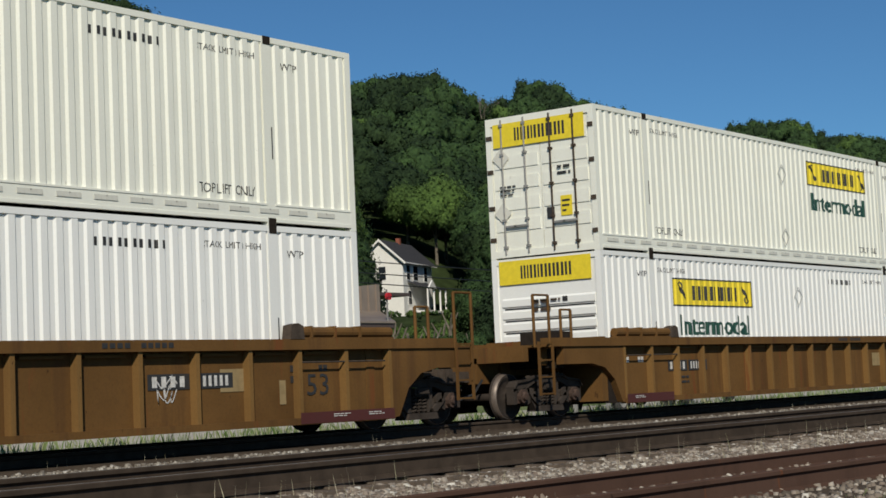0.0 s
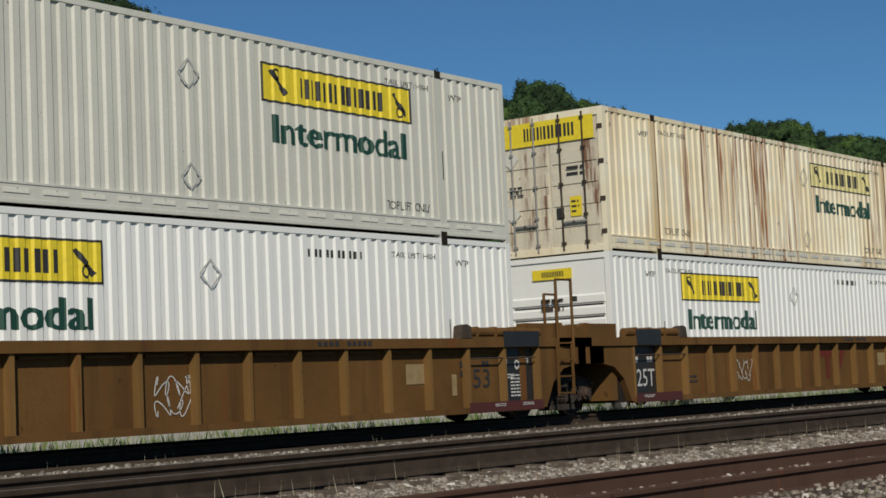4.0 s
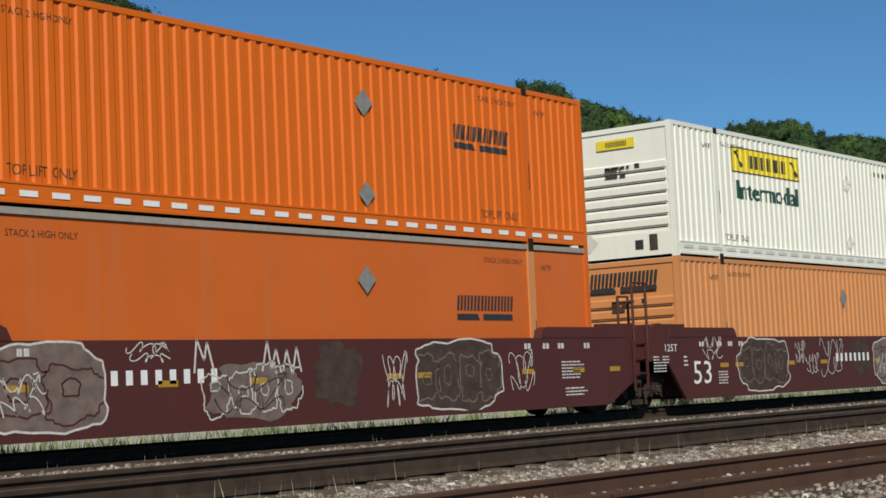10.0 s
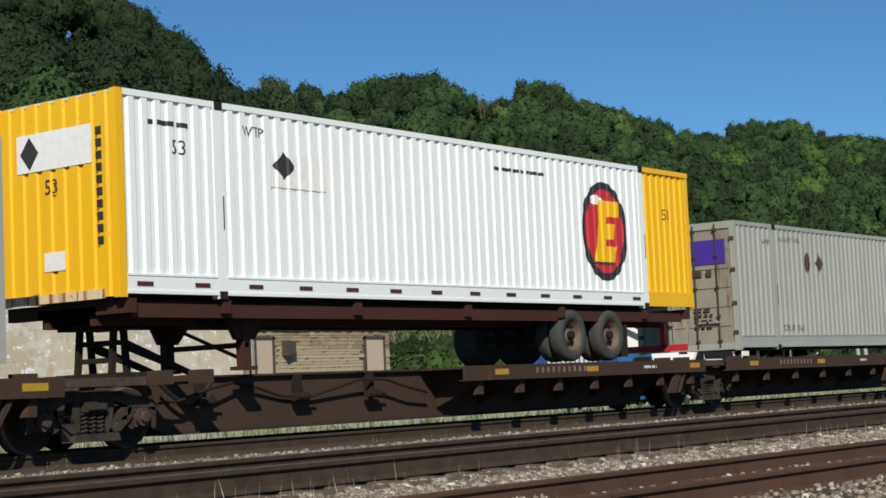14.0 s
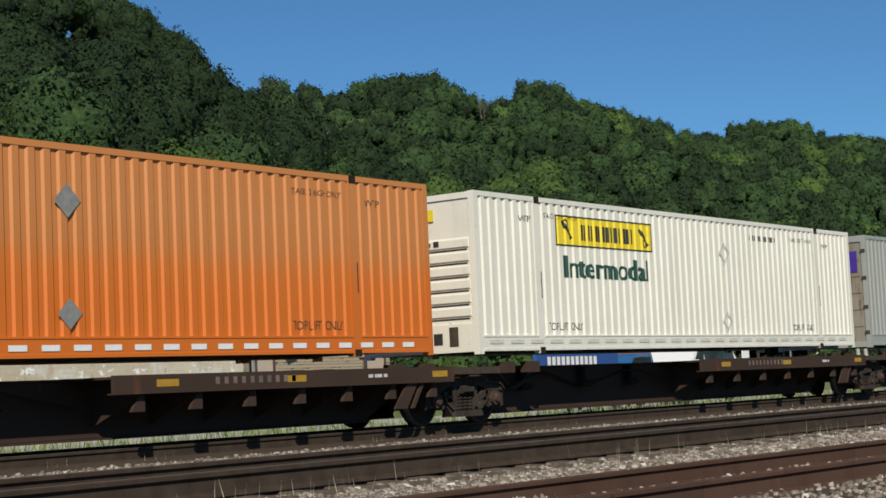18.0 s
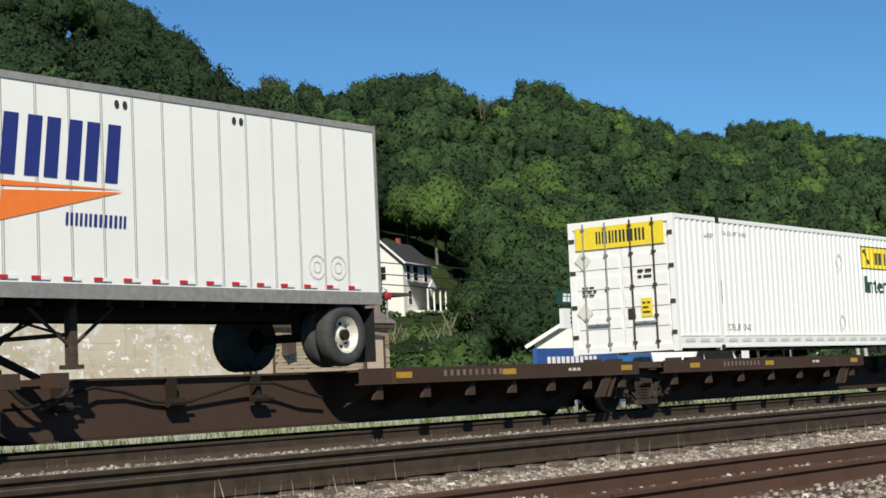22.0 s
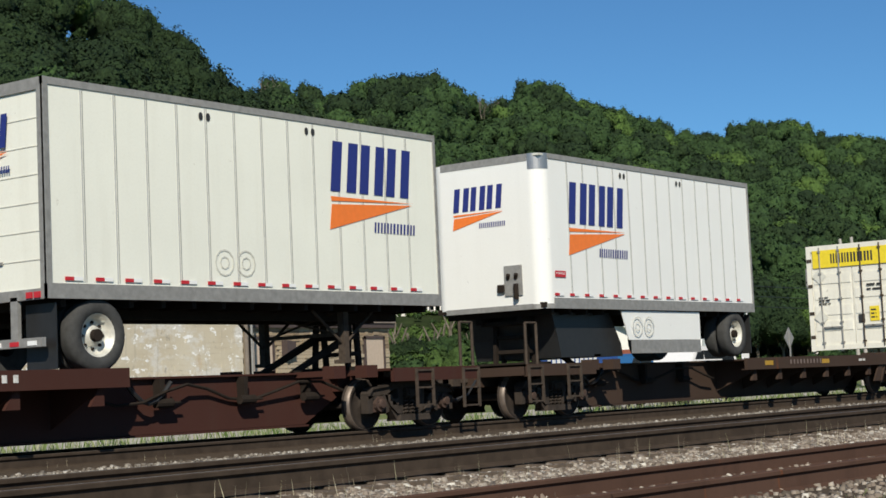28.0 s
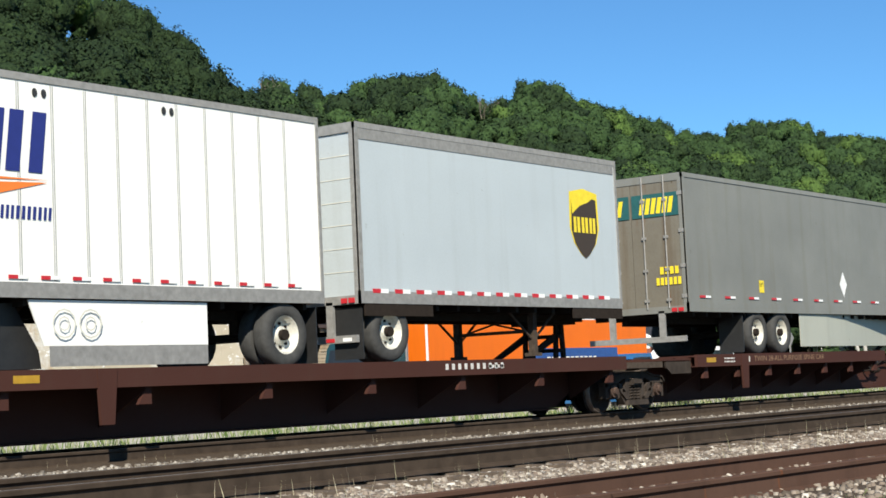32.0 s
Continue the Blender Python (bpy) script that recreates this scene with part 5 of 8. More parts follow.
        part("kick_plate", MB().box(0.0, 0.03, 0.12, CW - 0.12, 0.05, 0.55), end_mat, c)
        for i in range(8):
            z = 0.66 + i * 0.245
            if i > 5:
                continue
            part("rib", MB().prism([(0.03, z), (0.0, z + 0.03), (0.0, z + 0.16), (0.03, z + 0.2)], "y", 0.16, CW - 0.22), end_mat, front)
            # black strip laid in each recess in place of the shade between ribs
            part("rib_shade", MB().box(0.024, 0.034, 0.2, CW - 0.26, z - 0.036, z - 0.006), M_INK, front, "black strip for the shade between ribs")
    else:
        wall = MB()
        n = 8
        front = [(0.07, CW - 0.1), (0.07, 0.1)]
        for i in range(n):
            a = 0.12 + (CW - 0.24) * i / n
            b = 0.12 + (CW - 0.24) * (i + 1) / n
            front += [(0.03, a), (0.03, a + 0.07), (0.0, a + 0.1), (0.0, b - 0.03)]
        wall.prism(front + [(0.03, CW - 0.12)], "z", 0.02, CH - 0.02)
        part("front_wall", wall, end_mat, c)
    return c


def std_marks(c, style, rng, ink=M_INK, low=True, plates=True, number=True):
    """The small stencils that every container carries."""
    pr = side_profile(style)
    top = []
    for x in (POST + 0.25, CL - POST - 1.45):
        top += text_polys("STACK LIMIT 3 HIGH" if ink is M_INK else "STACK 2 HIGH ONLY", x, 2.52, 0.1, 1.2)
    for x in (POST - 0.55, CL - POST + 0.35):
        top += text_polys("WTP", x, 2.42, 0.12)
    if ink is M_INK and number:
        top += blocks(CL - POST - 3.5, 2.46, 1.3, 0.12, [0.45] * 10, 0, 0.6)
    decal("stencil", top, ink, c, pr, label="small black stencils")
    if low:
        t = []
        for x in (POST + 0.28, CL - POST - 1.5):
            t += text_polys("TOP LIFT ONLY", x, 0.42, 0.15, 1.2)
        decal("stencil", t, ink, c, pr)
    if plates:
        x = rng.uniform(8.0, 9.5)
        for zc, q in ((2.13, 0.23), (0.63, 0.21)):
            out, inn = [(x, zc - q), (x + q, zc), (x, zc + q), (x - q, zc)], [(x, zc - q + 0.04), (x + q - 0.04, zc), (x, zc + q - 0.04), (x - q + 0.04, zc)]
            decal("placard_holder", ring(out, inn) if ink is M_INK else [out], M_SEAM if ink is M_INK else M_STEEL, c, None, 0.012)


def reflectors(c, z, mat, n=30, w=0.32, h=0.09, x0=0.3, x1=CL - 0.3):
    step = (x1 - x0) / n
    strip = MB().box(0, w, -0.016, -0.0125, 0, h).mesh("reflective_strip", mat)
    for i in range(n):
        part("reflective_strip", strip, None, c).location = (x0 + i * step, 0, z)


def banner(c, x, z, w, style, panel=M_DECYEL, word=M_GREEN, faded=False):
    """The carrier's yellow banner with a dark frame and blocks, over the word below it."""
    pr = side_profile(style)
    h = 0.165 * w
    decal("logo_panel", [rect(x, z, x + w, z + h)], panel, c, pr, 0.004, label="yellow panel with black blocks")
    f = 0.009 * w
    edging = [rect(x, z, x + w, z + f), rect(x, z + h - f, x + w, z + h), rect(x, z, x + f, z + h), rect(x + w - f, z, x + w, z + h)]
    edging += [[(x + 0.05 * w, z + 0.8 * h), (x + 0.07 * w, z + 0.85 * h), (x + 0.16 * w, z + 0.3 * h), (x + 0.14 * w, z + 0.2 * h)],
              [(x + 0.86 * w, z + 0.75 * h), (x + 0.88 * w, z + 0.8 * h), (x + 0.97 * w, z + 0.25 * h), (x + 0.95 * w, z + 0.15 * h)]]
    edging += ring(ellipse(x + 0.09 * w, z + 0.72 * h, 0.022 * w, 0.16 * h, 14), ellipse(x + 0.09 * w, z + 0.72 * h, 0.014 * w, 0.1 * h, 14))
    edging += ring(ellipse(x + 0.92 * w, z + 0.28 * h, 0.022 * w, 0.16 * h, 14), ellipse(x + 0.92 * w, z + 0.28 * h, 0.014 * w, 0.1 * h, 14))
    edging += stems(x + 0.24 * w, z + 0.22 * h, 0.55 * w, 0.52 * h, [0.7, 0.22, 0.85, 0.22, 0.9, 0.9, 0.95, 0.85], 0.0, 0.2)
    decal("carrier_word", edging, M_INK, c, pr, 0.007)
    decal("lettering", text_polys("Intermodal", x + 0.07 * w, z - 0.168 * w, 0.125 * w, 0.875 * w), word, c, pr, 0.006)
    decal("lettering", text_polys("Intermodal", x + 0.078 * w, z - 0.169 * w, 0.125 * w, 0.875 * w), word, c, pr, 0.005)
    decal("lettering", text_polys("Intermodal", x + 0.062 * w, z - 0.167 * w, 0.125 * w, 0.875 * w), word, c, pr, 0.007)


def end_banner(c, y0, z, w, mat=M_DECYEL):
    """The same banner on the left end; there the picture's left is the far side."""
    def flip(ps):
        return [[(CW - a, b) for a, b in p] for p in ps]
    h = 0.22 * w
    decal("logo_panel", flip([rect(y0, z, y0 + w, z + h)]), mat, c, end=0.0, lift=0.006)
    decal("carrier_word", flip(stems(y0 + 0.24 * w, z + 0.22 * h, 0.55 * w, 0.55 * h, [0.7, 0.22, 0.85, 0.22, 0.9, 0.9, 0.95, 0.85], 0, 0.2)), M_INK, c, end=0.0, lift=0.009)


def end_marks(c, door, rng, dirty=False):
    def flip(ps):
        return [[(CW - a, b) for a, b in p] for p in ps]
    if door:
        decal("placard", flip([rect(1.75, 0.75, 2.02, 1.15)]), M_DECYEL, c, end=0.0, lift=0.006)
        decal("stencil", flip(bars(1.78, 0.8, 0.2, 0.3, 3, rng) + bars(0.3, 1.25, 0.4, 0.25, 3, rng) + [rect(1.42, 0.72, 1.6, 0.95)] + bars(1.7, 1.55, 0.4, 0.25, 2, rng)), M_INK, c, end=0.0, lift=0.008)
        for zc in (2.05, 0.92):
            decal("placard_holder", flip([[(0.35, zc - 0.21), (0.56, zc), (0.35, zc + 0.21), (0.14, zc)]]), M_DULL, c, end=0.0, lift=0.01)
    else:
        decal("placard_holder", flip([[(0.45, 0.2), (0.67, 0.42), (0.45, 0.64), (0.23, 0.42)]]), M_DULL, c, end=0.0, lift=0.012)
        decal("document_box", flip([rect(1.95, 0.16, 2.15, 0.5)]), M_CAST, c, end=0.0, lift=0.012)
        decal("vent_plate", flip([rect(1.6, 0.2, 1.8, 0.4), rect(1.68, 1.95, 1.8, 2.05)]), M_INK, c, end=0.0, lift=0.012)
        decal("stencil", flip(bars(0.95, 1.75, 0.55, 0.3, 2, rng) + bars(0.95, 1.95, 0.7, 0.1, 1, rng)), M_CAST, c, end=0.0, lift=0.036)


def black_word(c, x, z, w, style, end=False):
    """A carrier's black word as blocks over a slanted bar."""
    h = 0.16 * w
    ps = stems(x, z, w, h, [0.8, 0.8, 0.85, 0.9, 0.8, 0.35, 0.85, 0.8, 0.85], 0.15, 0.16, 0.4)
    ps += [[(x, z - 0.62 * h), (x + 0.4 * w, z - 0.62 * h), (x + 0.36 * w, z - 0.2 * h), (x, z - 0.2 * h)], rect(x + 0.46 * w, z - 0.62 * h, x + w, z - 0.2 * h)]
    if end:
        decal("carrier_word", [[(CW - a, b) for a, b in p] for p in ps], M_INK, c, end=0.0, lift=0.02)
    else:
        decal("carrier_word", ps, M_INK, c, side_profile(style), 0.005)


def banner_box(label, mat, x, z, bx, bw, bz, end, rng, end_mat=None, word=M_GREEN, panel=M_DECYEL, big_end=True, rail=None):
    c = box_container(label, mat, "wave", end, end_mat, rail, M_RUSTPOST if mat is M_RUSTY else None)
    std_marks(c, "wave", rng, number=bx < 6)
    banner(c, bx, bz, bw, "wave", panel, word)
    reflectors(c, 0.18, M_DULL if mat is not M_DULL else M_CREAM, 24, 0.42, 0.07)
    if big_end:
        end_banner(c, 0.18, 2.28 if end == "door" else 2.36, 2.2)
    else:
        end_banner(c, 0.75, 2.42, 0.95)
    end_marks(c, end == "door", rng)
    return on_train(c, x, 17.207, z)


def orange_box(label, mat, x, z, words, style, end, rng, strips=False, end_mat=None, post=None, top=None):
    c = box_container(label, mat, style, end, end_mat, None, post, top_mat=top)
    std_marks(c, style, rng, M_DKBROWN, low=style == "wave", plates=style != "rib")
    for wx, wz, ww in words:
        black_word(c, wx, wz, ww, style)
    black_word(c, 0.42, 2.38, 1.65, style, True)
    if strips:
        reflectors(c, 0.14, M_DECWHITE, 29, 0.3, 0.08)
    end_marks(c, end == "door", rng)
    return on_train(c, x, 17.207, z)


# ---- trucks under the cars ----
def wheelset_mesh():
    mb = MB()
    for sgn in (-1, 1):
        y = sgn * 0.7175
        o = sgn
        prof = [(0.08, y + o * 0.10), (0.11, y + o * 0.10), (0.13, y + o * 0.05), (0.30, y + o * 0.02), (0.345, y + o * 0.065), (0.412, y + o * 0.07), (0.42, y - o * 0.035), (0.445, y - o * 0.05), (0.445, y - o * 0.07), (0.36, y - o * 0.07), (0.31, y - o * 0.03), (0.13, y - o * 0.03), (0.08, y - o * 0.1)]
        mb.lathe(prof, (0, 0, 0), 28)
        mb.tube((0.19, y + o * 0.035, 0.0), (0.19, y + o * 0.052, 0.0), 0.03, 8)
    mb.tube((0, -1.0, 0), (0, 1.0, 0), 0.075, 10)
    return mb


M_WHEEL = plain("rusty_brown_wheel_steel", (0.04, 0.032, 0.027), 0.85, vary=0.35)
WHEEL_MESH = wheelset_mesh().mesh("wheelset", M_WHEEL, True)
TREAD_MESH = {}
for _s in (-1, 1):
    _y = _s * 0.7175
    TREAD_MESH[_s] = MB().lathe([(0.404, _y + _s * 0.0725), (0.4135, _y + _s * 0.0725), (0.4225, _y - _s * 0.034)], (0, 0, 0), 28).mesh("tread", M_TREAD, True)


M_TRUCK = plain("grimy_truck_casting", (0.05, 0.04, 0.033), 0.92, vary=0.4, scale=5.0, bump=0.012)
M_BEARING = plain("rust_tinged_bearing_steel", (0.075, 0.05, 0.04), 0.85, vary=0.35)


def side_frame(sy):
    """A cast side frame with two windows, pedestals over the axle boxes and a spring seat, on the side sy."""
    mb = MB()
    y0, y1 = sorted((sy * 0.92, sy * 1.08))
    lip0, lip1 = sorted((sy * 1.08, sy * 1.125))

    def bar(p, lip=True):
        mb.prism(p, "y", y0, y1)
        if lip:
            n = len(p)
            cx, cz = sum(q[0] for q in p) / n, sum(q[1] for q in p) / n
            mb.prism([(cx + (q[0] - cx) * 0.82, cz + (q[1] - cz) * 0.5) for q in p], "y", lip0, lip1)
    upper = [(-1.14, 0.6), (-1.04, 0.7), (-0.66, 0.735), (-0.44, 0.8), (0.44, 0.8), (0.66, 0.735), (1.04, 0.7), (1.14, 0.6)]
    lower = [(-1.12, 0.5), (-1.0, 0.55), (-0.64, 0.585), (-0.42, 0.665), (0.42, 0.665), (0.64, 0.585), (1.0, 0.55), (1.12, 0.5)]
    for k in range(7):
        mb.prism([lower[k], lower[k + 1], upper[k + 1], upper[k]], "y", y0, y1)
    mb.prism(upper + [(x, z - 0.035) for x, z in reversed(upper)], "y", lip0, lip1)
    for s in (-1, 1):
        bar([(s * 0.7, 0.57), (s * 0.52, 0.57), (s * 0.26, 0.26), (s * 0.3, 0.14), (s * 0.42, 0.16), (s * 0.62, 0.4)])
        bar([(s * 0.22, 0.67), (s * 0.36, 0.67), (s * 0.33, 0.24), (s * 0.24, 0.24)], False)
        bar([(s * 1.0, 0.56), (s * 1.14, 0.56), (s * 1.13, 0.28), (s * 1.04, 0.28)], False)
        bar([(s * 0.62, 0.58), (s * 0.73, 0.58), (s * 0.7, 0.26), (s * 0.6, 0.3)], False)
        mb.prism([(s * 0.72, 0.56), (s * 1.02, 0.56), (s * 1.02, 0.5), (s * 0.72, 0.5)], "y", y0, lip1 if sy > 0 else y1)
        mb.box(*sorted((s * 0.4, s * 0.56)), lip0, lip1, 0.4, 0.5)
    mb.prism([(-0.42, 0.13), (0.42, 0.13), (0.38, 0.235), (-0.38, 0.235)], "y", *sorted((sy * 0.86, sy * 1.15)))
    return mb


FRAME_MESH = {s: side_frame(s).mesh("side_frame", M_TRUCK) for s in (-1, 1)}
_b = MB().box(-0.2, 0.2, -1.14, 1.14, 0.53, 0.66)
_b.box(-0.3, 0.3, -0.35, 0.35, 0.66, 0.82).box(-0.15, 0.15, -1.17, -1.14, 0.56, 0.63).box(-0.15, 0.15, 1.14, 1.17, 0.56, 0.63)
BOLSTER_MESH = _b.mesh("truck", M_TRUCK)
SPRING_MESH, SPRING_SHADE_MESH = {}, {}
for _s in (-1, 1):
    _sp = MB()
    for _i in (-1, 0, 1):
        _pts = [(_i * 0.14 + 0.058 * math.cos(_k * math.pi / 4), _s * 1.03 + 0.058 * math.sin(_k * math.pi / 4), 0.24 + 0.285 * _k / 40) for _k in range(41)]
        _sp.path(_pts, 0.017, 5)
    SPRING_MESH[_s] = _sp.mesh("spring_nest", M_TRUCK)
    # dark plate added behind the coils, standing in for the shade there
    SPRING_SHADE_MESH[_s] = MB().box(-0.23, 0.23, *sorted((_s * 0.86, _s * 0.95)), 0.235, 0.53).mesh("spring_shade", M_UNDER)
_cap = MB().tube((0, 0, 0), (0, 0.07, 0), 0.125, 14).tube((0, 0.07, 0), (0, 0.12, 0), 0.085, 12, 0.07).box(-0.15, 0.15, -0.1, 0.0, -0.13, 0.13)
for _k in range(3):
    _a = 2.1 * _k + 0.5
    _cap.tube((0.085 * math.cos(_a), 0.07, 0.085 * math.sin(_a)), (0.085 * math.cos(_a), 0.09, 0.085 * math.sin(_a)), 0.018, 6)
CAP_MESH = _cap.mesh("bearing_cap", M_BEARING)
SHOE_MESH = MB().prism([(-0.05, 0.2), (0.05, 0.22), (0.03, 0.55), (-0.04, 0.52)], "y", -0.06, 0.06).mesh("brake_shoe", M_UNDER)


def truck(car, x, y=0.0):
    """A freight truck under a car; local x of its middle."""
    t = part("truck", BOLSTER_MESH, None, car)
    t.location = (x, y, 0)
    for s in (-1, 1):
        part("side_frame", FRAME_MESH[s], None, t)
        part("spring_nest", SPRING_MESH[s], None, t)
        part("spring_shade", SPRING_SHADE_MESH[s], None, t)
        for dx in (-0.865, 0.865):
            c = part("bearing_cap", CAP_MESH, None, t)
            c.location, c.rotation_euler = (dx, s * 1.06, 0.425), (0, 0, 0.0 if s > 0 else math.pi)
            sh = part("brake_shoe", SHOE_MESH, None, t)
            sh.location = (dx * 0.46, s * 0.72, 0.06)
    for dx in (-0.865, 0.865):
        w = part("wheelset", WHEEL_MESH, None, car)
        w.location = (x + dx, y, 0.425)
        for s in (-1, 1):
            part("tread", TREAD_MESH[s], None, w, "polished steel tread")
        WHEELS.append((w, x + dx, y, 0.425, car))
    return t


def coupler(car, x, d):
    mb = MB().box(min(x, x + d * 1.0), max(x, x + d * 1.0), -0.11, 0.11, 0.72, 0.92)
    mb.prism([(x + d * 0.95, -0.2), (x + d * 1.25, -0.16), (x + d * 1.3, 0.1), (x + d * 1.05, 0.2), (x + d * 0.95, 0.14)], "z", 0.66, 0.98)
    part("coupler", mb, M_CAST, car)
    hose = MB()
    pts = [(x + d * 0.2, -0.4, 0.75), (x + d * 0.5, -0.42, 0.5), (x + d * 0.9, -0.3, 0.38), (x + d * 1.2, -0.2, 0.45)]
    hose.path(pts, 0.025, 6)
    part("brake_hose", hose, M_BLACK, car)


def ladder(car, x, y, z0, z1, w=0.42, mat=None, n=4):
    mb = MB()
    for a in (x, x + w):
        mb.box(a - 0.02, a + 0.02, y - 0.02, y + 0.02, z0, z1)
    for i in range(n):
        z = z0 + 0.03 + (z1 - z0 - 0.06) * i / max(1, n - 1)
        mb.box(x, x + w, y - 0.012, y + 0.012, z - 0.014, z + 0.014)
    part("ladder", mb, mat or M_CAST, car)


def handrail(car, x, y, z0, z1, w, mat):
    mb = MB()
    for a in (x, x + w):
        mb.tube((a, y, z0), (a, y, z1), 0.028, 6)
    mb.tube((x, y, z1), (x + w, y, z1), 0.022, 6)
    part("handrail", mb, mat, car)


def stroke(pts, t):
    out = []
    for (px, pz), (qx, qz) in zip(pts, pts[1:]):
        d = math.hypot(qx - px, qz - pz) or 1
        nx, nz = -(qz - pz) / d * t, (qx - px) / d * t
        out.append([(px - nx, pz - nz), (qx - nx, qz - nz), (qx + nx, qz + nz), (px + nx, pz + nz)])
    return out


def scribble(x, z, w, h, seed, t=0.009):
    """A loose looping spray line, like quick handwriting that cannot be read."""
    r = random.Random(seed)
    out = []
    for row in range(2):
        k1, k2, p1, p2 = r.uniform(14, 24), r.uniform(17, 30), r.uniform(0, 6), r.uniform(0, 6)
        zc, hh = z + h * (0.7 - 0.45 * row), h * r.uniform(0.22, 0.3)
        pts = [(x + w * (0.08 + 0.84 * u) + 0.09 * w * math.sin(k1 * u + p1), zc + hh * math.sin(k2 * u + p2) * (0.5 + 0.5 * math.sin(7 * u + p1) ** 2)) for u in [i / 60 for i in range(61)]]
        out += stroke(pts, t)
    a = (x + w * r.uniform(0.5, 0.9), z + h * 0.2)
    b = (a[0] + 0.3 * w, z + h * 0.95)
    out += stroke([a, b], t) + stroke([(b[0] - 0.12 * w, b[1] - 0.02), b, (b[0], b[1] - 0.2 * h)], t)
    return out


def blob(x, z, w, h, seed, lumps=5, rough=0.05):
    """An uneven closed outline, wider than high, like a sprayed shape."""
    r = random.Random(seed)
    p1, p2, p3 = (r.uniform(0, 6.28) for _ in range(3))
    out = []
    for k in range(44):
        a = 2 * math.pi * k / 44
        c, q = math.cos(a), math.sin(a)
        e = 1 - rough + rough * (0.9 * math.sin(lumps * a + p1) + 0.7 * math.sin((2 * lumps + 1) * a + p2) + 0.4 * math.sin(17 * a + p3))
        out.append((x + w / 2 + w / 2 * e * abs(c) ** 0.66 * (1 if c > 0 else -1), z + h / 2 + h / 2 * e * abs(q) ** 0.6 * (1 if q > 0 else -1)))
    return out


def letter_shapes(x, z, w, h, n, seed):
    """Overlapping rounded letter-like outlines that cannot be read."""
    r = random.Random(seed)
    out = []
    for i in range(n):
        cw = w / n
        cx = x + cw * i + r.uniform(-0.08, 0.08) * cw
        b = blob(cx - 0.08 * cw, z + h * r.uniform(0.06, 0.16), cw * 1.2, h * r.uniform(0.72, 0.86), seed + 7 * i, 3, 0.1)
        out.append(b[r.randrange(6):] + b[:1])
        inner = blob(cx + 0.3 * cw, z + h * r.uniform(0.35, 0.5), cw * 0.4, h * r.uniform(0.16, 0.3), seed + 3 * i, 2, 0.12)
        out.append(inner + inner[:1])
    return out


def fan(poly):
    cx, cz = sum(p[0] for p in poly) / len(poly), sum(p[1] for p in poly) / len(poly)
    return [[(cx, cz), a, b] for a, b in zip(poly, poly[1:] + poly[:1])]


HALF = 1.5


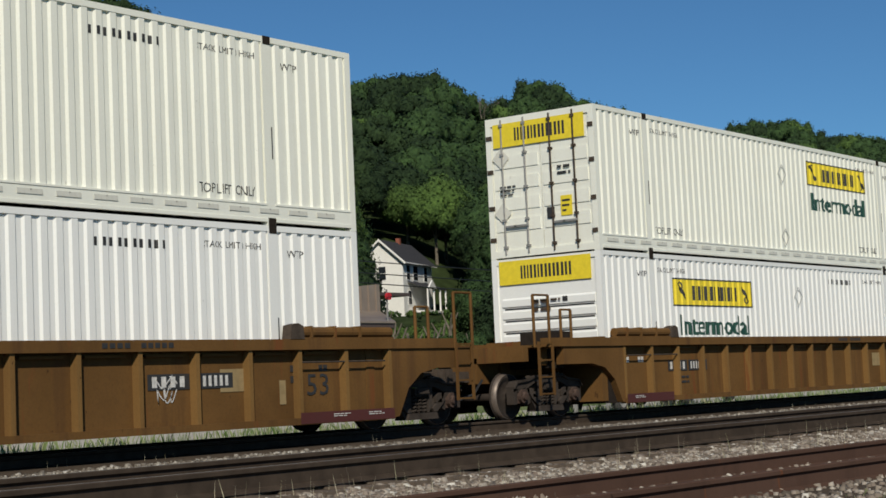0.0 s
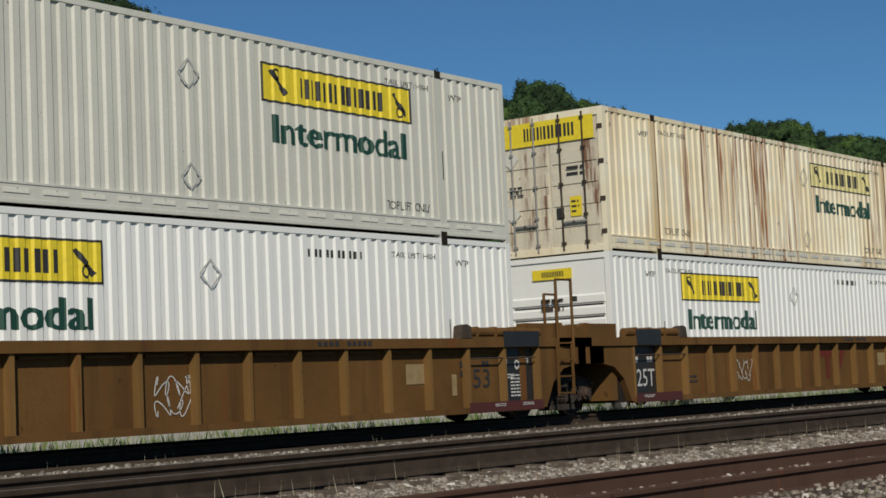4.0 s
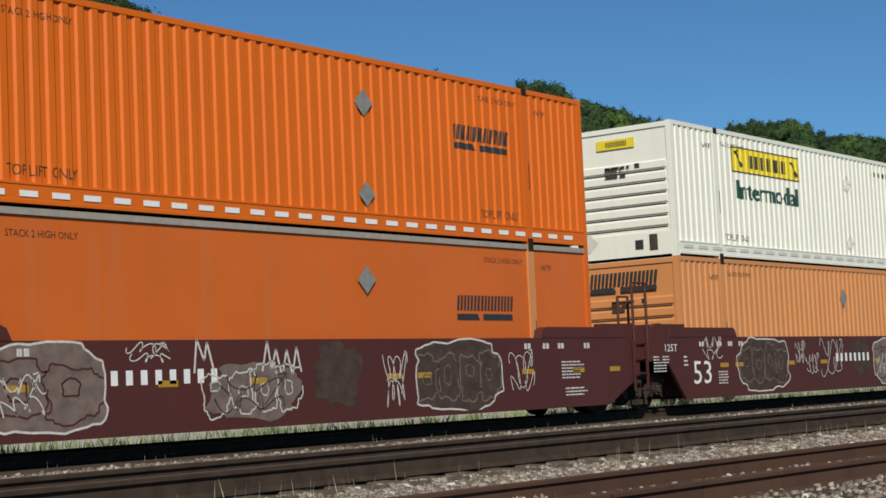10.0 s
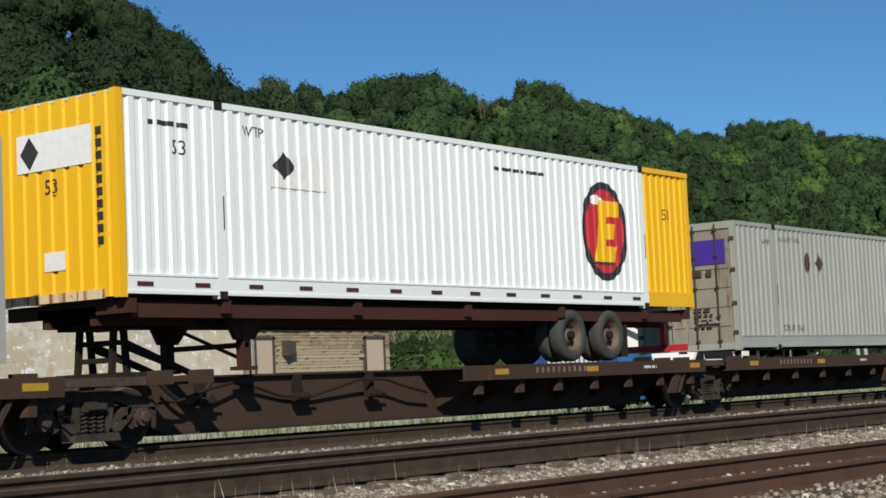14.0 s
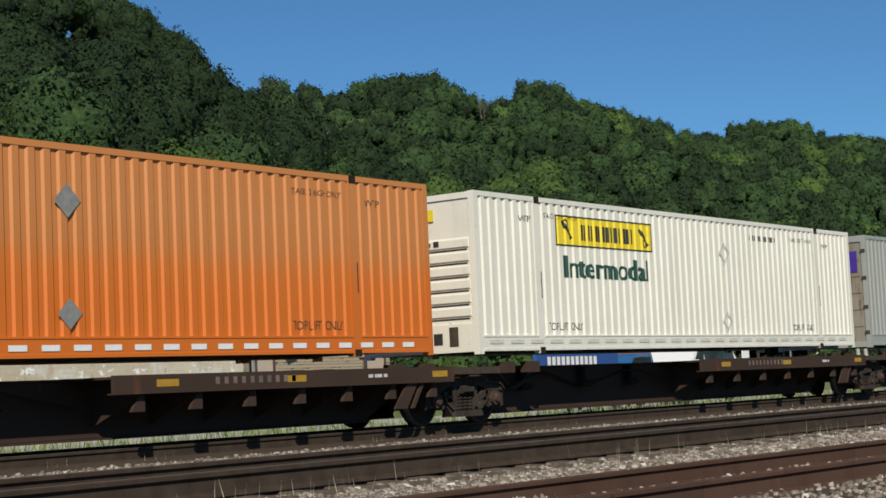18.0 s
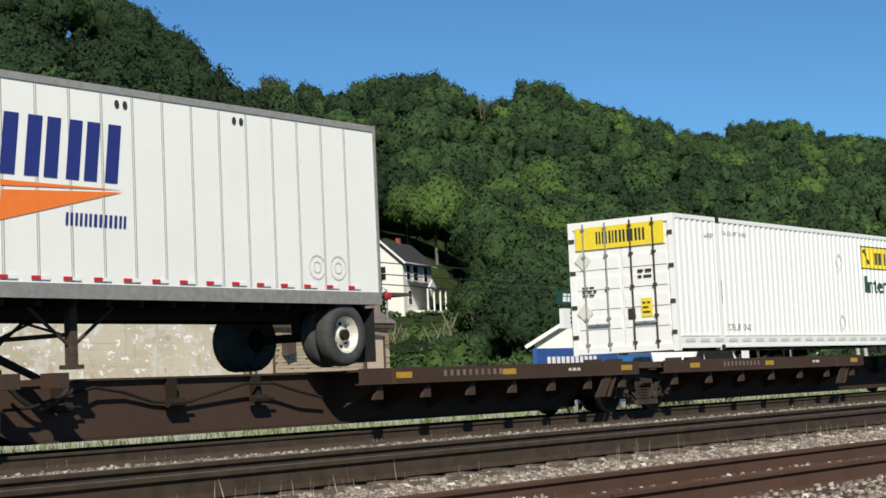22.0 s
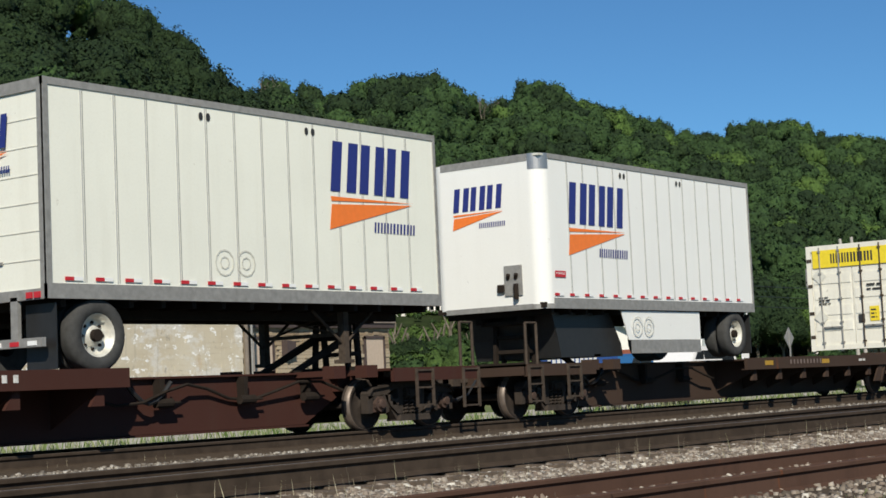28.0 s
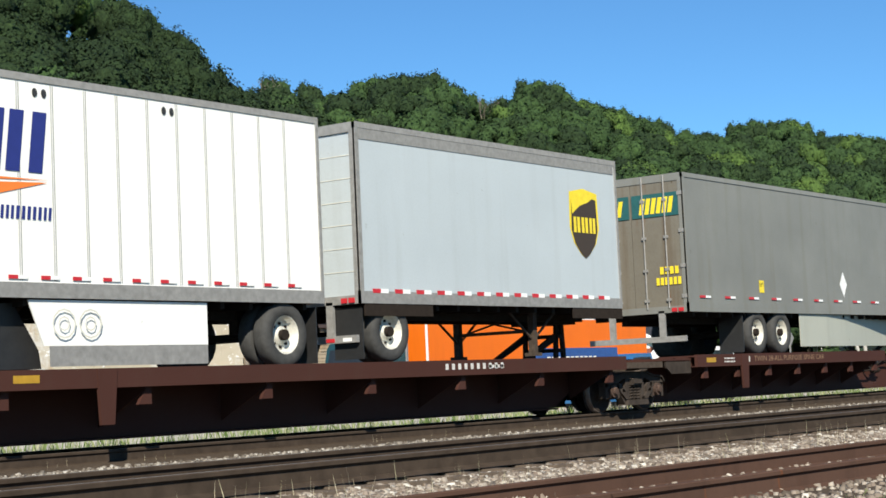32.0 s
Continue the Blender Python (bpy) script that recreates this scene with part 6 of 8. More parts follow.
def well_car(x, mat, kind, rng, label, left="joint", right="joint", tags=(), num_x=10.64):
    """A 53-foot well car; local x = 0 is the left end of its load, y = 0 the track's middle, z = 0 the rail top."""
    car = thing("well_car", label, "well car", "well cars of the train")
    L = CL
    ribbed = kind == "ribbed"
    top, bot = 1.47, 0.18
    for sy in (-1, 1):
        def ys(a, b):
            return (min(sy * a, sy * b), max(sy * a, sy * b))
        y0, y1 = ys(HALF - 0.09, HALF - 0.05)
        if ribbed:
            part("side_plate", MB().box(0.4, L + 0.6, *ys(HALF - 0.195, HALF - 0.165), bot + 0.04, top - 0.1), mat, car)
            part("top_chord", MB().box(2.3, L - 2.3, *ys(HALF - 0.17, HALF), top - 0.16, top), mat, car)
            part("top_chord", MB().box(-2.3, 2.295, *ys(HALF - 0.17, HALF), top - 0.16, top), mat, car)
            part("top_chord", MB().box(L - 2.295, L + 2.3, *ys(HALF - 0.17, HALF), top - 0.16, top), mat, car)
            part("side_sill", MB().box(0.42, L + 0.58, *ys(HALF - 0.16, HALF - 0.02), bot, bot + 0.1), mat, car)
            for i in range(16):
                px = 0.42 + i * (L + 0.06) / 15
                part("side_post", MB().prism([(px, ys(HALF - 0.17, HALF - 0.03)[0]), (px + 0.075, ys(HALF - 0.17, HALF - 0.03)[0]), (px + 0.075, ys(HALF - 0.17, HALF - 0.03)[1]), (px, ys(HALF - 0.17, HALF - 0.03)[1])], "z", bot + 0.06, top - 0.14), M_LITPOST, car)
            lip = MB().box(0.0, 0.72, *ys(HALF - 0.16, HALF - 0.1), top - 0.235, top - 0.2).mesh("tie_down_lip", mat)
            for i in range(2, 14):
                part("tie_down_lip", lip, None, car).location = (0.62 + i * (L + 0.06) / 15, 0, 0)
            rail = MB()
            for a, b in ((0.6, 2.6), (L - 1.6, L + 0.4)):
                rail.tube((a, sy * (HALF - 0.05), 1.12), (b, sy * (HALF - 0.05), 1.12), 0.015, 6)
            part("grab_rail", rail, M_CAST, car)
        else:
            part("side_plate", MB().prism([(-0.25, bot), (L + 0.25, bot), (L + 1.45, 0.72), (L + 1.45, 1.0), (L + 1.9, 1.0), (L + 1.9, top), (-1.9, top), (-1.9, 1.0), (-1.0, 1.0), (-0.95, 0.95)], "y", *ys(HALF - 0.1, HALF - 0.03)), mat, car)
            part("side_sill", MB().box(-0.2, L + 0.2, *ys(HALF - 0.12, HALF - 0.01), bot, bot + 0.06), mat, car)
        # raised caps over the well's ends
        for a, b in ((0.2, 2.45), (L - 1.75, L + 0.6)) if ribbed else ((-1.0, 2.15), (L - 2.15, L + 1.0)):
            if not ribbed:
                part("well_cap", MB().prism([(a + 0.12, top), (b - 0.02, top), (b - 0.1, top + 0.16), (b - 0.2, top + 0.2), (a + 0.3, top + 0.2), (a + 0.16, top + 0.15)], "y", *ys(HALF - 0.2, HALF - 0.02)), mat, car)
                continue
            yc = sy * (HALF - 0.1)
            part("well_cap", MB().tube((a, yc, top + 0.105), (b, yc, top + 0.105), 0.085, 12), mat, car)
            part("cap_ledge", MB().box(a, b, *ys(HALF - 0.2, HALF - 0.01), top, top + 0.025), mat, car)
            e = b - 0.02 if a < 8 else a + 0.02
            part("guide_casting", MB().prism([(e - 0.16, top), (e + 0.16, top), (e + 0.13, top + 0.2), (e + 0.02, top + 0.24), (e - 0.13, top + 0.21)], "y", *ys(HALF - 0.17, HALF + 0.01)), M_CAST, car, "worn dark guide casting")
            for px in (a + 0.35, a + 0.9, a + 1.5):
                part("gusset", MB().box(px, px + 0.04, *ys(HALF - 0.195, HALF - 0.005), top + 0.02, top + 0.2), mat, car)
        if ribbed:
            # arched brackets over the trucks
            for s, e in ((-1, 0.0), (1, L)):
                e = 0.45 if s < 0 else L + 0.58
                arch = [(e, 0.2), (e, top - 0.15), (e + s * 2.2, top - 0.15), (e + s * 2.2, 0.98), (e + s * 1.2, 0.98), (e + s * 0.75, 0.9), (e + s * 0.4, 0.66), (e + s * 0.14, 0.22)]
                for a, b in ((0, 7), (7, 6), (6, 5), (5, 4), (4, 3)):
                    p, q = arch[a], arch[b]
                    part("arch_bracket", MB().prism([p, q, (q[0], top - 0.16), (p[0], top - 0.16)], "y", *ys(HALF - 0.2, HALF - 0.04)), mat, car) if abs(p[0] - q[0]) > 0.01 else None
    if ribbed:
        part("end_web", MB().box(-2.1, 0.38, -HALF + 0.3, -HALF + 0.33, 0.98, 1.3), mat, car)
        part("end_web", MB().box(L + 0.62, L + 2.1, -HALF + 0.3, -HALF + 0.33, 0.98, 1.3), mat, car)
        # added dark plate: hides the load and stands for the shade under the arch
        part("arch_shade_plate", MB().box(-0.12, 0.395, -HALF + 0.17, -HALF + 0.2, 0.2, 1.3), M_UNDER, car)
    part("well_floor", MB().box(0.0, L, -1.3, 1.3, 0.2, 0.29), M_UNDER, car)
    for s, e in ((-1, 0.0), (1, L)):
        a, b = sorted((e + s * 0.05, e + s * 0.25))
        part("well_end", MB().box(a, b, -1.35, 1.35, 0.25, 1.5), mat, car)
        a, b = sorted((e + s * 0.2, e + s * 2.2))
        part("end_platform", MB().box(a, b, -1.35, 1.35, 1.28, 1.36).box(a, b, -0.35, 0.35, 0.75, 1.3), mat, car)
        part("bolster", MB().box(*sorted((e + s * 1.4, e + s * 1.9)), -1.25, 1.25, 0.92, 1.3), M_UNDER, car)
    for side, s, e in ((left, -1, 0.0), (right, 1, L)):
        if side == "joint":
            if s < 0:
                truck(car, e + s * 1.72)
            post = MB().box(*sorted((e + s * 1.2, e + s * 1.32)), -HALF + 0.02, -HALF + 0.16, 0.98, 1.75).box(*sorted((e + s * 1.62, e + s * 1.72)), -HALF + 0.02, -HALF + 0.16, 0.98, 1.72)
            post.prism([(e + s * 0.15, 1.47), (e + s * 1.75, 1.47), (e + s * 1.75, 1.6), (e + s * 1.3, 1.74), (e + s * 0.15, 1.74)], "y", -HALF + 0.05, -HALF + 0.25)
            part("end_bracket", post, mat, car)
            if s < 0:
                handrail(car, e - 2.35, -HALF - 0.02, 1.0, 2.55, 0.52, mat)
                ladder(car, e - 2.4, -HALF - 0.03, 0.42, 1.4, 0.5, mat, 4)
            else:
                handrail(car, e + 1.25, -HALF + 0.35, 1.3, 2.3, 0.4, mat)
        else:
            truck(car, e + s * 1.75)
            part("end_sill", MB().box(*sorted((e + s * 2.2, e + s * 2.9)), -0.3, 0.3, 0.68, 1.15).box(*sorted((e + s * 2.75, e + s * 2.9)), -1.35, 1.35, 1.05, 1.3), mat if ribbed else M_UNDER, car)
            part("walkway", MB().box(*sorted((e + s * 2.2, e + s * 2.9)), -1.35, 1.35, 1.3, 1.34), mat, car)
            coupler(car, e + s * 2.7, s)
            ladder(car, e + s * 2.45 - 0.2, -HALF - 0.02, 0.42, 1.4, 0.45, mat, 4)
            handrail(car, e + s * 2.5 - 0.25, -HALF, 1.3, 2.25, 0.5, mat)
            handrail(car, e + s * 1.5 - 0.2, -HALF + 0.1, 1.4, 2.0, 0.35, mat)
            if ribbed:
                part("equipment_box", MB().box(*sorted((e + s * 0.6, e + s * 1.3)), -0.9, -0.2, 1.36, 1.62), M_UNDER, car)
            else:
                box = part("equipment_box", MB().prism([(e + s * 1.25, 1.36), (e + s * 2.3, 1.36), (e + s * 2.25, 1.95), (e + s * 1.75, 2.1), (e + s * 1.25, 2.06)], "y", -0.45, 0.45), M_BROWN, car, "brown brake equipment box")
                part("air_valve", MB().tube((e + s * 1.55, -0.52, 1.7), (e + s * 1.55, -0.4, 1.7), 0.14, 12), M_UNDER, box)
                part("air_pipe", MB().path([(e + s * 0.3, -1.2, 1.42), (e + s * 0.7, -1.22, 1.6), (e + s * 1.2, -1.18, 1.55), (e + s * 1.7, -1.1, 1.42)], 0.03, 6), M_UNDER, box)
    # stencils, drawn on the near side
    yq = -HALF + (0.162 if ribbed else 0.03)

    def mark(name, polys, m, y=yq, lift=0.005, lab=""):
        ob = decal(name, polys, m, car, None, lift, label=lab)
        ob.location = (0, y, 0)
    if not ribbed:
        mark("lettering", text_polys("53", 0.1, 0.49, 0.5, 0.78), M_DECWHITE)
        mark("lettering", text_polys("125T", -1.05, 1.18, 0.15, 0.5), M_DECWHITE)
        mark("stencil", bars(-0.3, 0.85, 0.2, 0.25, 3, rng) + bars(1.2, 0.45, 0.5, 0.3, 5, rng) + bars(-1.55, 0.75, 0.7, 0.35, 6, rng) + [q for k in (0.4, 1.2, 1.7, 2.2) for q in blocks(k, 1.27, 0.2, 0.1, [1, 1], 0, 0.3)], M_OLDWHITE)
        mark("stencil", [q for k in (L - 2.6, L - 2.0, L - 1.5, L - 0.6) for q in blocks(k, 1.27, 0.2, 0.1, [1, 1], 0, 0.3)] + bars(L - 1.4, 0.7, 0.8, 0.35, 6, rng) + bars(L - 1.3, 0.38, 0.8, 0.18, 3, rng), M_OLDWHITE)
        mark("reflective_strip", [rect(k, 0.82, k + 0.38, 0.91) for k in (1.3, 2.0, 4.6, 6.4, 9.6, 10.4, L - 2.7, L - 1.0, L + 0.3)], M_REFLECT)
        mark("car_number", blocks(num_x, 0.86, 2.0, 0.2, [0.5] * 8, 0, 0.6), M_DECWHITE, lab="row of white blocks")
    else:
        yp = -HALF + 0.158
        if left == "joint":
            mark("black_panel", [rect(0.54, 0.3, 1.5, top - 0.17)], M_BLACK, -HALF + 0.163, 0.003, "black painted panel")
        if right == "joint":
            mark("black_panel", [rect(L - 0.62, 0.3, L + 0.56, top - 0.17)], M_BLACK, -HALF + 0.163, 0.003, "black painted panel")
        if left == "joint":
            part("black_rail", MB().box(0.54, 1.5, -HALF - 0.004, -HALF + 0.01, top - 0.155, top + 0.16), M_BLACK, car)
        if right == "joint":
            part("black_rail", MB().box(L - 0.62, L + 0.5, -HALF - 0.004, -HALF + 0.01, top - 0.155, top + 0.12), M_BLACK, car)
        if left == "joint":
            mark("lettering", text_polys("125T", 0.58, 0.5, 0.36, 0.85), M_OLDWHITE, yp, 0.004)
        mark("stencil", blocks(0.6, 0.98, 0.2, 0.11, [1, 1], 0, 0.2) + blocks(1.15, 0.98, 0.22, 0.11, [1, 1], 0, 0.2), M_OLDWHITE, yp, 0.004)
        mark("lettering", text_polys("53", L - 1.38, 0.62, 0.34, 0.5), M_INK, yp, 0.004)
        if right == "joint":
            mark("lettering", text_polys("18", L - 0.5, 1.0, 0.12, 0.17) + text_polys("53", L + 0.14, 1.0, 0.12, 0.2), M_OLDWHITE, yp, 0.004)
        if right == "joint":
            mark("stencil", ring(ellipse(L - 0.03, 1.0, 0.08, 0.09, 10), ellipse(L - 0.03, 1.0, 0.04, 0.05, 10)) + bars(L - 0.25, 0.42, 0.5, 0.42, 7, rng) + bars(L - 0.42, 0.75, 0.3, 0.1, 2, rng), M_OLDWHITE, yp, 0.004)
        mark("stencil", blocks(L - 1.75, 0.98, 0.2, 0.1, [1, 1], 0, 0.2) + blocks(L - 1.1, 0.98, 0.2, 0.1, [1, 1], 0, 0.2) + blocks(L - 1.75, 0.82, 0.18, 0.1, [1, 1], 0, 0.2) + bars(2.9, 0.5, 0.4, 0.2, 2, rng), M_INK, yp, 0.004)
        mark("car_number", blocks(L - 5.6, 1.36, 0.5, 0.07, [0.8] * 4, 0, 0.3) + blocks(L - 4.9, 1.36, 0.6, 0.07, [0.8] * 5, 0, 0.3), M_INK, -HALF - 0.004, 0.003)
        if "end" in (left, right):
            nx = L - 4.66 if right == "end" else 2.36
            for k in (0.0, 0.87):
                mark("number_panel", [rect(nx + k, 0.78, nx + k + 0.8, 1.0)], M_INK, yp, 0.004, "dark patch behind the number")
                mark("car_number", blocks(nx + k + 0.08, 0.815, 0.62, 0.15, [0.5] * (4 if k == 0 else 6), 0, 0.45), M_OLDWHITE, yp, 0.007, "row of white blocks")
        mark("chalk_mark", [rect(L - 3.25, 0.72, L - 2.72, 1.05), rect(L - 2.0, 0.5, L - 1.86, 0.86)], M_CHALK, yp, 0.003, "patch of pale overpaint")
        mark("sill_patch", [rect(0.45, 0.19, 2.3, 0.36)], M_MAROON, -HALF + 0.018, 0.004)
        mark("sill_patch", [rect(L - 1.7, 0.19, L + 0.56, 0.36)], M_MAROON, -HALF + 0.018, 0.004)
        mark("stencil", bars(0.75, 0.27, 0.42, 0.06, 2, rng) + bars(L - 0.95, 0.27, 0.42, 0.06, 2, rng) + bars(L - 0.1, 0.27, 0.4, 0.06, 2, rng), M_OLDWHITE, -HALF + 0.012, 0.004)
    for k, (tx, tz, tw, th, kind_) in enumerate(tags):
        sd = int(tx * 37 + tw * 11) + k
        if kind_ in ("grey", "silver", "crown"):
            n = {"grey": 4, "silver": 2, "crown": 4}[kind_]
            if kind_ == "crown":
                body = blob(tx + 0.06 * tw, tz, tw * 0.9, th * 0.72, sd, 4, 0.08)
                mark("graffiti", fan(body), M_TAG, lift=0.004, lab="pale sprayed letters with spiked tops")
                lines = []
                jag = random.Random(sd)
                for i in range(5):
                    q = tx + tw * (i + 0.5 + jag.uniform(-0.25, 0.25)) / 5
                    if i == jag.randrange(5):
                        continue
                    lines += stroke([(q - 0.09 * tw, tz + 0.6 * th), (q - jag.uniform(0.03, 0.1) * tw, tz + th * jag.uniform(0.85, 1.0)), (q, tz + jag.uniform(0.5, 0.75) * th), (q + jag.uniform(0.02, 0.09) * tw, tz + jag.uniform(0.8, 0.98) * th), (q + 0.09 * tw, tz + 0.58 * th)], 0.018)
                for c in letter_shapes(tx + 0.05 * tw, tz, 0.9 * tw, 0.75 * th, n, sd):
                    lines += stroke(c, 0.012)
                mark("graffiti", lines, M_OLDWHITE, lift=0.007)
                mark("graffiti", scribble(tx + 0.1 * tw, tz + 0.1 * th, 0.7 * tw, 0.5 * th, sd, 0.01), M_TAGDARK, lift=0.009)
            else:
                body = blob(tx, tz, tw, th, sd, 3 if kind_ == "silver" else 5, 0.05)
                mark("graffiti", fan(body), M_TAGDARK if kind_ == "grey" else M_TAG, lift=0.004, lab="large sprayed tag with a thin pale outline")
                mark("graffiti", stroke(body + body[:1], 0.016), M_OLDWHITE, lift=0.007)
                lines = []
                for c in letter_shapes(tx + 0.05 * tw, tz + 0.04 * th, 0.88 * tw, 0.9 * th, n, sd):
                    lines += stroke(c, 0.014)
                mark("graffiti", lines, M_MAROON if kind_ == "silver" else M_TAG, lift=0.006)
                if kind_ == "silver":
                    mark("graffiti", scribble(tx + 0.1 * tw, tz + 0.2 * th, 0.4 * tw, 0.5 * th, sd, 0.01), M_OLDWHITE, lift=0.008)
        elif kind_ == "mark":
            mark("carrier_mark", [rect(tx, tz + 0.78 * th, tx + 0.56 * tw, tz + th), rect(tx + 0.08 * tw, tz, tx + 0.2 * tw, tz + 0.775 * th), rect(tx + 0.37 * tw, tz, tx + 0.49 * tw, tz + 0.775 * th), [(tx + 0.6 * tw, tz), (tx + 0.75 * tw, tz), (tx + tw, tz + th), (tx + 0.85 * tw, tz + th)]], M_REDMARK, lab="faded red blocks")
        elif kind_ == "shade":
            mark("graffiti", fan(blob(tx, tz, tw, th, sd, 4, 0.1)), M_TAGDARK, lift=0.004, lab="patch of dark grey spray paint")
        else:
            mark("graffiti", scribble(tx, tz, tw, th, sd), M_OLDWHITE, lift=0.009)
    return on_train(car, x, TRACK_Y, 0.0)


# ---- spine cars ----
def spine_unit(x, length, mat, deck, rng, label, left="joint", right="joint", red=False, gear="", lettered=False):
    """One unit of an articulated spine car between truck middles x and x + length; deck (a, b) carries the trailer's wheels."""
    car = thing("spine_car", label, "spine car", "spine cars of the train")
    L = length
    zt = 1.1 if red else 1.0
    a, b = deck
    belly = [(1.0, 0.62), (1.9, 0.16), (L - 1.9, 0.16), (L - 1.0, 0.62), (L - 0.5, 0.62), (L - 0.5, 0.95), (0.5, 0.95), (0.5, 0.62)]
    part("spine_beam", MB().prism(belly, "y", -0.38, 0.38), mat, car)
    part("beam_flange", MB().box(0.5, L - 0.5, -0.46, 0.46, 0.955, 0.985), mat, car)
    part("beam_flange", MB().box(1.9, L - 1.9, -0.46, 0.46, 0.125, 0.155), mat, car)
    for s in (-1, 1):
        part("deck_edge", MB().box(a, b, *sorted((s * 1.38, s * 1.45)), zt - 0.24, zt).box(a, b, *sorted((s * 1.3, s * 1.45)), zt - 0.26, zt - 0.24), mat, car)
        n = 7
        for i in range(n):
            gx = a + 0.5 + (b - a - 1.0) * i / (n - 1)
            part("deck_bracket", MB().prism([(s * 0.4, 0.3), (s * 1.36, zt - 0.3), (s * 1.36, zt - 0.05), (s * 0.4, zt - 0.05)], "x", gx, gx + 0.03).prism([(gx + 0.03, zt - 0.26), (gx + 0.12, zt - 0.26), (gx + 0.12, zt - 0.5), (gx - 0.12, zt - 0.5)], "y", *sorted((s * 1.3, s * 1.36))), mat, car)
        gx = b - 1.55 if not red else a + 2.0
        if not red:
            part("step_bracket", MB().prism([(gx + 0.35, zt - 0.24), (gx + 0.62, zt - 0.24), (gx + 0.3, 0.33), (gx - 0.02, 0.33)], "y", *sorted((s * 1.36, s * 1.4))).prism([(gx + 0.72, zt - 0.24), (gx + 0.8, zt - 0.24), (gx + 0.5, 0.33), (gx + 0.42, 0.33)], "y", *sorted((s * 1.36, s * 1.4))), mat, car)
        else:
            part("step_bracket", MB().prism([(gx, zt), (gx + 0.35, zt), (gx + 0.28, 0.35), (gx + 0.05, 0.35)], "y", *sorted((s * 1.42, s * 1.47))), mat, car)
    part("deck_plate", MB().box(a, b, -1.38, -0.5, zt - 0.05, zt - 0.015).box(a, b, 0.5, 1.38, zt - 0.05, zt - 0.015).box(a, b, -0.5, 0.5, 0.99, zt - 0.04), mat, car)
    # container pedestals, couplings and gear on the open half
    for px in (1.2, 2.0, L - 2.0, L - 1.2):
        part("pedestal", MB().box(px - 0.12, px + 0.12, -1.2, 1.2, 0.9, 0.99).box(px - 0.14, px + 0.14, -1.24, -1.0, 0.86, 1.06).box(px - 0.14, px + 0.14, 1.0, 1.24, 0.86, 1.06), mat, car)
    o0, o1 = (0.8, a) if a > L - b else (b, L - 0.8)
    if o1 - o0 > 1.0:
        for u in (0.25, 0.55, 0.8):
            gx = o0 + (o1 - o0) * u
            part("brake_cylinder", MB().tube((gx - 0.16, -0.56, 0.6), (gx + 0.16, -0.56, 0.6), 0.07, 10).tube((gx + 0.16, -0.56, 0.6), (gx + 0.34, -0.56, 0.6), 0.02, 6), M_UNDER, car)
            part("bracket", MB().prism([(gx - 0.05, 0.95), (gx + 0.05, 0.95), (gx + 0.03, 0.62), (gx - 0.03, 0.62)], "y", -0.55, -0.39), M_UNDER, car)
        part("hanging_hose", MB().path([(o0 + (o1 - o0) * (0.12 + 0.025 * k), -0.6, 0.9 - 0.3 * math.sin(math.pi * k / 6)) for k in range(7)], 0.035, 6), M_BLACK, car)
        pipe = MB()
        pts = [(o0 + (o1 - o0) * u, -0.55 - 0.1 * math.sin(9 * u), 0.72 - 0.14 * math.sin(14 * u)) for u in [k / 12 for k in range(13)]]
        pipe.path(pts, 0.025, 6)
        part("air_pipe", pipe, M_UNDER, car)
    # trailer hitch at the left end
    part("end_casting", MB().box(-0.1, 1.2, -0.5, 0.5, 0.66, 0.98).box(-0.4, 0.4, -0.3, 0.3, 0.6, 0.9), M_TRUCK if red else mat, car)
    if red:
        part("end_platform", MB().box(0.78, a - 0.01, -1.3, 1.3, 0.99, 1.03), mat, car)
        part("end_plate", MB().prism([(0.9, 0.97), (a - 0.02, 0.97), (a - 0.02, 0.72), (1.15, 0.72), (0.95, 0.84)], "y", -1.3, -1.26), M_TRUCK, car, "grey steel side plate")
    part("end_casting", MB().box(L - 1.2, L - 0.15, -0.5, 0.5, 0.66, 0.98), mat, car)
    part("side_bolster", MB().box(-0.75, 0.75, -1.32, -1.1, 0.86, 0.98).box(-0.75, 0.75, 1.1, 1.32, 0.86, 0.98).box(-0.15, 0.15, -1.3, 1.3, 0.82, 0.9), M_CAST, car)
    truck(car, 0.0)
    if right == "end":
        truck(car, L)
        part("side_bolster", MB().box(L - 0.75, L + 0.75, -1.32, -1.1, 0.86, 0.98).box(L - 0.15, L + 0.15, -1.3, 1.3, 0.82, 0.9), M_CAST, car)
    for side, s, e in ((left, -1, 0.0), (right, 1, L)):
        if side != "end":
            continue
        part("end_sill", MB().box(*sorted((e - s * 0.4, e + s * 1.45)), -0.35, 0.35, 0.62, 0.96).box(*sorted((e + s * 1.3, e + s * 1.45)), -1.4, 1.4, 0.8, 1.0), mat, car)
        part("end_deck", MB().box(*sorted((e - s * 0.9, e + s * 1.45)), -1.42, 1.42, 0.96, 1.0).box(*sorted((e - s * 0.9, e + s * 1.45)), -1.44, -1.38, 0.78, 1.0), mat, car)
        coupler(car, e + s * 1.4, s)
        ladder(car, e + s * 1.2 - 0.22, -1.46, 0.3, 0.98, 0.44, M_CAST, 3)
        ladder(car, e - s * 0.1 - 0.22, -1.46, 0.35, 0.98, 0.44, M_CAST, 3)
        handrail(car, e + s * 1.2 - 0.2, -1.4, 1.0, 1.75, 0.35, M_CAST)
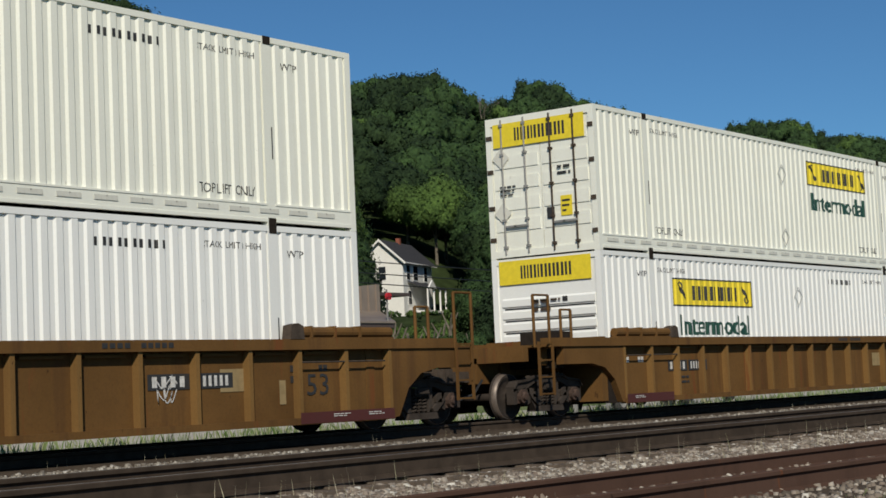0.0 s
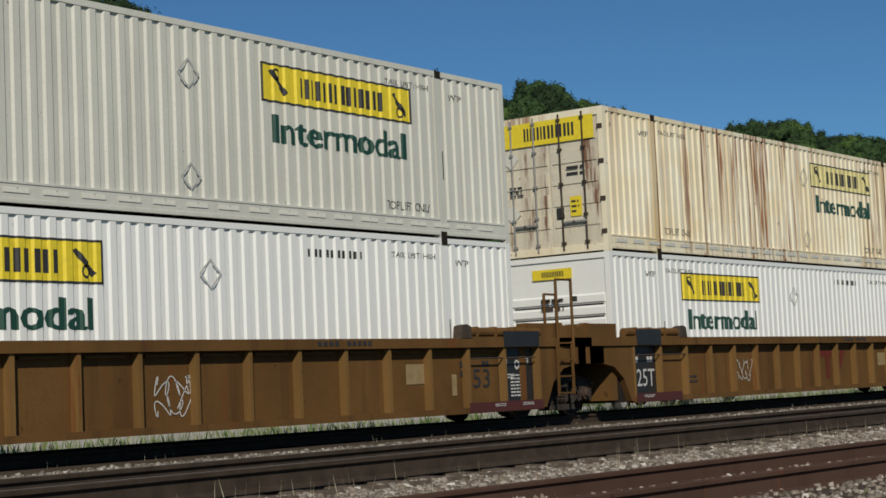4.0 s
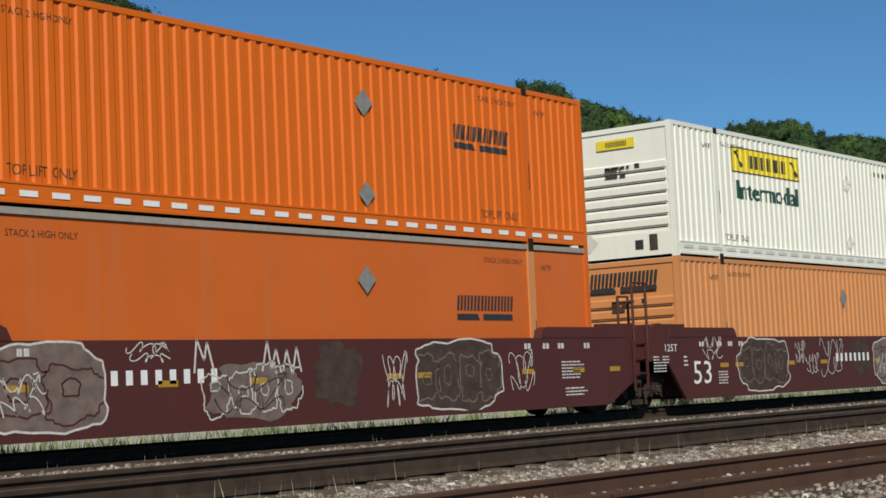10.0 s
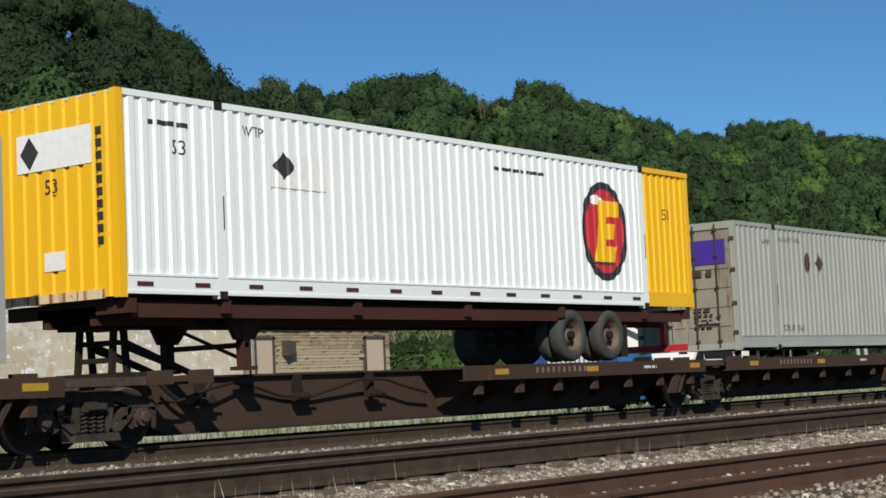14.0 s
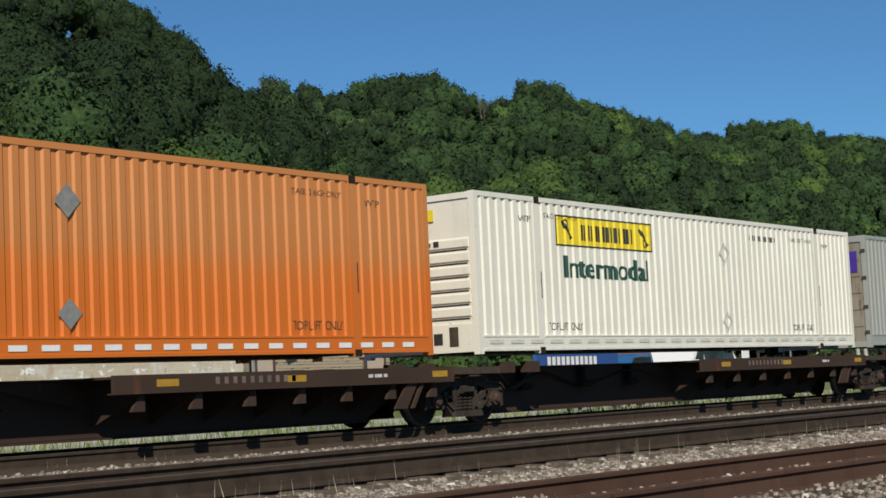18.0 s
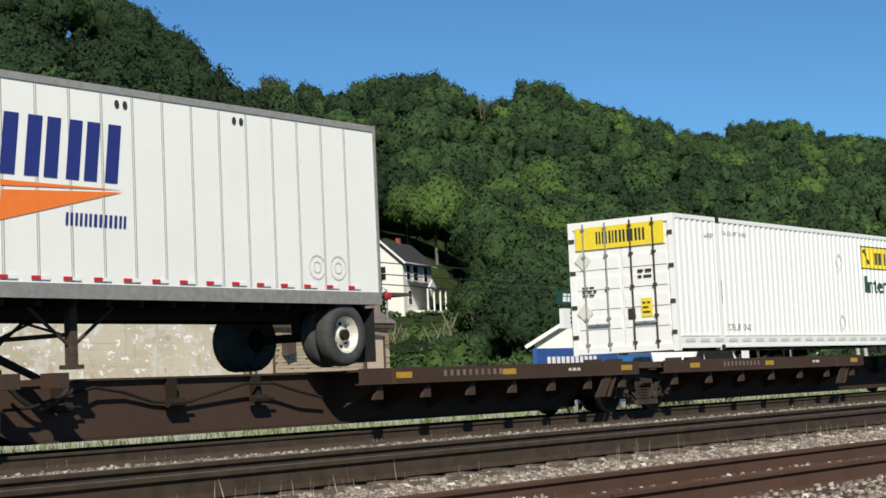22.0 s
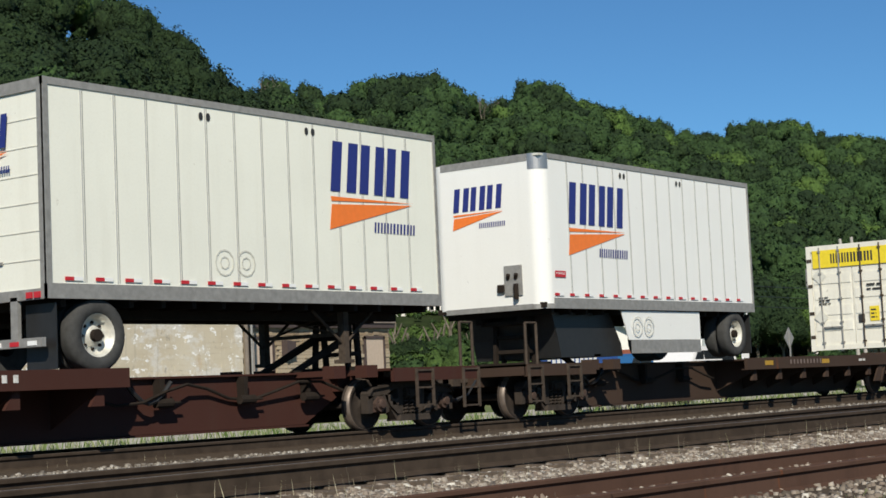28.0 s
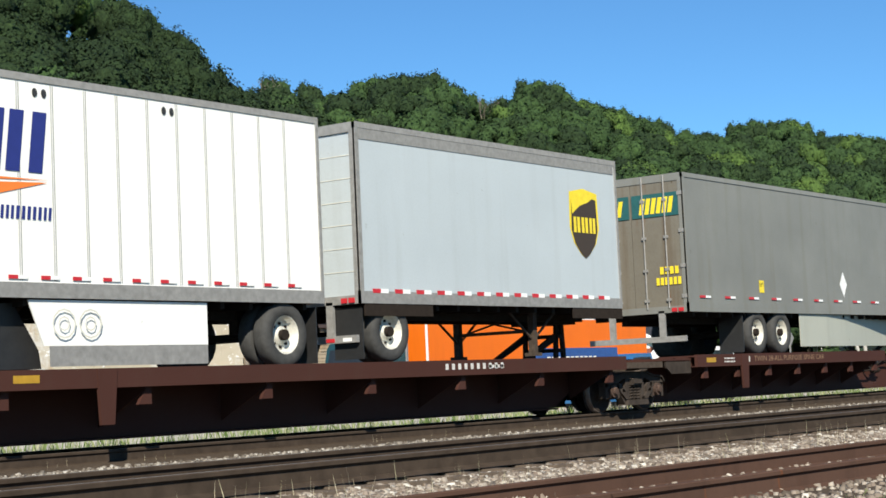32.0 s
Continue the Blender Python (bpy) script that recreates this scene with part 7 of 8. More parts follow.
        if gear:
            part("end_box", MB().box(*sorted((e + s * 0.95, e + s * 1.2)), -1.2, -0.86, 1.0, 2.05 if gear == "brake" else 1.6), M_BROWN, car)
        if gear == "brake":
            wheel = MB()
            hub = Vector((e + s * 1.3, -1.02, 1.95))
            wheel.path([hub + Vector((0, 0.3 * math.cos(k * math.pi / 10), 0.3 * math.sin(k * math.pi / 10))) for k in range(21)], 0.022, 6)
            for k in range(3):
                arm = Vector((0, 0.3 * math.cos(k * math.pi / 3), 0.3 * math.sin(k * math.pi / 3)))
                wheel.tube(hub - arm, hub + arm, 0.014, 5)
            wheel.tube(hub - Vector((s * 0.12, 0, 0)), hub + Vector((s * 0.03, 0, 0)), 0.06, 8)
            part("hand_brake", wheel, M_BROWN, car)

    def mark(name, polys, m, lab=""):
        ob = decal(name, polys, m, car, None, 0.004, label=lab)
        ob.location = (0, -1.45, 0)
    w = b - a
    mark("reflective_strip", [rect(a + w * u, zt - 0.17, a + w * u + 0.42, zt - 0.07) for u in ((0.1, 0.45, 0.92) if not red else (0.04,))], M_REFLECT)
    if red and lettered:
        mark("lettering", text_polys("TWIN 28-ALL PURPOSE SPINE CAR", a + w * 0.26, zt - 0.17, 0.12, 3.7), M_FAINT)
        mark("stencil", [rect(a + w * 0.2, zt - 0.18, a + w * 0.2 + 0.4, zt - 0.06)] + bars(a + w * 0.12, zt - 0.2, 0.5, 0.14, 2, rng), M_OLDWHITE)
    else:
        mark("car_number", blocks(a + w * (0.62 if red else 0.25), zt - 0.16, 1.7, 0.1, [0.5] * 10, 0, 0.6), M_OLDWHITE if red else M_TAG)
        mark("stencil", bars(a + w * 0.7, zt - 0.18, 0.5, 0.12, 1, rng), M_OLDWHITE)
    return on_train(car, x, TRACK_Y, 0.0)


# ---- trailers ----
def tyre_wheel(parent, x, z, y0, r, rim_mat, dual=True):
    """A road wheel, outer face at y0, as tyre, rim and hub."""
    for k, y in enumerate((y0, y0 + 0.31) if dual else (y0,)):
        t = MB().lathe([(r * 0.58, y + 0.03), (r * 0.62, y + 0.0), (r * 0.9, y + 0.0), (r * 0.98, y + 0.04), (r, y + 0.08), (r, y + 0.2), (r * 0.97, y + 0.24), (r * 0.9, y + 0.27), (r * 0.6, y + 0.27)], (x, 0, z), 30)
        tyre = part("tyre", t, M_RUBBER, parent, smooth=True)
        if k == 0:
            part("rim", MB().lathe([(r * 0.6, y + 0.02), (r * 0.55, y + 0.03), (r * 0.5, y + 0.14), (r * 0.3, y + 0.16), (r * 0.26, y + 0.1), (0.0, y + 0.1)], (x, 0, z), 24), rim_mat, tyre, smooth=True)
            hub = MB().tube((x, y + 0.02, z), (x, y + 0.14, z), r * 0.17, 12)
            for i in range(8):
                a = 2 * math.pi * i / 8
                hub.tube((x + r * 0.36 * math.cos(a), y + 0.13, z + r * 0.36 * math.sin(a)), (x + r * 0.36 * math.cos(a), y + 0.165, z + r * 0.36 * math.sin(a)), r * 0.05, 6)
            part("hub", hub, M_UNDER, tyre)


def trailer(x, z0, length, height, label, mat, rear_left, rng, wheels, rim=None, style="post", floor=2.05, legs=None, skirt=None, chrome=False, top=None, cap=None, corner_r=0.0, rear_style="bars", z_deck=1.03, box_front=None):
    """A van trailer: local x = 0 its left end, y = 0 its near side, z = 0 the rail top; floor = height of its underside."""
    t = thing("trailer", label, "trailer", "trailers on the train")
    L, W, zf, zt = length, CW, floor, floor + height
    rim = rim or M_RIM
    x0 = corner_r
    part("side_wall", MB().box(x0, L - 0.06, 0.0, 0.035, zf + 0.2, zt - 0.1), mat, t)
    part("side_wall", MB().box(x0, L - 0.06, W - 0.035, W, zf + 0.2, zt - 0.1), mat, t)
    if style == "post":
        n = round((L - 0.8) / 0.6)
        for i in range(1, n + 1):
            px = x0 + 0.05 + (L - 0.3 - x0) * i / (n + 1)
            part("side_seam", MB().box(px, px + 0.022, -0.005, 0.002, zf + 0.22, zt - 0.12), M_SEAM, t)
            part("rivet_line", MB().box(px + 0.04, px + 0.052, -0.003, 0.002, zf + 0.22, zt - 0.12), M_STEEL, t)
    for y0, y1 in ((-0.018, 0.05), (W - 0.05, W + 0.018)):
        part("top_rail", MB().prism([(y0, zt - 0.1), (y1, zt - 0.1), (y1, zt), (y0 + 0.01, zt)], "x", x0, L), top or M_STEEL, t)
        part("bottom_rail", MB().box(x0, L, y0, y1, zf, zf + 0.2), cap or M_STEEL, t)
    part("roof", MB().box(0.02, L - 0.02, 0.02, W - 0.02, zt - 0.05, zt - 0.012), M_DULL, t)
    part("floor", MB().box(0.03, L - 0.03, 0.05, W - 0.05, zf + 0.02, zf + 0.12), M_UNDER, t)
    for y0, y1 in ((-0.02, 0.1), (W - 0.1, W + 0.02)):
        part("corner_post", MB().box(L - 0.06, L, y0, y1, zf, zt), M_STEEL if style != "plain" else mat, t)
    part("end_wall", MB().box(L - 0.05, L - 0.01, 0.1, W - 0.1, zf, zt), mat, t)
    beam = MB().box(0.0, 0.08, 0.08, W - 0.08, zf - 0.1, zf + 0.03).mesh("floor_beam", M_UNDER)
    for i in range(int(L / 0.6)):
        part("floor_beam", beam, None, t).location = (0.3 + i * 0.6, 0, 0)
    for y0 in (0.75, W - 0.88):
        part("frame_rail", MB().box(0.3, L - 0.3, y0, y0 + 0.13, zf - 0.22, zf - 0.08), M_UNDER, t)
    if rear_left:
        part("rear_frame", MB().box(0.0, 0.08, -0.02, 0.12, zf, zt).box(0.0, 0.08, W - 0.12, W + 0.02, zf, zt).box(0.0, 0.08, 0.12, W - 0.12, zt - 0.16, zt).box(0.0, 0.08, 0.12, W - 0.12, zf, zf + 0.14), M_STEEL if rear_style != "bars" else mat, t)
        if rear_style == "bars":
            for k, (a, b) in enumerate(((0.1, W / 2 - 0.006), (W / 2 + 0.006, W - 0.1))):
                d = part("door", MB().box(0.015, 0.05, a, b, zf + 0.1, zt - 0.02), M_ALUDOOR if mat is M_ALU else mat, t)
                for u in (0.3, 0.75):
                    yy = a + (b - a) * u
                    rod = MB().tube((-0.01, yy, zf + 0.1), (-0.01, yy, zt - 0.02), 0.018, 6)
                    for q in (0.25, 0.9, 1.6, 2.4):
                        rod.box(-0.03, 0.02, yy - 0.05, yy + 0.05, zf + q, zf + q + 0.06)
                    part("locking_rod", rod, M_STEEL, d)
                for q in (0.3, 0.95, 1.7, 2.5):
                    part("hinge", MB().box(-0.015, 0.02, *((0.02, 0.14) if k == 0 else (W - 0.14, W - 0.02)), zf + q, zf + q + 0.08), M_STEEL, d)
        else:
            d = part("roll_up_door", MB().box(0.03, 0.05, 0.12, W - 0.12, zf + 0.14, zt - 0.16), mat, t)
            for i in range(1, 7):
                q = zf + 0.14 + i * (height - 0.3) / 7
                part("door_joint", MB().box(0.022, 0.031, 0.12, W - 0.12, q, q + 0.012), M_DULL, d)
            for yy in (0.9, 1.45):
                part("door_handle", MB().box(0.0, 0.03, yy, yy + 0.26, zf + 0.5, zf + 0.54), M_STEEL, d)
            part("label_plate", MB().box(0.022, 0.03, W - 0.55, W - 0.2, zf + 0.42, zf + 0.54), M_INK, d)
            part("door_latch", MB().box(-0.02, 0.03, 1.1, 1.5, zf + 0.2, zf + 0.27), M_STEEL, d)
        bump = MB().box(-0.02, 0.05, 0.1, W - 0.1, zf - 0.62, zf - 0.5)
        for yy in (0.6, W - 0.75):
            bump.box(0.0, 0.06, yy, yy + 0.14, zf - 0.55, zf + 0.05)
        part("underride_guard", bump, M_STEEL, t)
        for i in range(6 if rear_style != "bars" else 0):
            part("reflective_strip", MB().box(-0.03, -0.02, 0.2 + i * 0.36, 0.38 + i * 0.36, zf - 0.6, zf - 0.54), M_RED if i % 2 else M_DECWHITE, t)
        for y0 in (0.12, 0.28, W - 0.24, W - 0.4):
            part("tail_light", MB().box(-0.02, 0.0, y0, y0 + 0.12, zf + 0.02, zf + 0.1), M_RED, t)
    elif corner_r:
        r = corner_r
        n = 10
        pts = [(r - r * math.cos(math.pi / 2 * i / n), r - r * math.sin(math.pi / 2 * i / n)) for i in range(n + 1)]
        for far in (0, 1):
            col = MB()
            for (xa, ya), (xb, yb) in zip(pts, pts[1:]):
                p, q = (W - ya, W - yb) if far else (ya, yb)
                col.poly([(xa, p, zf + 0.08), (xb, q, zf + 0.08), (xb, q, zt - 0.02), (xa, p, zt - 0.02)])
            part("corner_cap", col, M_CHROME if chrome else M_WHITE2, t, "polished rounded corner" if chrome else "", smooth=True)
        bright = MB()
        for (xa, ya), (xb, yb) in zip(pts, pts[1:]):
            bright.poly([(xa - 0.004, ya - 0.004, zt - 0.3), (xb - 0.004, yb - 0.004, zt - 0.3), (xb - 0.004, yb - 0.004, zt), (xa - 0.004, ya - 0.004, zt)])
        part("corner_band", bright, M_CHROME, t, smooth=True)
        low = MB()
        for (xa, ya), (xb, yb) in zip(pts, pts[1:]):
            low.poly([(xa - 0.006, ya - 0.006, zf), (xb - 0.006, yb - 0.006, zf), (xb - 0.006, yb - 0.006, zf + 0.09), (xa - 0.006, ya - 0.006, zf + 0.09)])
        part("corner_band", low, M_STEEL, t, smooth=True)
        part("front_wall", MB().box(0.0, 0.04, r, W - r, zf + 0.1, zt - 0.14), mat, t)
        part("front_rail", MB().box(-0.006, 0.05, r, W - r, zt - 0.14, zt), M_STEEL, t)
        part("front_rail", MB().box(-0.006, 0.05, r, W - r, zf, zf + 0.1), M_STEEL, t)
        part("air_coupling", MB().box(-0.03, 0.0, 0.5, 0.9, zf + 0.28, zf + 0.85), M_STEEL, t)
        for q in (0.6, 0.78):
            part("air_hose_head", MB().tube((-0.07, q, zf + 0.68), (-0.02, q + 0.04, zf + 0.6), 0.04, 8), M_UNDER, t)
        part("air_coupling", MB().tube((-0.06, 0.62, zf + 0.5), (-0.06, 0.62, zf + 0.2), 0.05, 8).box(-0.06, -0.02, 0.9, 1.05, zf + 0.35, zf + 0.5), M_UNDER, t)
    else:
        part("front_wall", MB().box(0.0, 0.05, 0.0, W, zf, zt), mat, t)
    # running gear
    for wx in wheels:
        for y0 in (0.03,):
            tyre_wheel(t, wx, z_deck + 0.5, y0, 0.5, rim)
        far = MB().lathe([(0.2, W - 0.6), (0.46, W - 0.62), (0.5, W - 0.55), (0.5, W - 0.08), (0.46, W - 0.03), (0.2, W - 0.03)], (wx, 0, z_deck + 0.5), 20)
        part("tyre", far, M_RUBBER, t)
        part("axle", MB().tube((wx, 0.2, z_deck + 0.5), (wx, W - 0.2, z_deck + 0.5), 0.07, 8).box(wx - 0.35, wx + 0.35, 0.72, 0.9, z_deck + 0.55, zf - 0.1), M_UNDER, t)
    if wheels:
        part("mud_flap", MB().box(min(wheels) - 0.72, min(wheels) - 0.7, 0.05, 0.65, z_deck + 0.06, zf - 0.05) if rear_left else MB().box(max(wheels) + 0.7, max(wheels) + 0.72, 0.05, 0.65, z_deck + 0.06, zf - 0.05), M_BLACK, t)
    if legs is not None:
        for yy in (0.35, W - 0.5):
            part("landing_leg", MB().box(legs - 0.06, legs + 0.06, yy, yy + 0.13, z_deck + 0.12, zf).box(legs - 0.12, legs + 0.12, yy - 0.05, yy + 0.18, z_deck + 0.06, z_deck + 0.12), M_CAST, t)
            br = MB().tube((legs, yy + 0.06, z_deck + 0.35), (legs - 0.75, yy + 0.06, zf - 0.08), 0.025, 6).tube((legs, yy + 0.06, z_deck + 0.35), (legs + 0.75, yy + 0.06, zf - 0.08), 0.025, 6)
            part("leg_brace", br, M_CAST, t)
        part("leg_brace", MB().box(legs - 0.04, legs + 0.04, 0.4, W - 0.4, z_deck + 0.5, z_deck + 0.56).tube((legs, 0.45, z_deck + 0.5), (legs, W - 0.45, zf - 0.05), 0.02, 6).tube((legs, 0.45, zf - 0.05), (legs, W - 0.45, z_deck + 0.5), 0.02, 6), M_CAST, t)
    if skirt:
        a, b, hgt, m2, *shape = skirt
        part("side_skirt", MB().prism(shape[0] + [(p, q + 0.02) for p, q in reversed(shape[0])], "z", zf - hgt, zf - 0.01) if shape else MB().prism([(a, zf - 0.02), (b, zf - 0.02), (b, zf - hgt), (a + (0.25 if not rear_left else 0.0), zf - hgt)], "y", 0.03, 0.05), m2, t)
        if not rear_left and not shape:
            part("skirt_flap", MB().box(a + 0.35, b, 0.035, 0.047, zf - hgt - 0.27, zf - hgt - 0.003), M_STEEL, t, "grey rubber flap")
    return on_train(t, x, 17.207, z0)


def hitch(x, z, lean):
    """A folding trailer hitch that stands on the spine."""
    h = thing("trailer_hitch", "dark steel folding trailer hitch on the spine beam", "hitch", "trailer hitches")
    zb = 0.98
    for s in (-1, 1):
        y0, y1 = s * 0.36 - 0.035, s * 0.36 + 0.035
        part("strut", MB().prism([(-0.21, zb), (-0.12, zb), (-0.05, z), (-0.14, z)], "y", y0, y1), M_UNDER, h)
        part("strut", MB().prism([(0.09, zb), (0.18, zb), (0.12, z), (0.03, z)], "y", y0, y1), M_UNDER, h)
        part("diagonal_brace", MB().prism([(0.06 * lean, z - 0.2), (0.06 * lean, z - 0.34), (lean * 1.42, zb), (lean * 1.58, zb + 0.02)], "y", y0, y1), M_UNDER, h)
    for q in (0.3, 0.62):
        part("rung", MB().box(-0.13, 0.12, -0.4, 0.4, zb + q * (z - zb), zb + q * (z - zb) + 0.07), M_UNDER, h)
    part("head_plate", MB().box(-0.4, 0.4, -0.5, 0.5, z - 0.07, z), M_UNDER, h)
    part("foot", MB().box(-0.35, 0.3, -0.62, 0.62, zb - 0.0, zb + 0.08), M_UNDER, h)
    return on_train(h, x, TRACK_Y, 0.0)


def red_white(t, L, z, n, w=0.3, h=0.07, x0=0.3):
    step = (L - 2 * x0) / n
    red = MB().box(0, w / 2, -0.0215, -0.012, 0, h).mesh("red_strip", M_RED)
    white = MB().box(0, w / 2, -0.0215, -0.012, 0, h).mesh("white_strip", M_DECWHITE)
    for i in range(n):
        part("red_strip", red, None, t).location = (x0 + i * step, 0, z)
        part("white_strip", white, None, t).location = (x0 + i * step + w / 2, 0, z)


def mono_mark(t, x, z, w, end=False, lift=0.012):
    """A carrier's mark: three navy blocks, orange wedges and a navy bar."""
    h = 0.38 * w
    navy = stems(x, z, 0.94 * w, h, [1.0, 0.95, 0.95], 0.12, 0.13, 0.38)
    bar = stems(x + 0.5 * w, z - 0.29 * w, 0.5 * w, 0.08 * w, [0.8, 0.8, 0.8, 0.35, 0.9, 0.9, 0.8], 0.1, 0.25)
    wedge = [[(x, z - 0.04 * w), (x + w, z - 0.04 * w), (x + 0.01 * w, z - 0.075 * w)], [(x + 0.01 * w, z - 0.1 * w), (x + 0.98 * w, z - 0.055 * w), (x - 0.02 * w, z - 0.29 * w)]]
    for nm, ps, m, lf in (*(("carrier_bar", [p], M_NAVY, lift) for p in navy), ("carrier_line", bar, M_NAVY, lift), ("logo_wedge", wedge[:1], M_DECOR, lift), ("logo_wedge", wedge[1:], M_DECOR, lift)):
        if end:
            decal(nm, [[(CW - a, b) for a, b in p] for p in ps], m, t, end=0.0, lift=lf)
        else:
            decal(nm, ps, m, t, None, lf)


def round_mark(t, cx, cz, r, prof, lift=0.006):
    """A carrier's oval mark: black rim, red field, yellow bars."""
    decal("logo_rim", fan(ellipse(cx, cz, r * 0.86, r)), M_BLACK, t, prof, lift)
    decal("logo_field", fan(ellipse(cx, cz, r * 0.72, r * 0.85)), M_RED, t, prof, lift + 0.003)
    def lean(z):
        return 0.2 * (z + 0.62) * r
    yb = [rect(cx - 0.08 * r + lean(z0), cz + z0 * r, cx + e * r + lean(z0), cz + (z0 + 0.32) * r, 0.2) for z0, e in ((-0.62, 0.36), (-0.16, 0.26), (0.3, 0.34))]
    yb.append(rect(cx - 0.42 * r, cz - 0.62 * r, cx - 0.083 * r, cz + 0.62 * r, 0.2))
    decal("logo_shadow", [rect(cx - 0.47 * r, cz - 0.68 * r, cx + 0.3 * r, cz - 0.55 * r, 0.2), rect(cx - 0.48 * r, cz - 0.68 * r, cx - 0.3 * r, cz + 0.55 * r, 0.2)][:1], M_DKBROWN, t, prof, lift + 0.005)
    for p in yb:
        decal("logo_bar", [p], M_YELLOW, t, prof, lift + 0.008)
    decal("logo_shine", fan(ellipse(cx - 0.3 * r, cz + 0.62 * r, 0.22 * r, 0.1 * r, 16)), M_DECWHITE, t, prof, lift + 0.006)


# ---- the train, from its front backwards ----
rng = random.Random(7)
well_car(28.12, M_WEATHERED, "ribbed", rng, "weathered yellow-brown ribbed well car with a coupled end", "end", "joint")
well_car(4.55, M_WEATHERED, "ribbed", rng, "weathered yellow-brown ribbed well car with black end panel", "joint", "end", [(11.6, 0.6, 0.45, 0.4, "line")])
well_car(-14.8, M_WEATHERED, "ribbed", rng, "weathered yellow-brown ribbed well car with faded red mark", "joint", "joint", [(9.03, 0.45, 1.87, 0.68, "mark"), (5.0, 0.5, 0.7, 0.5, "line")])
well_car(-34.4, M_WEATHERED, "ribbed", rng, "weathered yellow-brown ribbed well car with chalky tags", "end", "joint", [(1.5, 0.55, 0.8, 0.4, "line"), (7.2, 0.4, 0.9, 0.6, "line")])
well_car(-57.95, M_MAROON, "smooth", rng, "maroon smooth-sided well car with pale graffiti", "joint", "end", [(2.69, 0.21, 2.3, 1.25, "silver"), (5.9, 0.3, 1.4, 1.05, "line"), (7.0, 0.3, 1.0, 1.0, "line"), (13.0, 0.95, 0.5, 0.42, "silver"), (1.7, 0.85, 0.7, 0.5, "line")])
well_car(-77.45, M_MAROON, "smooth", rng, "maroon smooth-sided well car with large grey graffiti", "joint", "joint", [(2.09, 0.24, 2.66, 1.22, "grey"), (5.0, 0.85, 0.6, 0.55, "line"), (5.6, 0.6, 0.7, 0.5, "line"), (6.4, 0.5, 1.4, 0.95, "line"), (8.2, 0.5, 1.2, 0.9, "shade"), (9.53, 0.23, 2.1, 1.22, "silver"), (12.2, 0.7, 0.5, 0.6, "line"), (12.72, 0.22, 2.2, 1.25, "crown"), (0.5, 1.0, 0.9, 0.5, "line")], 7.3)
well_car(-97.15, M_MAROON, "smooth", rng, "maroon smooth-sided well car with silver lettering tags", "end", "joint", [(1.62, 0.24, 2.1, 1.22, "silver"), (5.37, 0.28, 2.25, 1.2, "crown"), (7.8, 0.4, 1.2, 1.05, "shade"), (9.5, 0.4, 0.6, 0.9, "line"), (10.26, 0.22, 2.6, 1.25, "grey"), (13.0, 0.5, 0.9, 0.8, "line"), (4.0, 1.15, 0.9, 0.3, "line")], 3.75)

UP, LO = 3.2, 0.3
banner_box("dull white corrugated container with yellow banner doors", M_WHITE, 28.12, UP, 9.76, 3.6, 1.96, "door", rng)
banner_box("bright white corrugated container with yellow banner", M_WHITE2, 28.12, LO, 2.85, 3.6, 1.83, "nose", rng)
banner_box("cream-white corrugated container with faded yellow banner", M_WHITE, 4.55, UP, 2.92, 3.6, 1.92, "nose", rng, panel=M_FADEYEL)
banner_box("bright white corrugated container with yellow banner", M_WHITE2, 4.55, LO, 2.94, 3.63, 2.0, "nose", rng, big_end=False)
banner_box("rust-streaked cream corrugated container", M_RUSTY, -14.8, UP, 9.69, 3.64, 1.93, "door", rng, M_RUSTDOOR, panel=M_FADEYEL)
banner_box("bright white corrugated container with yellow banner", M_WHITE2, -14.8, LO, 2.9, 3.6, 1.95, "nose", rng, big_end=False)
banner_box("dull grey-white container with rust-stained doors", M_DULL, -34.4, UP, 9.74, 3.68, 1.9, "door", rng, M_RUSTDOOR)
banner_box("bright white corrugated container with yellow banner", M_WHITE2, -34.4, LO, 2.86, 3.62, 1.93, "nose", rng, big_end=False)

c = orange_box("orange smooth-panelled container with ochre posts", M_ORANGE, -57.95, UP, [(11.48, 2.2, 1.7)], "rib", "flat", rng, post=M_OCHRE, top=M_INK)
for q0, q1 in ((POST - 0.2, POST + 0.24), (CL - POST - 0.2, CL - POST + 0.16)):
    part("post_cover", MB().prism([(q0, -0.008), (q0 + 0.04, -0.02), (q1 - 0.04, -0.02), (q1, -0.008), (q1, 0.03), (q0, 0.03)], "z", 0.05, CH - 0.09), M_OCHRE, c, "ochre post cover")
part("post_cover", MB().box(-0.004, 0.15, -0.012, 0.01, 0.02, CH - 0.02), M_OCHRE, c, "ochre corner cover")
decal("label_plate", [rect(1.0, 1.85, 1.28, 2.2)], M_SEAM, c, side_profile("rib"), 0.008)
decal("stencil", text_polys("53", 1.3, 2.3, 0.2) + bars(2.75, 1.7, 0.12, 0.9, 6, rng) + bars(3.25, 1.3, 0.12, 1.3, 8, rng), M_DKBROWN, c, side_profile("rib"))
c = box_container("white wide-ribbed container with a big blue mark", M_WHITE2, "wide", "door", M_CREAM)
std_marks(c, "wide", rng, low=False, plates=False)
for ps, m, lf, dx in ((None, M_GOLD, 0.004, -0.12), (None, M_BLUE, 0.007, 0.0)):
    decal("carrier_word", stems(5.85 + dx, 1.34 + dx * 0.5, 4.1, 0.84, [0.95, 1.25, 0.35, 0.8, 0.85], 0.32, 0.2, 0.4), m, c, side_profile("wide"), lf)
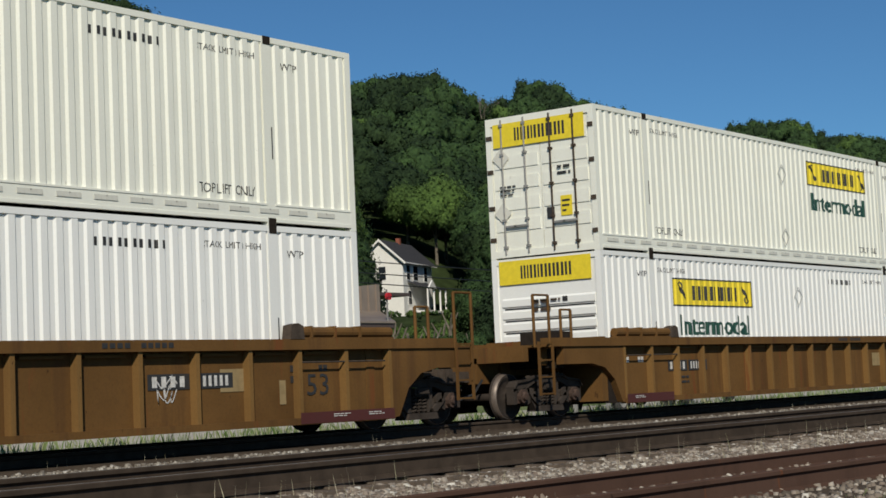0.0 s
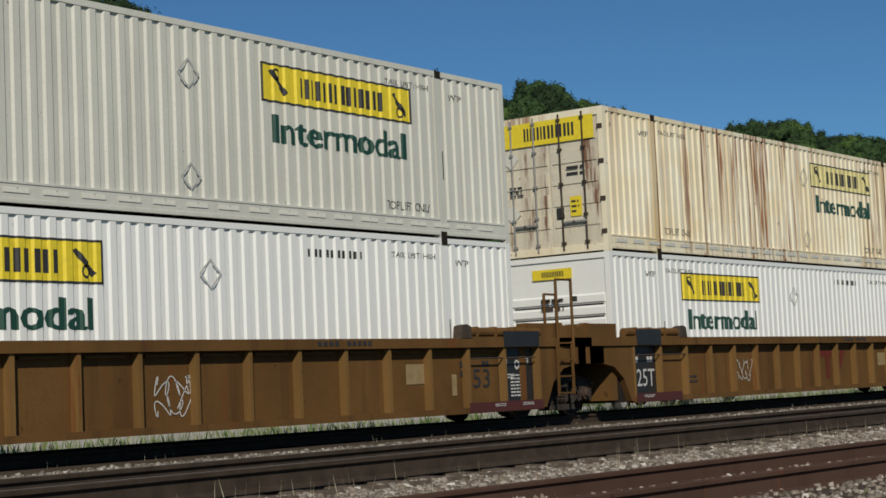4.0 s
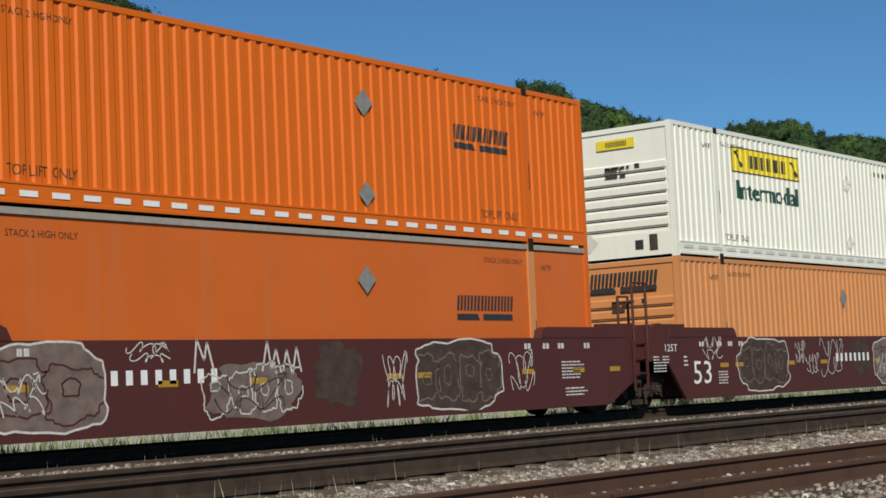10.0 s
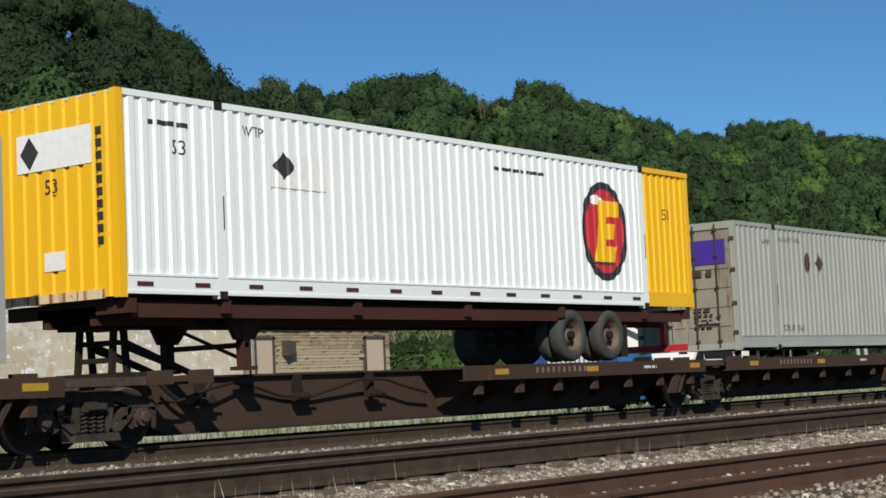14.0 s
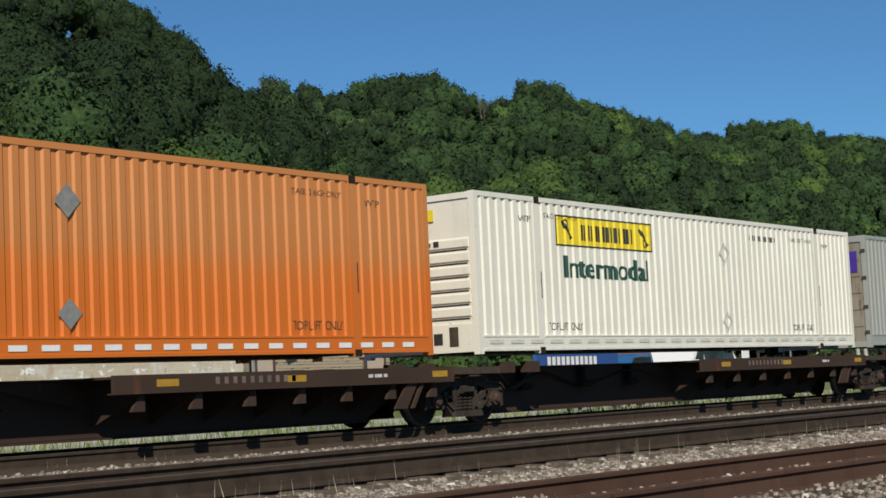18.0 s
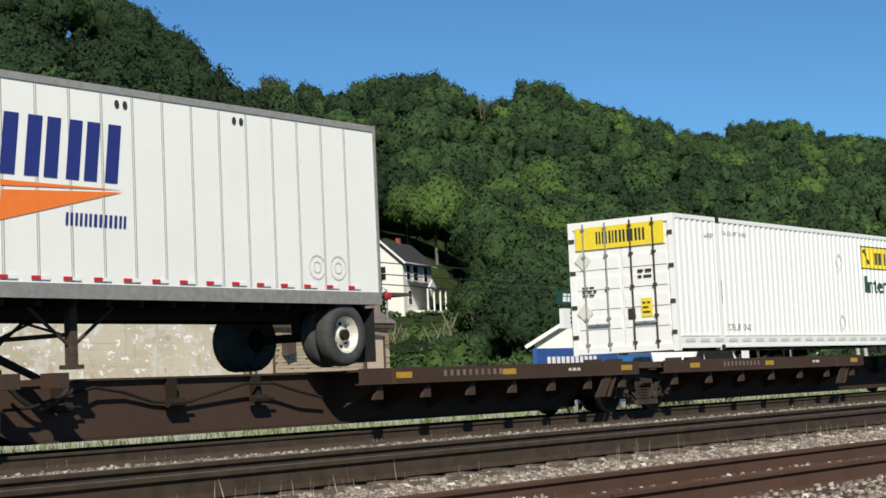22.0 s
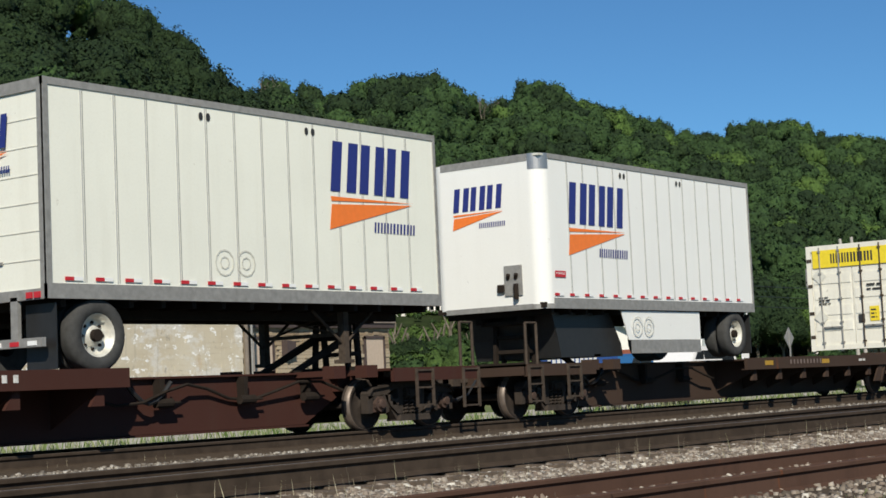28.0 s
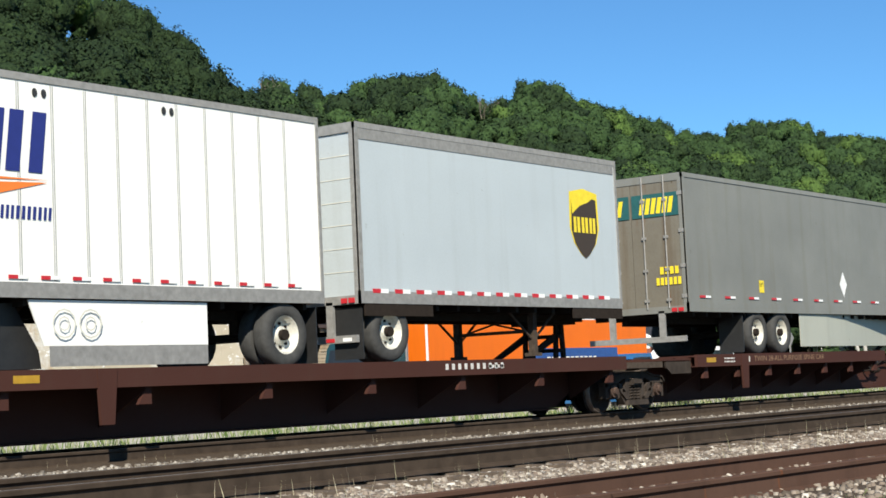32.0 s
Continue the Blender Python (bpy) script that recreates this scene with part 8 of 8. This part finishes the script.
decal("carrier_word", [[(CW - a, b) for a, b in p] for p in stems(0.35, 2.1, 1.6, 0.4, [0.95, 1.25, 0.35, 0.8, 0.85], 0.3, 0.2, 0.4)], M_BLUE, c, end=0.0, lift=0.008)
decal("lettering", [[(CW - a, b) for a, b in p] for p in text_polys("INTERMODAL", 0.85, 1.75, 0.16, 1.3) + bars(0.95, 1.35, 1.2, 0.25, 1, rng)], M_INK, c, end=0.0, lift=0.03)
on_train(c, -57.95, 17.207, LO)

banner_box("clean white corrugated container with yellow banner", M_WHITE, -77.45, UP, 2.73, 3.56, 1.99, "nose", rng, big_end=False)
orange_box("pale faded orange corrugated container", M_PALE, -77.45, LO, [(12.06, 1.74, 1.7)], "wave", "nose", rng)
orange_box("bright orange corrugated container with white strips", M_ORANGE, -97.15, UP, [(11.95, 1.77, 1.66)], "wave", "nose", rng, strips=True)
orange_box("dusty orange smooth-sided container with grey top band", M_FLAT_OR, -97.15, LO, [(11.85, 1.66, 1.68)], "flat", "flat", rng, top=M_TOPBAND, post=M_PALE)


def purple(x, label):
    c = box_container(label, M_GREY, "wave", "door", M_GREYDOOR)
    std_marks(c, "wave", rng, plates=False, number=False)
    pr = side_profile("wave")
    decal("logo_panel", [rect(10.27, 1.66, 13.94, 2.5)], M_PURPLE, c, pr, 0.004, label="purple panel with white blocks")
    decal("carrier_word", stems(10.55, 1.9, 0.95, 0.36, [0.8, 0.8, 0.85], 0, 0.14, 0.42), M_DECWHITE, c, pr, 0.007)
    decal("carrier_word", blocks(11.7, 1.88, 1.95, 0.2, [0.25] * 8, 0, 0.9), M_GREY, c, pr, 0.007)
    for q in (3.77, 4.44):
        decal("placard_holder", [[(q, 1.8), (q + 0.2, 2.06), (q, 2.32), (q - 0.2, 2.06)]], M_CAST, c, pr, 0.012)
    decal("logo_panel", [[(CW - a, b) for a, b in p] for p in [rect(0.2, 1.95, 1.2, 2.5), rect(1.35, 1.95, 2.35, 2.5)]], M_PURPLE, c, end=0.0, lift=0.006)
    decal("stencil", [[(CW - a, b) for a, b in p] for p in bars(0.6, 1.6, 1.7, 0.3, 1, rng) + bars(1.5, 0.5, 0.5, 0.5, 4, rng)], M_CAST, c, end=0.0, lift=0.03)
    return on_train(c, x, 17.207, 1.19)


purple(-118.5, "pale grey corrugated container with purple panel")
purple(-154.8, "pale grey corrugated container with purple panel")

# the white and yellow container on a road chassis
c = box_container("white corrugated container with yellow ends", M_PUREWHITE, "wave", "flat", M_YELLOW, M_PUREWHITE, M_PUREWHITE, tail_mat=M_YELLOW, head_mat=M_YELLOW)
pr = side_profile("wave")
for q0, q1 in ((0.04, 0.34), (CH - 0.1, CH + 0.004)):
    part("yellow_rail", MB().box(CL - POST + 0.1, CL, -0.02, 0.03, q0, q1), M_YELLOW, c)
round_mark(c, 12.72, 1.5, 0.98, pr)
reflectors(c, 0.16, M_MAROON, 14, 0.3, 0.06)
decal("stencil", text_polys("53", 1.05, 2.05, 0.22) + bars(0.6, 2.4, 1.1, 0.16, 1, rng) + bars(9.0, 2.4, 1.7, 0.14, 1, rng) + text_polys("WTP", 2.5, 2.45, 0.16) + text_polys("53", CL - 1.1, 1.85, 0.24), M_INK, c, pr)
decal("placard", [rect(3.08, 1.72, 4.35, 2.26)], M_DECWHITE, c, pr, 0.012)
decal("placard", [[(3.4, 1.85), (3.65, 2.05), (3.4, 2.28), (3.15, 2.05)]], M_INK, c, pr, 0.016)
decal("placard", [[(CW - a, b) for a, b in p] for p in [rect(0.5, 1.9, 2.1, 2.45)]], M_DECWHITE, c, end=0.0, lift=0.01)
decal("placard", [[(CW - a, b) for a, b in p] for p in [[(0.78, 1.93), (0.98, 2.17), (0.78, 2.41), (0.58, 2.17)]]], M_INK, c, end=0.0, lift=0.014)
decal("stencil", [[(CW - a, b) for a, b in p] for p in text_polys("53", 1.1, 1.55, 0.22)], M_INK, c, end=0.0, lift=0.012)
decal("container_number", [[(CW - a, b) for a, b in p] for p in [rect(2.18, 0.75 + 0.17 * k, 2.3, 0.86 + 0.17 * k) for k in range(10)]], M_INK, c, end=0.0, lift=0.012)
decal("label_plate", [[(CW - a, b) for a, b in p] for p in [rect(1.05, 0.45, 1.5, 0.72)]], M_DECWHITE, c, end=0.0, lift=0.012)
part("rust_edge", MB().box(-0.02, 0.0, 0.3, CW - 0.13, 0.0, 0.13), M_RUSTPOST, c, "rust-stained lower edge")
on_train(c, -136.7, 17.207, 2.07)
ch = thing("chassis", "rust-brown steel container chassis with dual tyres", "chassis")
part("main_rail", MB().box(0.2, CL - 0.1, 0.72, 0.86, 1.72, 2.05).box(0.2, CL - 0.1, CW - 0.86, CW - 0.72, 1.72, 2.05), M_BROWNRED, ch)
for q in (0.15, 2.0, 5.0, 8.0, 11.0, 14.1, CL - 0.3):
    part("cross_bolster", MB().box(q, q + 0.16, 0.02, CW - 0.02, 1.86, 2.06), M_BROWNRED, ch)
part("side_beam", MB().box(0.3, CL - 0.4, 0.1, 0.16, 1.8, 2.0), M_BROWNRED, ch)
for q in (11.45, 12.85):
    tyre_wheel(ch, q, 1.53, 0.05, 0.5, M_RUSTRIM)
    part("tyre", MB().lathe([(0.2, CW - 0.62), (0.46, CW - 0.62), (0.5, CW - 0.55), (0.5, CW - 0.08), (0.46, CW - 0.03)], (q, 0, 1.53), 20), M_RUBBER, ch)
    part("axle", MB().tube((q, 0.3, 1.53), (q, CW - 0.3, 1.53), 0.07, 8).box(q - 0.4, q + 0.4, 0.75, 0.9, 1.55, 1.75), M_UNDER, ch)
part("mud_flap", MB().box(13.5, 13.52, 0.1, 0.65, 1.1, 1.75), M_BLACK, ch)
part("underride_guard", MB().box(15.9, 16.0, 0.1, CW - 0.1, 1.2, 1.34).box(15.9, 16.0, 0.6, 0.7, 1.3, 1.8).box(15.9, 16.0, CW - 0.7, CW - 0.6, 1.3, 1.8), M_RED, ch)
for q in (0.4, CW - 0.55):
    leg = part("landing_leg", MB().box(2.78, 2.94, q, q + 0.15, 1.1, 1.9).box(2.7, 3.02, q - 0.06, q + 0.21, 1.04, 1.1), M_BROWNRED, ch)
    part("leg_gusset", MB().prism([(2.45, 1.88), (3.4, 1.88), (3.05, 1.5), (2.68, 1.5)], "y", q + 0.02, q + 0.12), M_BROWNRED, leg)
part("leg_brace", MB().box(2.82, 2.9, 0.4, CW - 0.4, 1.38, 1.46), M_BROWNRED, ch)
part("leg_brace", MB().tube((2.86, 0.5, 1.2), (2.86, CW - 0.5, 1.8), 0.03, 6), M_BROWNRED, ch)
part("gooseneck", MB().prism([(0.15, 1.98), (2.3, 1.98), (2.7, 1.72), (2.3, 1.72), (1.9, 1.86), (0.15, 1.86)], "y", 0.68, CW - 0.68), M_UNDER, ch)
on_train(ch, -136.7, 17.207, 0.0)

banner_box("cream corrugated container with yellow banner", M_CREAM, -172.0, 1.2, 2.66, 3.56, 2.02, "nose", rng, big_end=False, word=M_GREEN)
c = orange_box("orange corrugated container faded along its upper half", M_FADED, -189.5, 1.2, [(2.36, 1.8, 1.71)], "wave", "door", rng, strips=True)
banner_box("bright white corrugated container with banner doors", M_WHITE2, -208.45, 1.2, 9.76, 3.62, 2.0, "door", rng)
banner_box("cream corrugated container with stained banner doors", M_CREAM, -261.8, 1.18, 9.86, 3.62, 2.0, "door", rng)

for tx, tl, deck, lf, rt in ((-119.7, 16.4, (0.3, 10.4), "joint", "end"), (-137.05, 17.35, (8.0, 16.6), "joint", "joint"), (-154.75, 17.7, (8.3, 16.9), "joint", "joint"), (-172.2, 17.45, (8.0, 16.6), "joint", "joint"), (-188.9, 16.7, (8.3, 15.9), "end", "joint"),
                             (-209.6, 16.75, (0.3, 10.3), "joint", "end"), (-226.9, 17.3, (7.9, 16.5), "joint", "joint"), (-244.3, 17.4, (8.4, 16.6), "joint", "joint"), (-261.7, 17.4, (8.0, 16.6), "joint", "joint"), (-278.4, 16.7, (7.2, 15.9), "end", "joint")):
    spine_unit(tx, tl, M_BROWN, deck, rng, "rust-brown articulated spine car with yellow reflectors", lf, rt, gear={-119.7: "brake", -188.9: "box"}.get(tx, ""))
for tx, tl, deck, lf, rt in ((-300.4, 17.6, (1.6, 11.0), "joint", "end"), (-319.0, 18.6, (2.0, 12.1), "joint", "joint"), (-337.3, 18.3, (1.8, 17.4), "end", "joint")):
    spine_unit(tx, tl, M_BROWNRED, deck, rng, "red-brown articulated spine car for twin trailers", lf, rt, True, lettered=tx == -319.0)


def pup(x, label, rear_left, wheels, legs, mark_x, end_mark, skirt=None, chrome=False, mat=M_WHITE2, mark_z=3.66):
    t = trailer(x, 0.0, 8.5, 2.93, label, mat, rear_left, rng, wheels, legs=legs, skirt=skirt, chrome=chrome, corner_r=0.0 if rear_left else 0.28, rear_style="roll", floor=2.03, z_deck=1.05)
    mono_mark(t, mark_x, mark_z, 2.12)
    red_white(t, 8.5, 2.27, 15, 0.3, 0.05)
    decal("vent", [q for k in (2.9, 3.05, 5.2, 5.35) for q in [ellipse(k, 4.72, 0.045, 0.06, 10)]], M_INK, t, None, 0.012)
    for k in (6.95, 7.45) if not skirt and not rear_left else (3.3, 3.75):
        zc = 2.6 if not skirt else 1.7
        decal("placard_holder", ring(ellipse(k, zc, 0.2, 0.2, 12), ellipse(k, zc, 0.175, 0.175, 12)) + ring(ellipse(k, zc, 0.1, 0.1, 8), ellipse(k, zc, 0.08, 0.08, 8)), M_DULL, t, None, 0.01)
    if end_mark:
        mono_mark(t, 0.55 if not rear_left else 0.7, 4.0 if not rear_left else 4.1, 1.2, True, 0.01)
    if skirt:
        part("under_box", MB().prism([(0.62, 1.98), (2.72, 1.98), (3.12, 1.36), (3.16, 1.12), (0.9, 1.12), (0.8, 1.5)], "y", 0.3, CW - 0.3), M_BLACK, t, "black box under the floor")
    if not rear_left:
        decal("warning_label", [rect(0.33, 2.62, 0.7, 2.74)], M_RED, t, None, 0.02)
        decal("lettering", text_polys("WARNING", 0.36, 2.67, 0.05, 0.3), M_DECWHITE, t, None, 0.022)
    return t


pup(-226.75, "white ribbed short trailer with navy and orange mark", False, [7.65], 2.35, 0.88, True, mark_z=3.62)
pup(-278.9, "white ribbed short trailer with skirt box", False, [7.65], 2.2, 0.9, True, (2.74, 5.97, 0.6, M_WHITE2))
t = pup(-290.65, "white ribbed short trailer with cream roll-up door", True, [0.9], 6.4, 5.72, True, mat=M_WHITE, mark_z=3.82)
t = pup(-337.2, "bright white ribbed short trailer with skirt box", False, [7.65], 2.2, 1.0, False, (2.74, 5.97, 0.62, M_WHITE2))
# the long white trailer with red wheels
t = trailer(-244.2, 0.0, 16.15, 2.92, "long smooth white trailer with red wheels", M_WHITE2, False, rng, [12.05, 13.35], M_REDRIM, "smooth", 2.03, 2.2, (3.5, 10.9, 0.86, M_WHITE2, [(3.4, 0.5), (3.7, 0.46), (4.1, 0.39), (4.6, 0.3), (5.3, 0.2), (6.2, 0.1), (7.3, 0.045), (8.5, 0.03), (10.9, 0.03)]), True, corner_r=0.35, z_deck=1.0)
round_mark(t, 13.1, 3.69, 0.98, None, 0.01)
part("rub_rail", MB().prism([(-0.045, 2.47), (-0.045, 2.56), (0.0, 2.58), (0.0, 2.45)], "x", 0.42, 16.1).box(0.5, 5.2, -0.03, 0.0, 4.62, 4.69), M_STEEL, t)
red_white(t, 16.15, 2.2, 24, 0.3, 0.06)
decal("vent", [ellipse(k, 4.68, 0.06, 0.07, 12) for k in (4.75, 5.15, 8.3, 8.7, 11.6, 12.0)], M_INK, t, None, 0.012)
decal("lettering", text_polys("53'", 0.75, 2.58, 0.22) + text_polys("LIFT HERE", 3.0, 2.26, 0.13) + text_polys("LIFT HERE", 13.7, 2.26, 0.11), M_INK, t, None, 0.024)
decal("placard_holder", ring([(9.0, 2.5), (9.22, 2.75), (9.0, 3.0), (8.78, 2.75)], [(9.0, 2.6), (9.13, 2.75), (9.0, 2.9), (8.87, 2.75)]), M_STEEL, t, None, 0.01)
decal("carrier_word", stems(7.66, 1.5, 1.05, 0.26, [0.8, 0.8, 0.8, 0.8, 0.8], 0.1, 0.15, 0.42), M_INK, t, None, -0.02)
decal("logo_disc", fan(ellipse(9.05, 1.58, 0.2, 0.24, 20)), M_RED, t, None, -0.02)
decal("logo_disc", [[(8.93, 1.48), (9.17, 1.48), (9.17, 1.58), (9.05, 1.72), (8.93, 1.58)]], M_DECWHITE, t, None, -0.017)
decal("lettering", text_polys("Household Moving", 9.4, 1.63, 0.15, 1.25), M_CAST, t, None, -0.02)
decal("lettering", bars(9.4, 1.4, 1.2, 0.14, 1, rng), M_RED, t, None, -0.02)
decal("logo_disc", [[(CW - a, b) for a, b in p] for p in [rect(0.7, 4.4, 1.3, 4.58)]], M_DKBROWN, t, end=0.0, lift=0.01)
part("under_box", MB().prism([(1.55, 1.98), (3.6, 1.98), (3.7, 1.3), (3.55, 1.14), (1.95, 1.14), (1.7, 1.5)], "y", 0.62, CW - 0.4), M_BLACK, t, "black box under the floor")
# the long dull trailer
t = trailer(-316.95, 0.0, 15.95, 2.98, "long dull aluminium trailer with streaky grime", M_ALU, True, rng, [3.25, 4.48], M_RIM, "smooth", 2.02, 13.3, (5.46, 12.4, 0.78, M_SKIRTGREY, [(5.46, 0.03), (7.0, 0.04), (8.2, 0.1), (9.3, 0.2), (10.3, 0.3), (11.2, 0.4), (12.4, 0.52)]), top=M_ALU, cap=M_ALU, rear_style="bars", z_deck=1.08)
decal("logo_band", [rect(11.86, 4.0, 15.9, 4.53)], M_TEAL, t, None, 0.005, label="dark teal band")
decal("carrier_word", stems(12.05, 4.07, 1.0, 0.4, [0.9, 0.9, 0.9], 0.2, 0.15, 0.42), M_DECYEL, t, None, 0.009)
decal("trailer_number", [rect(14.55, 2.58, 15.5, 2.8)], M_DECYEL, t, None, 0.006)
decal("trailer_number", blocks(14.62, 2.63, 0.8, 0.12, [0.8] * 9, 0, 0.3), M_INK, t, None, 0.009)
red_white(t, 15.95, 2.32, 13, 0.48, 0.05, 0.5)
decal("placard", [[(8.03, 2.45), (8.25, 2.77), (8.03, 3.09), (7.81, 2.77)]], M_DECWHITE, t, None, 0.008)
decal("lift_label", [rect(3.35, 2.48, 3.6, 2.76)], M_DECYEL, t, None, 0.008)
decal("lettering", text_polys("LIFT", 3.37, 2.62, 0.09, 0.2), M_INK, t, None, 0.011)
decal("logo_band", [[(CW - a, b) for a, b in p] for p in [rect(0.12, 4.1, 1.26, 4.6), rect(1.33, 4.1, 2.47, 4.6)]], M_TEAL, t, end=0.0, lift=0.004)
decal("carrier_word", [[(CW - a, b) for a, b in p] for p in stems(0.25, 4.17, 0.8, 0.34, [0.9, 0.9, 0.9], 0.2, 0.15, 0.42) + stems(1.5, 4.17, 0.8, 0.34, [0.9, 0.9, 0.9], 0.2, 0.15, 0.42) + blocks(1.95, 2.85, 0.45, 0.16, [0.8] * 4, 0, 0.3) + blocks(1.85, 2.62, 0.6, 0.16, [0.8] * 6, 0, 0.3)], M_DECYEL, t, end=0.0, lift=0.007)
# the pale blue-grey short trailer with a brown shield
t = trailer(-327.8, 0.0, 8.1, 2.95, "pale blue-grey short trailer with brown shield mark", M_LIGHTBLUE, True, rng, [0.8], M_RIM, "smooth", 2.05, 5.5, None, rear_style="roll", z_deck=1.1)
part("top_band", MB().box(0.1, 8.0, -0.012, 0.0, 4.72, 4.9), M_STEEL, t)
part("belly_fairing", MB().box(0.1, 1.9, -0.005, 0.02, 1.85, 2.06), M_UNDER, t)
part("belly_fairing", MB().box(6.3, 8.1, -0.005, 0.02, 1.85, 2.06), M_UNDER, t)
shield = [(6.35, 4.28), (6.85, 4.36), (7.35, 4.28), (7.38, 3.6), (7.25, 3.3), (7.0, 3.08), (6.85, 3.0), (6.7, 3.08), (6.45, 3.3), (6.32, 3.6)]
decal("logo_shield", fan(shield), M_DECYEL, t, None, 0.006)
decal("logo_shield", fan([(6.85 + (a - 6.85) * 0.88, 3.62 + (b - 3.62) * 0.9 - 0.06) for a, b in shield]), M_DKBROWN, t, None, 0.009)
decal("logo_shield", [[(6.4, 4.25), (6.85, 4.33), (7.3, 4.25), (7.0, 4.1), (6.7, 4.02), (6.42, 3.85)]], M_DECYEL, t, None, 0.012)
decal("carrier_word", stems(6.46, 3.5, 0.78, 0.3, [0.8, 0.8, 0.75], 0, 0.2, 0.42), M_DECYEL, t, None, 0.012)
red_white(t, 8.1, 2.22, 13, 0.4, 0.07)

for hx, hz, ln in ((-135.9, 1.75, 1), (-226.0, 1.85, 1), (-243.25, 1.85, 1), (-278.1, 1.85, 1), (-283.4, 1.85, -1), (-302.0, 1.85, -1), (-320.6, 1.85, -1), (-336.4, 1.85, 1)):
    hitch(hx, hz, ln)



# ---- movement ----
SPEED_T = (0.0, 4.0, 8.0, 12.0, 16.0, 20.0, 24.0, 28.0, 32.0)
SPEED_S = (0.0, 43.27, 86.83, 130.51, 174.19, 217.72, 261.32, 305.03, 348.55)


def rolled(t):
    """Metres that the train has gone at t seconds."""
    return float(np.interp(t, SPEED_T, SPEED_S))


def motions():
    for ob, x, y, z in MOVERS:
        walk(ob, [(float(t), pose(x + rolled(t), y, z)) for t in range(0, 33, 2)])
    walk(SEMI, [(float(t), pose(66.7 + 13.6 * (30.6 - t), 36.6, -0.92)) for t in (0, 8, 16, 24, 28, 30, 32)])
    base = {ob: x for ob, x, y, z in MOVERS}
    step = 1.0 / FPS
    for w, x, y, z, car in WHEELS:
        x0 = base[car] + x
        # the turning is keyed while the wheel is near the camera's view
        t0, t1 = max(0.0, (8.0 - x0) / 10.9), min(32.0, (75.0 - x0) / 10.9)
        if t1 <= t0:
            rows = [(0.0, pose(x, y, z)), (32.0, pose(x, y, z))]
        else:
            k0, k1 = int(t0 * FPS), int(t1 * FPS)
            rows = [(k * step, pose(x, y, z, 0, math.degrees(rolled(k * step) / 0.4225) % 360.0, 0)) for k in range(k0, k1 + 1)]
            if k0 > 0:
                rows.insert(0, (0.0, rows[0][1]))
            if rows[-1][0] < 31.99:
                rows.append((32.0, rows[-1][1]))
        walk(w, rows)


motions()
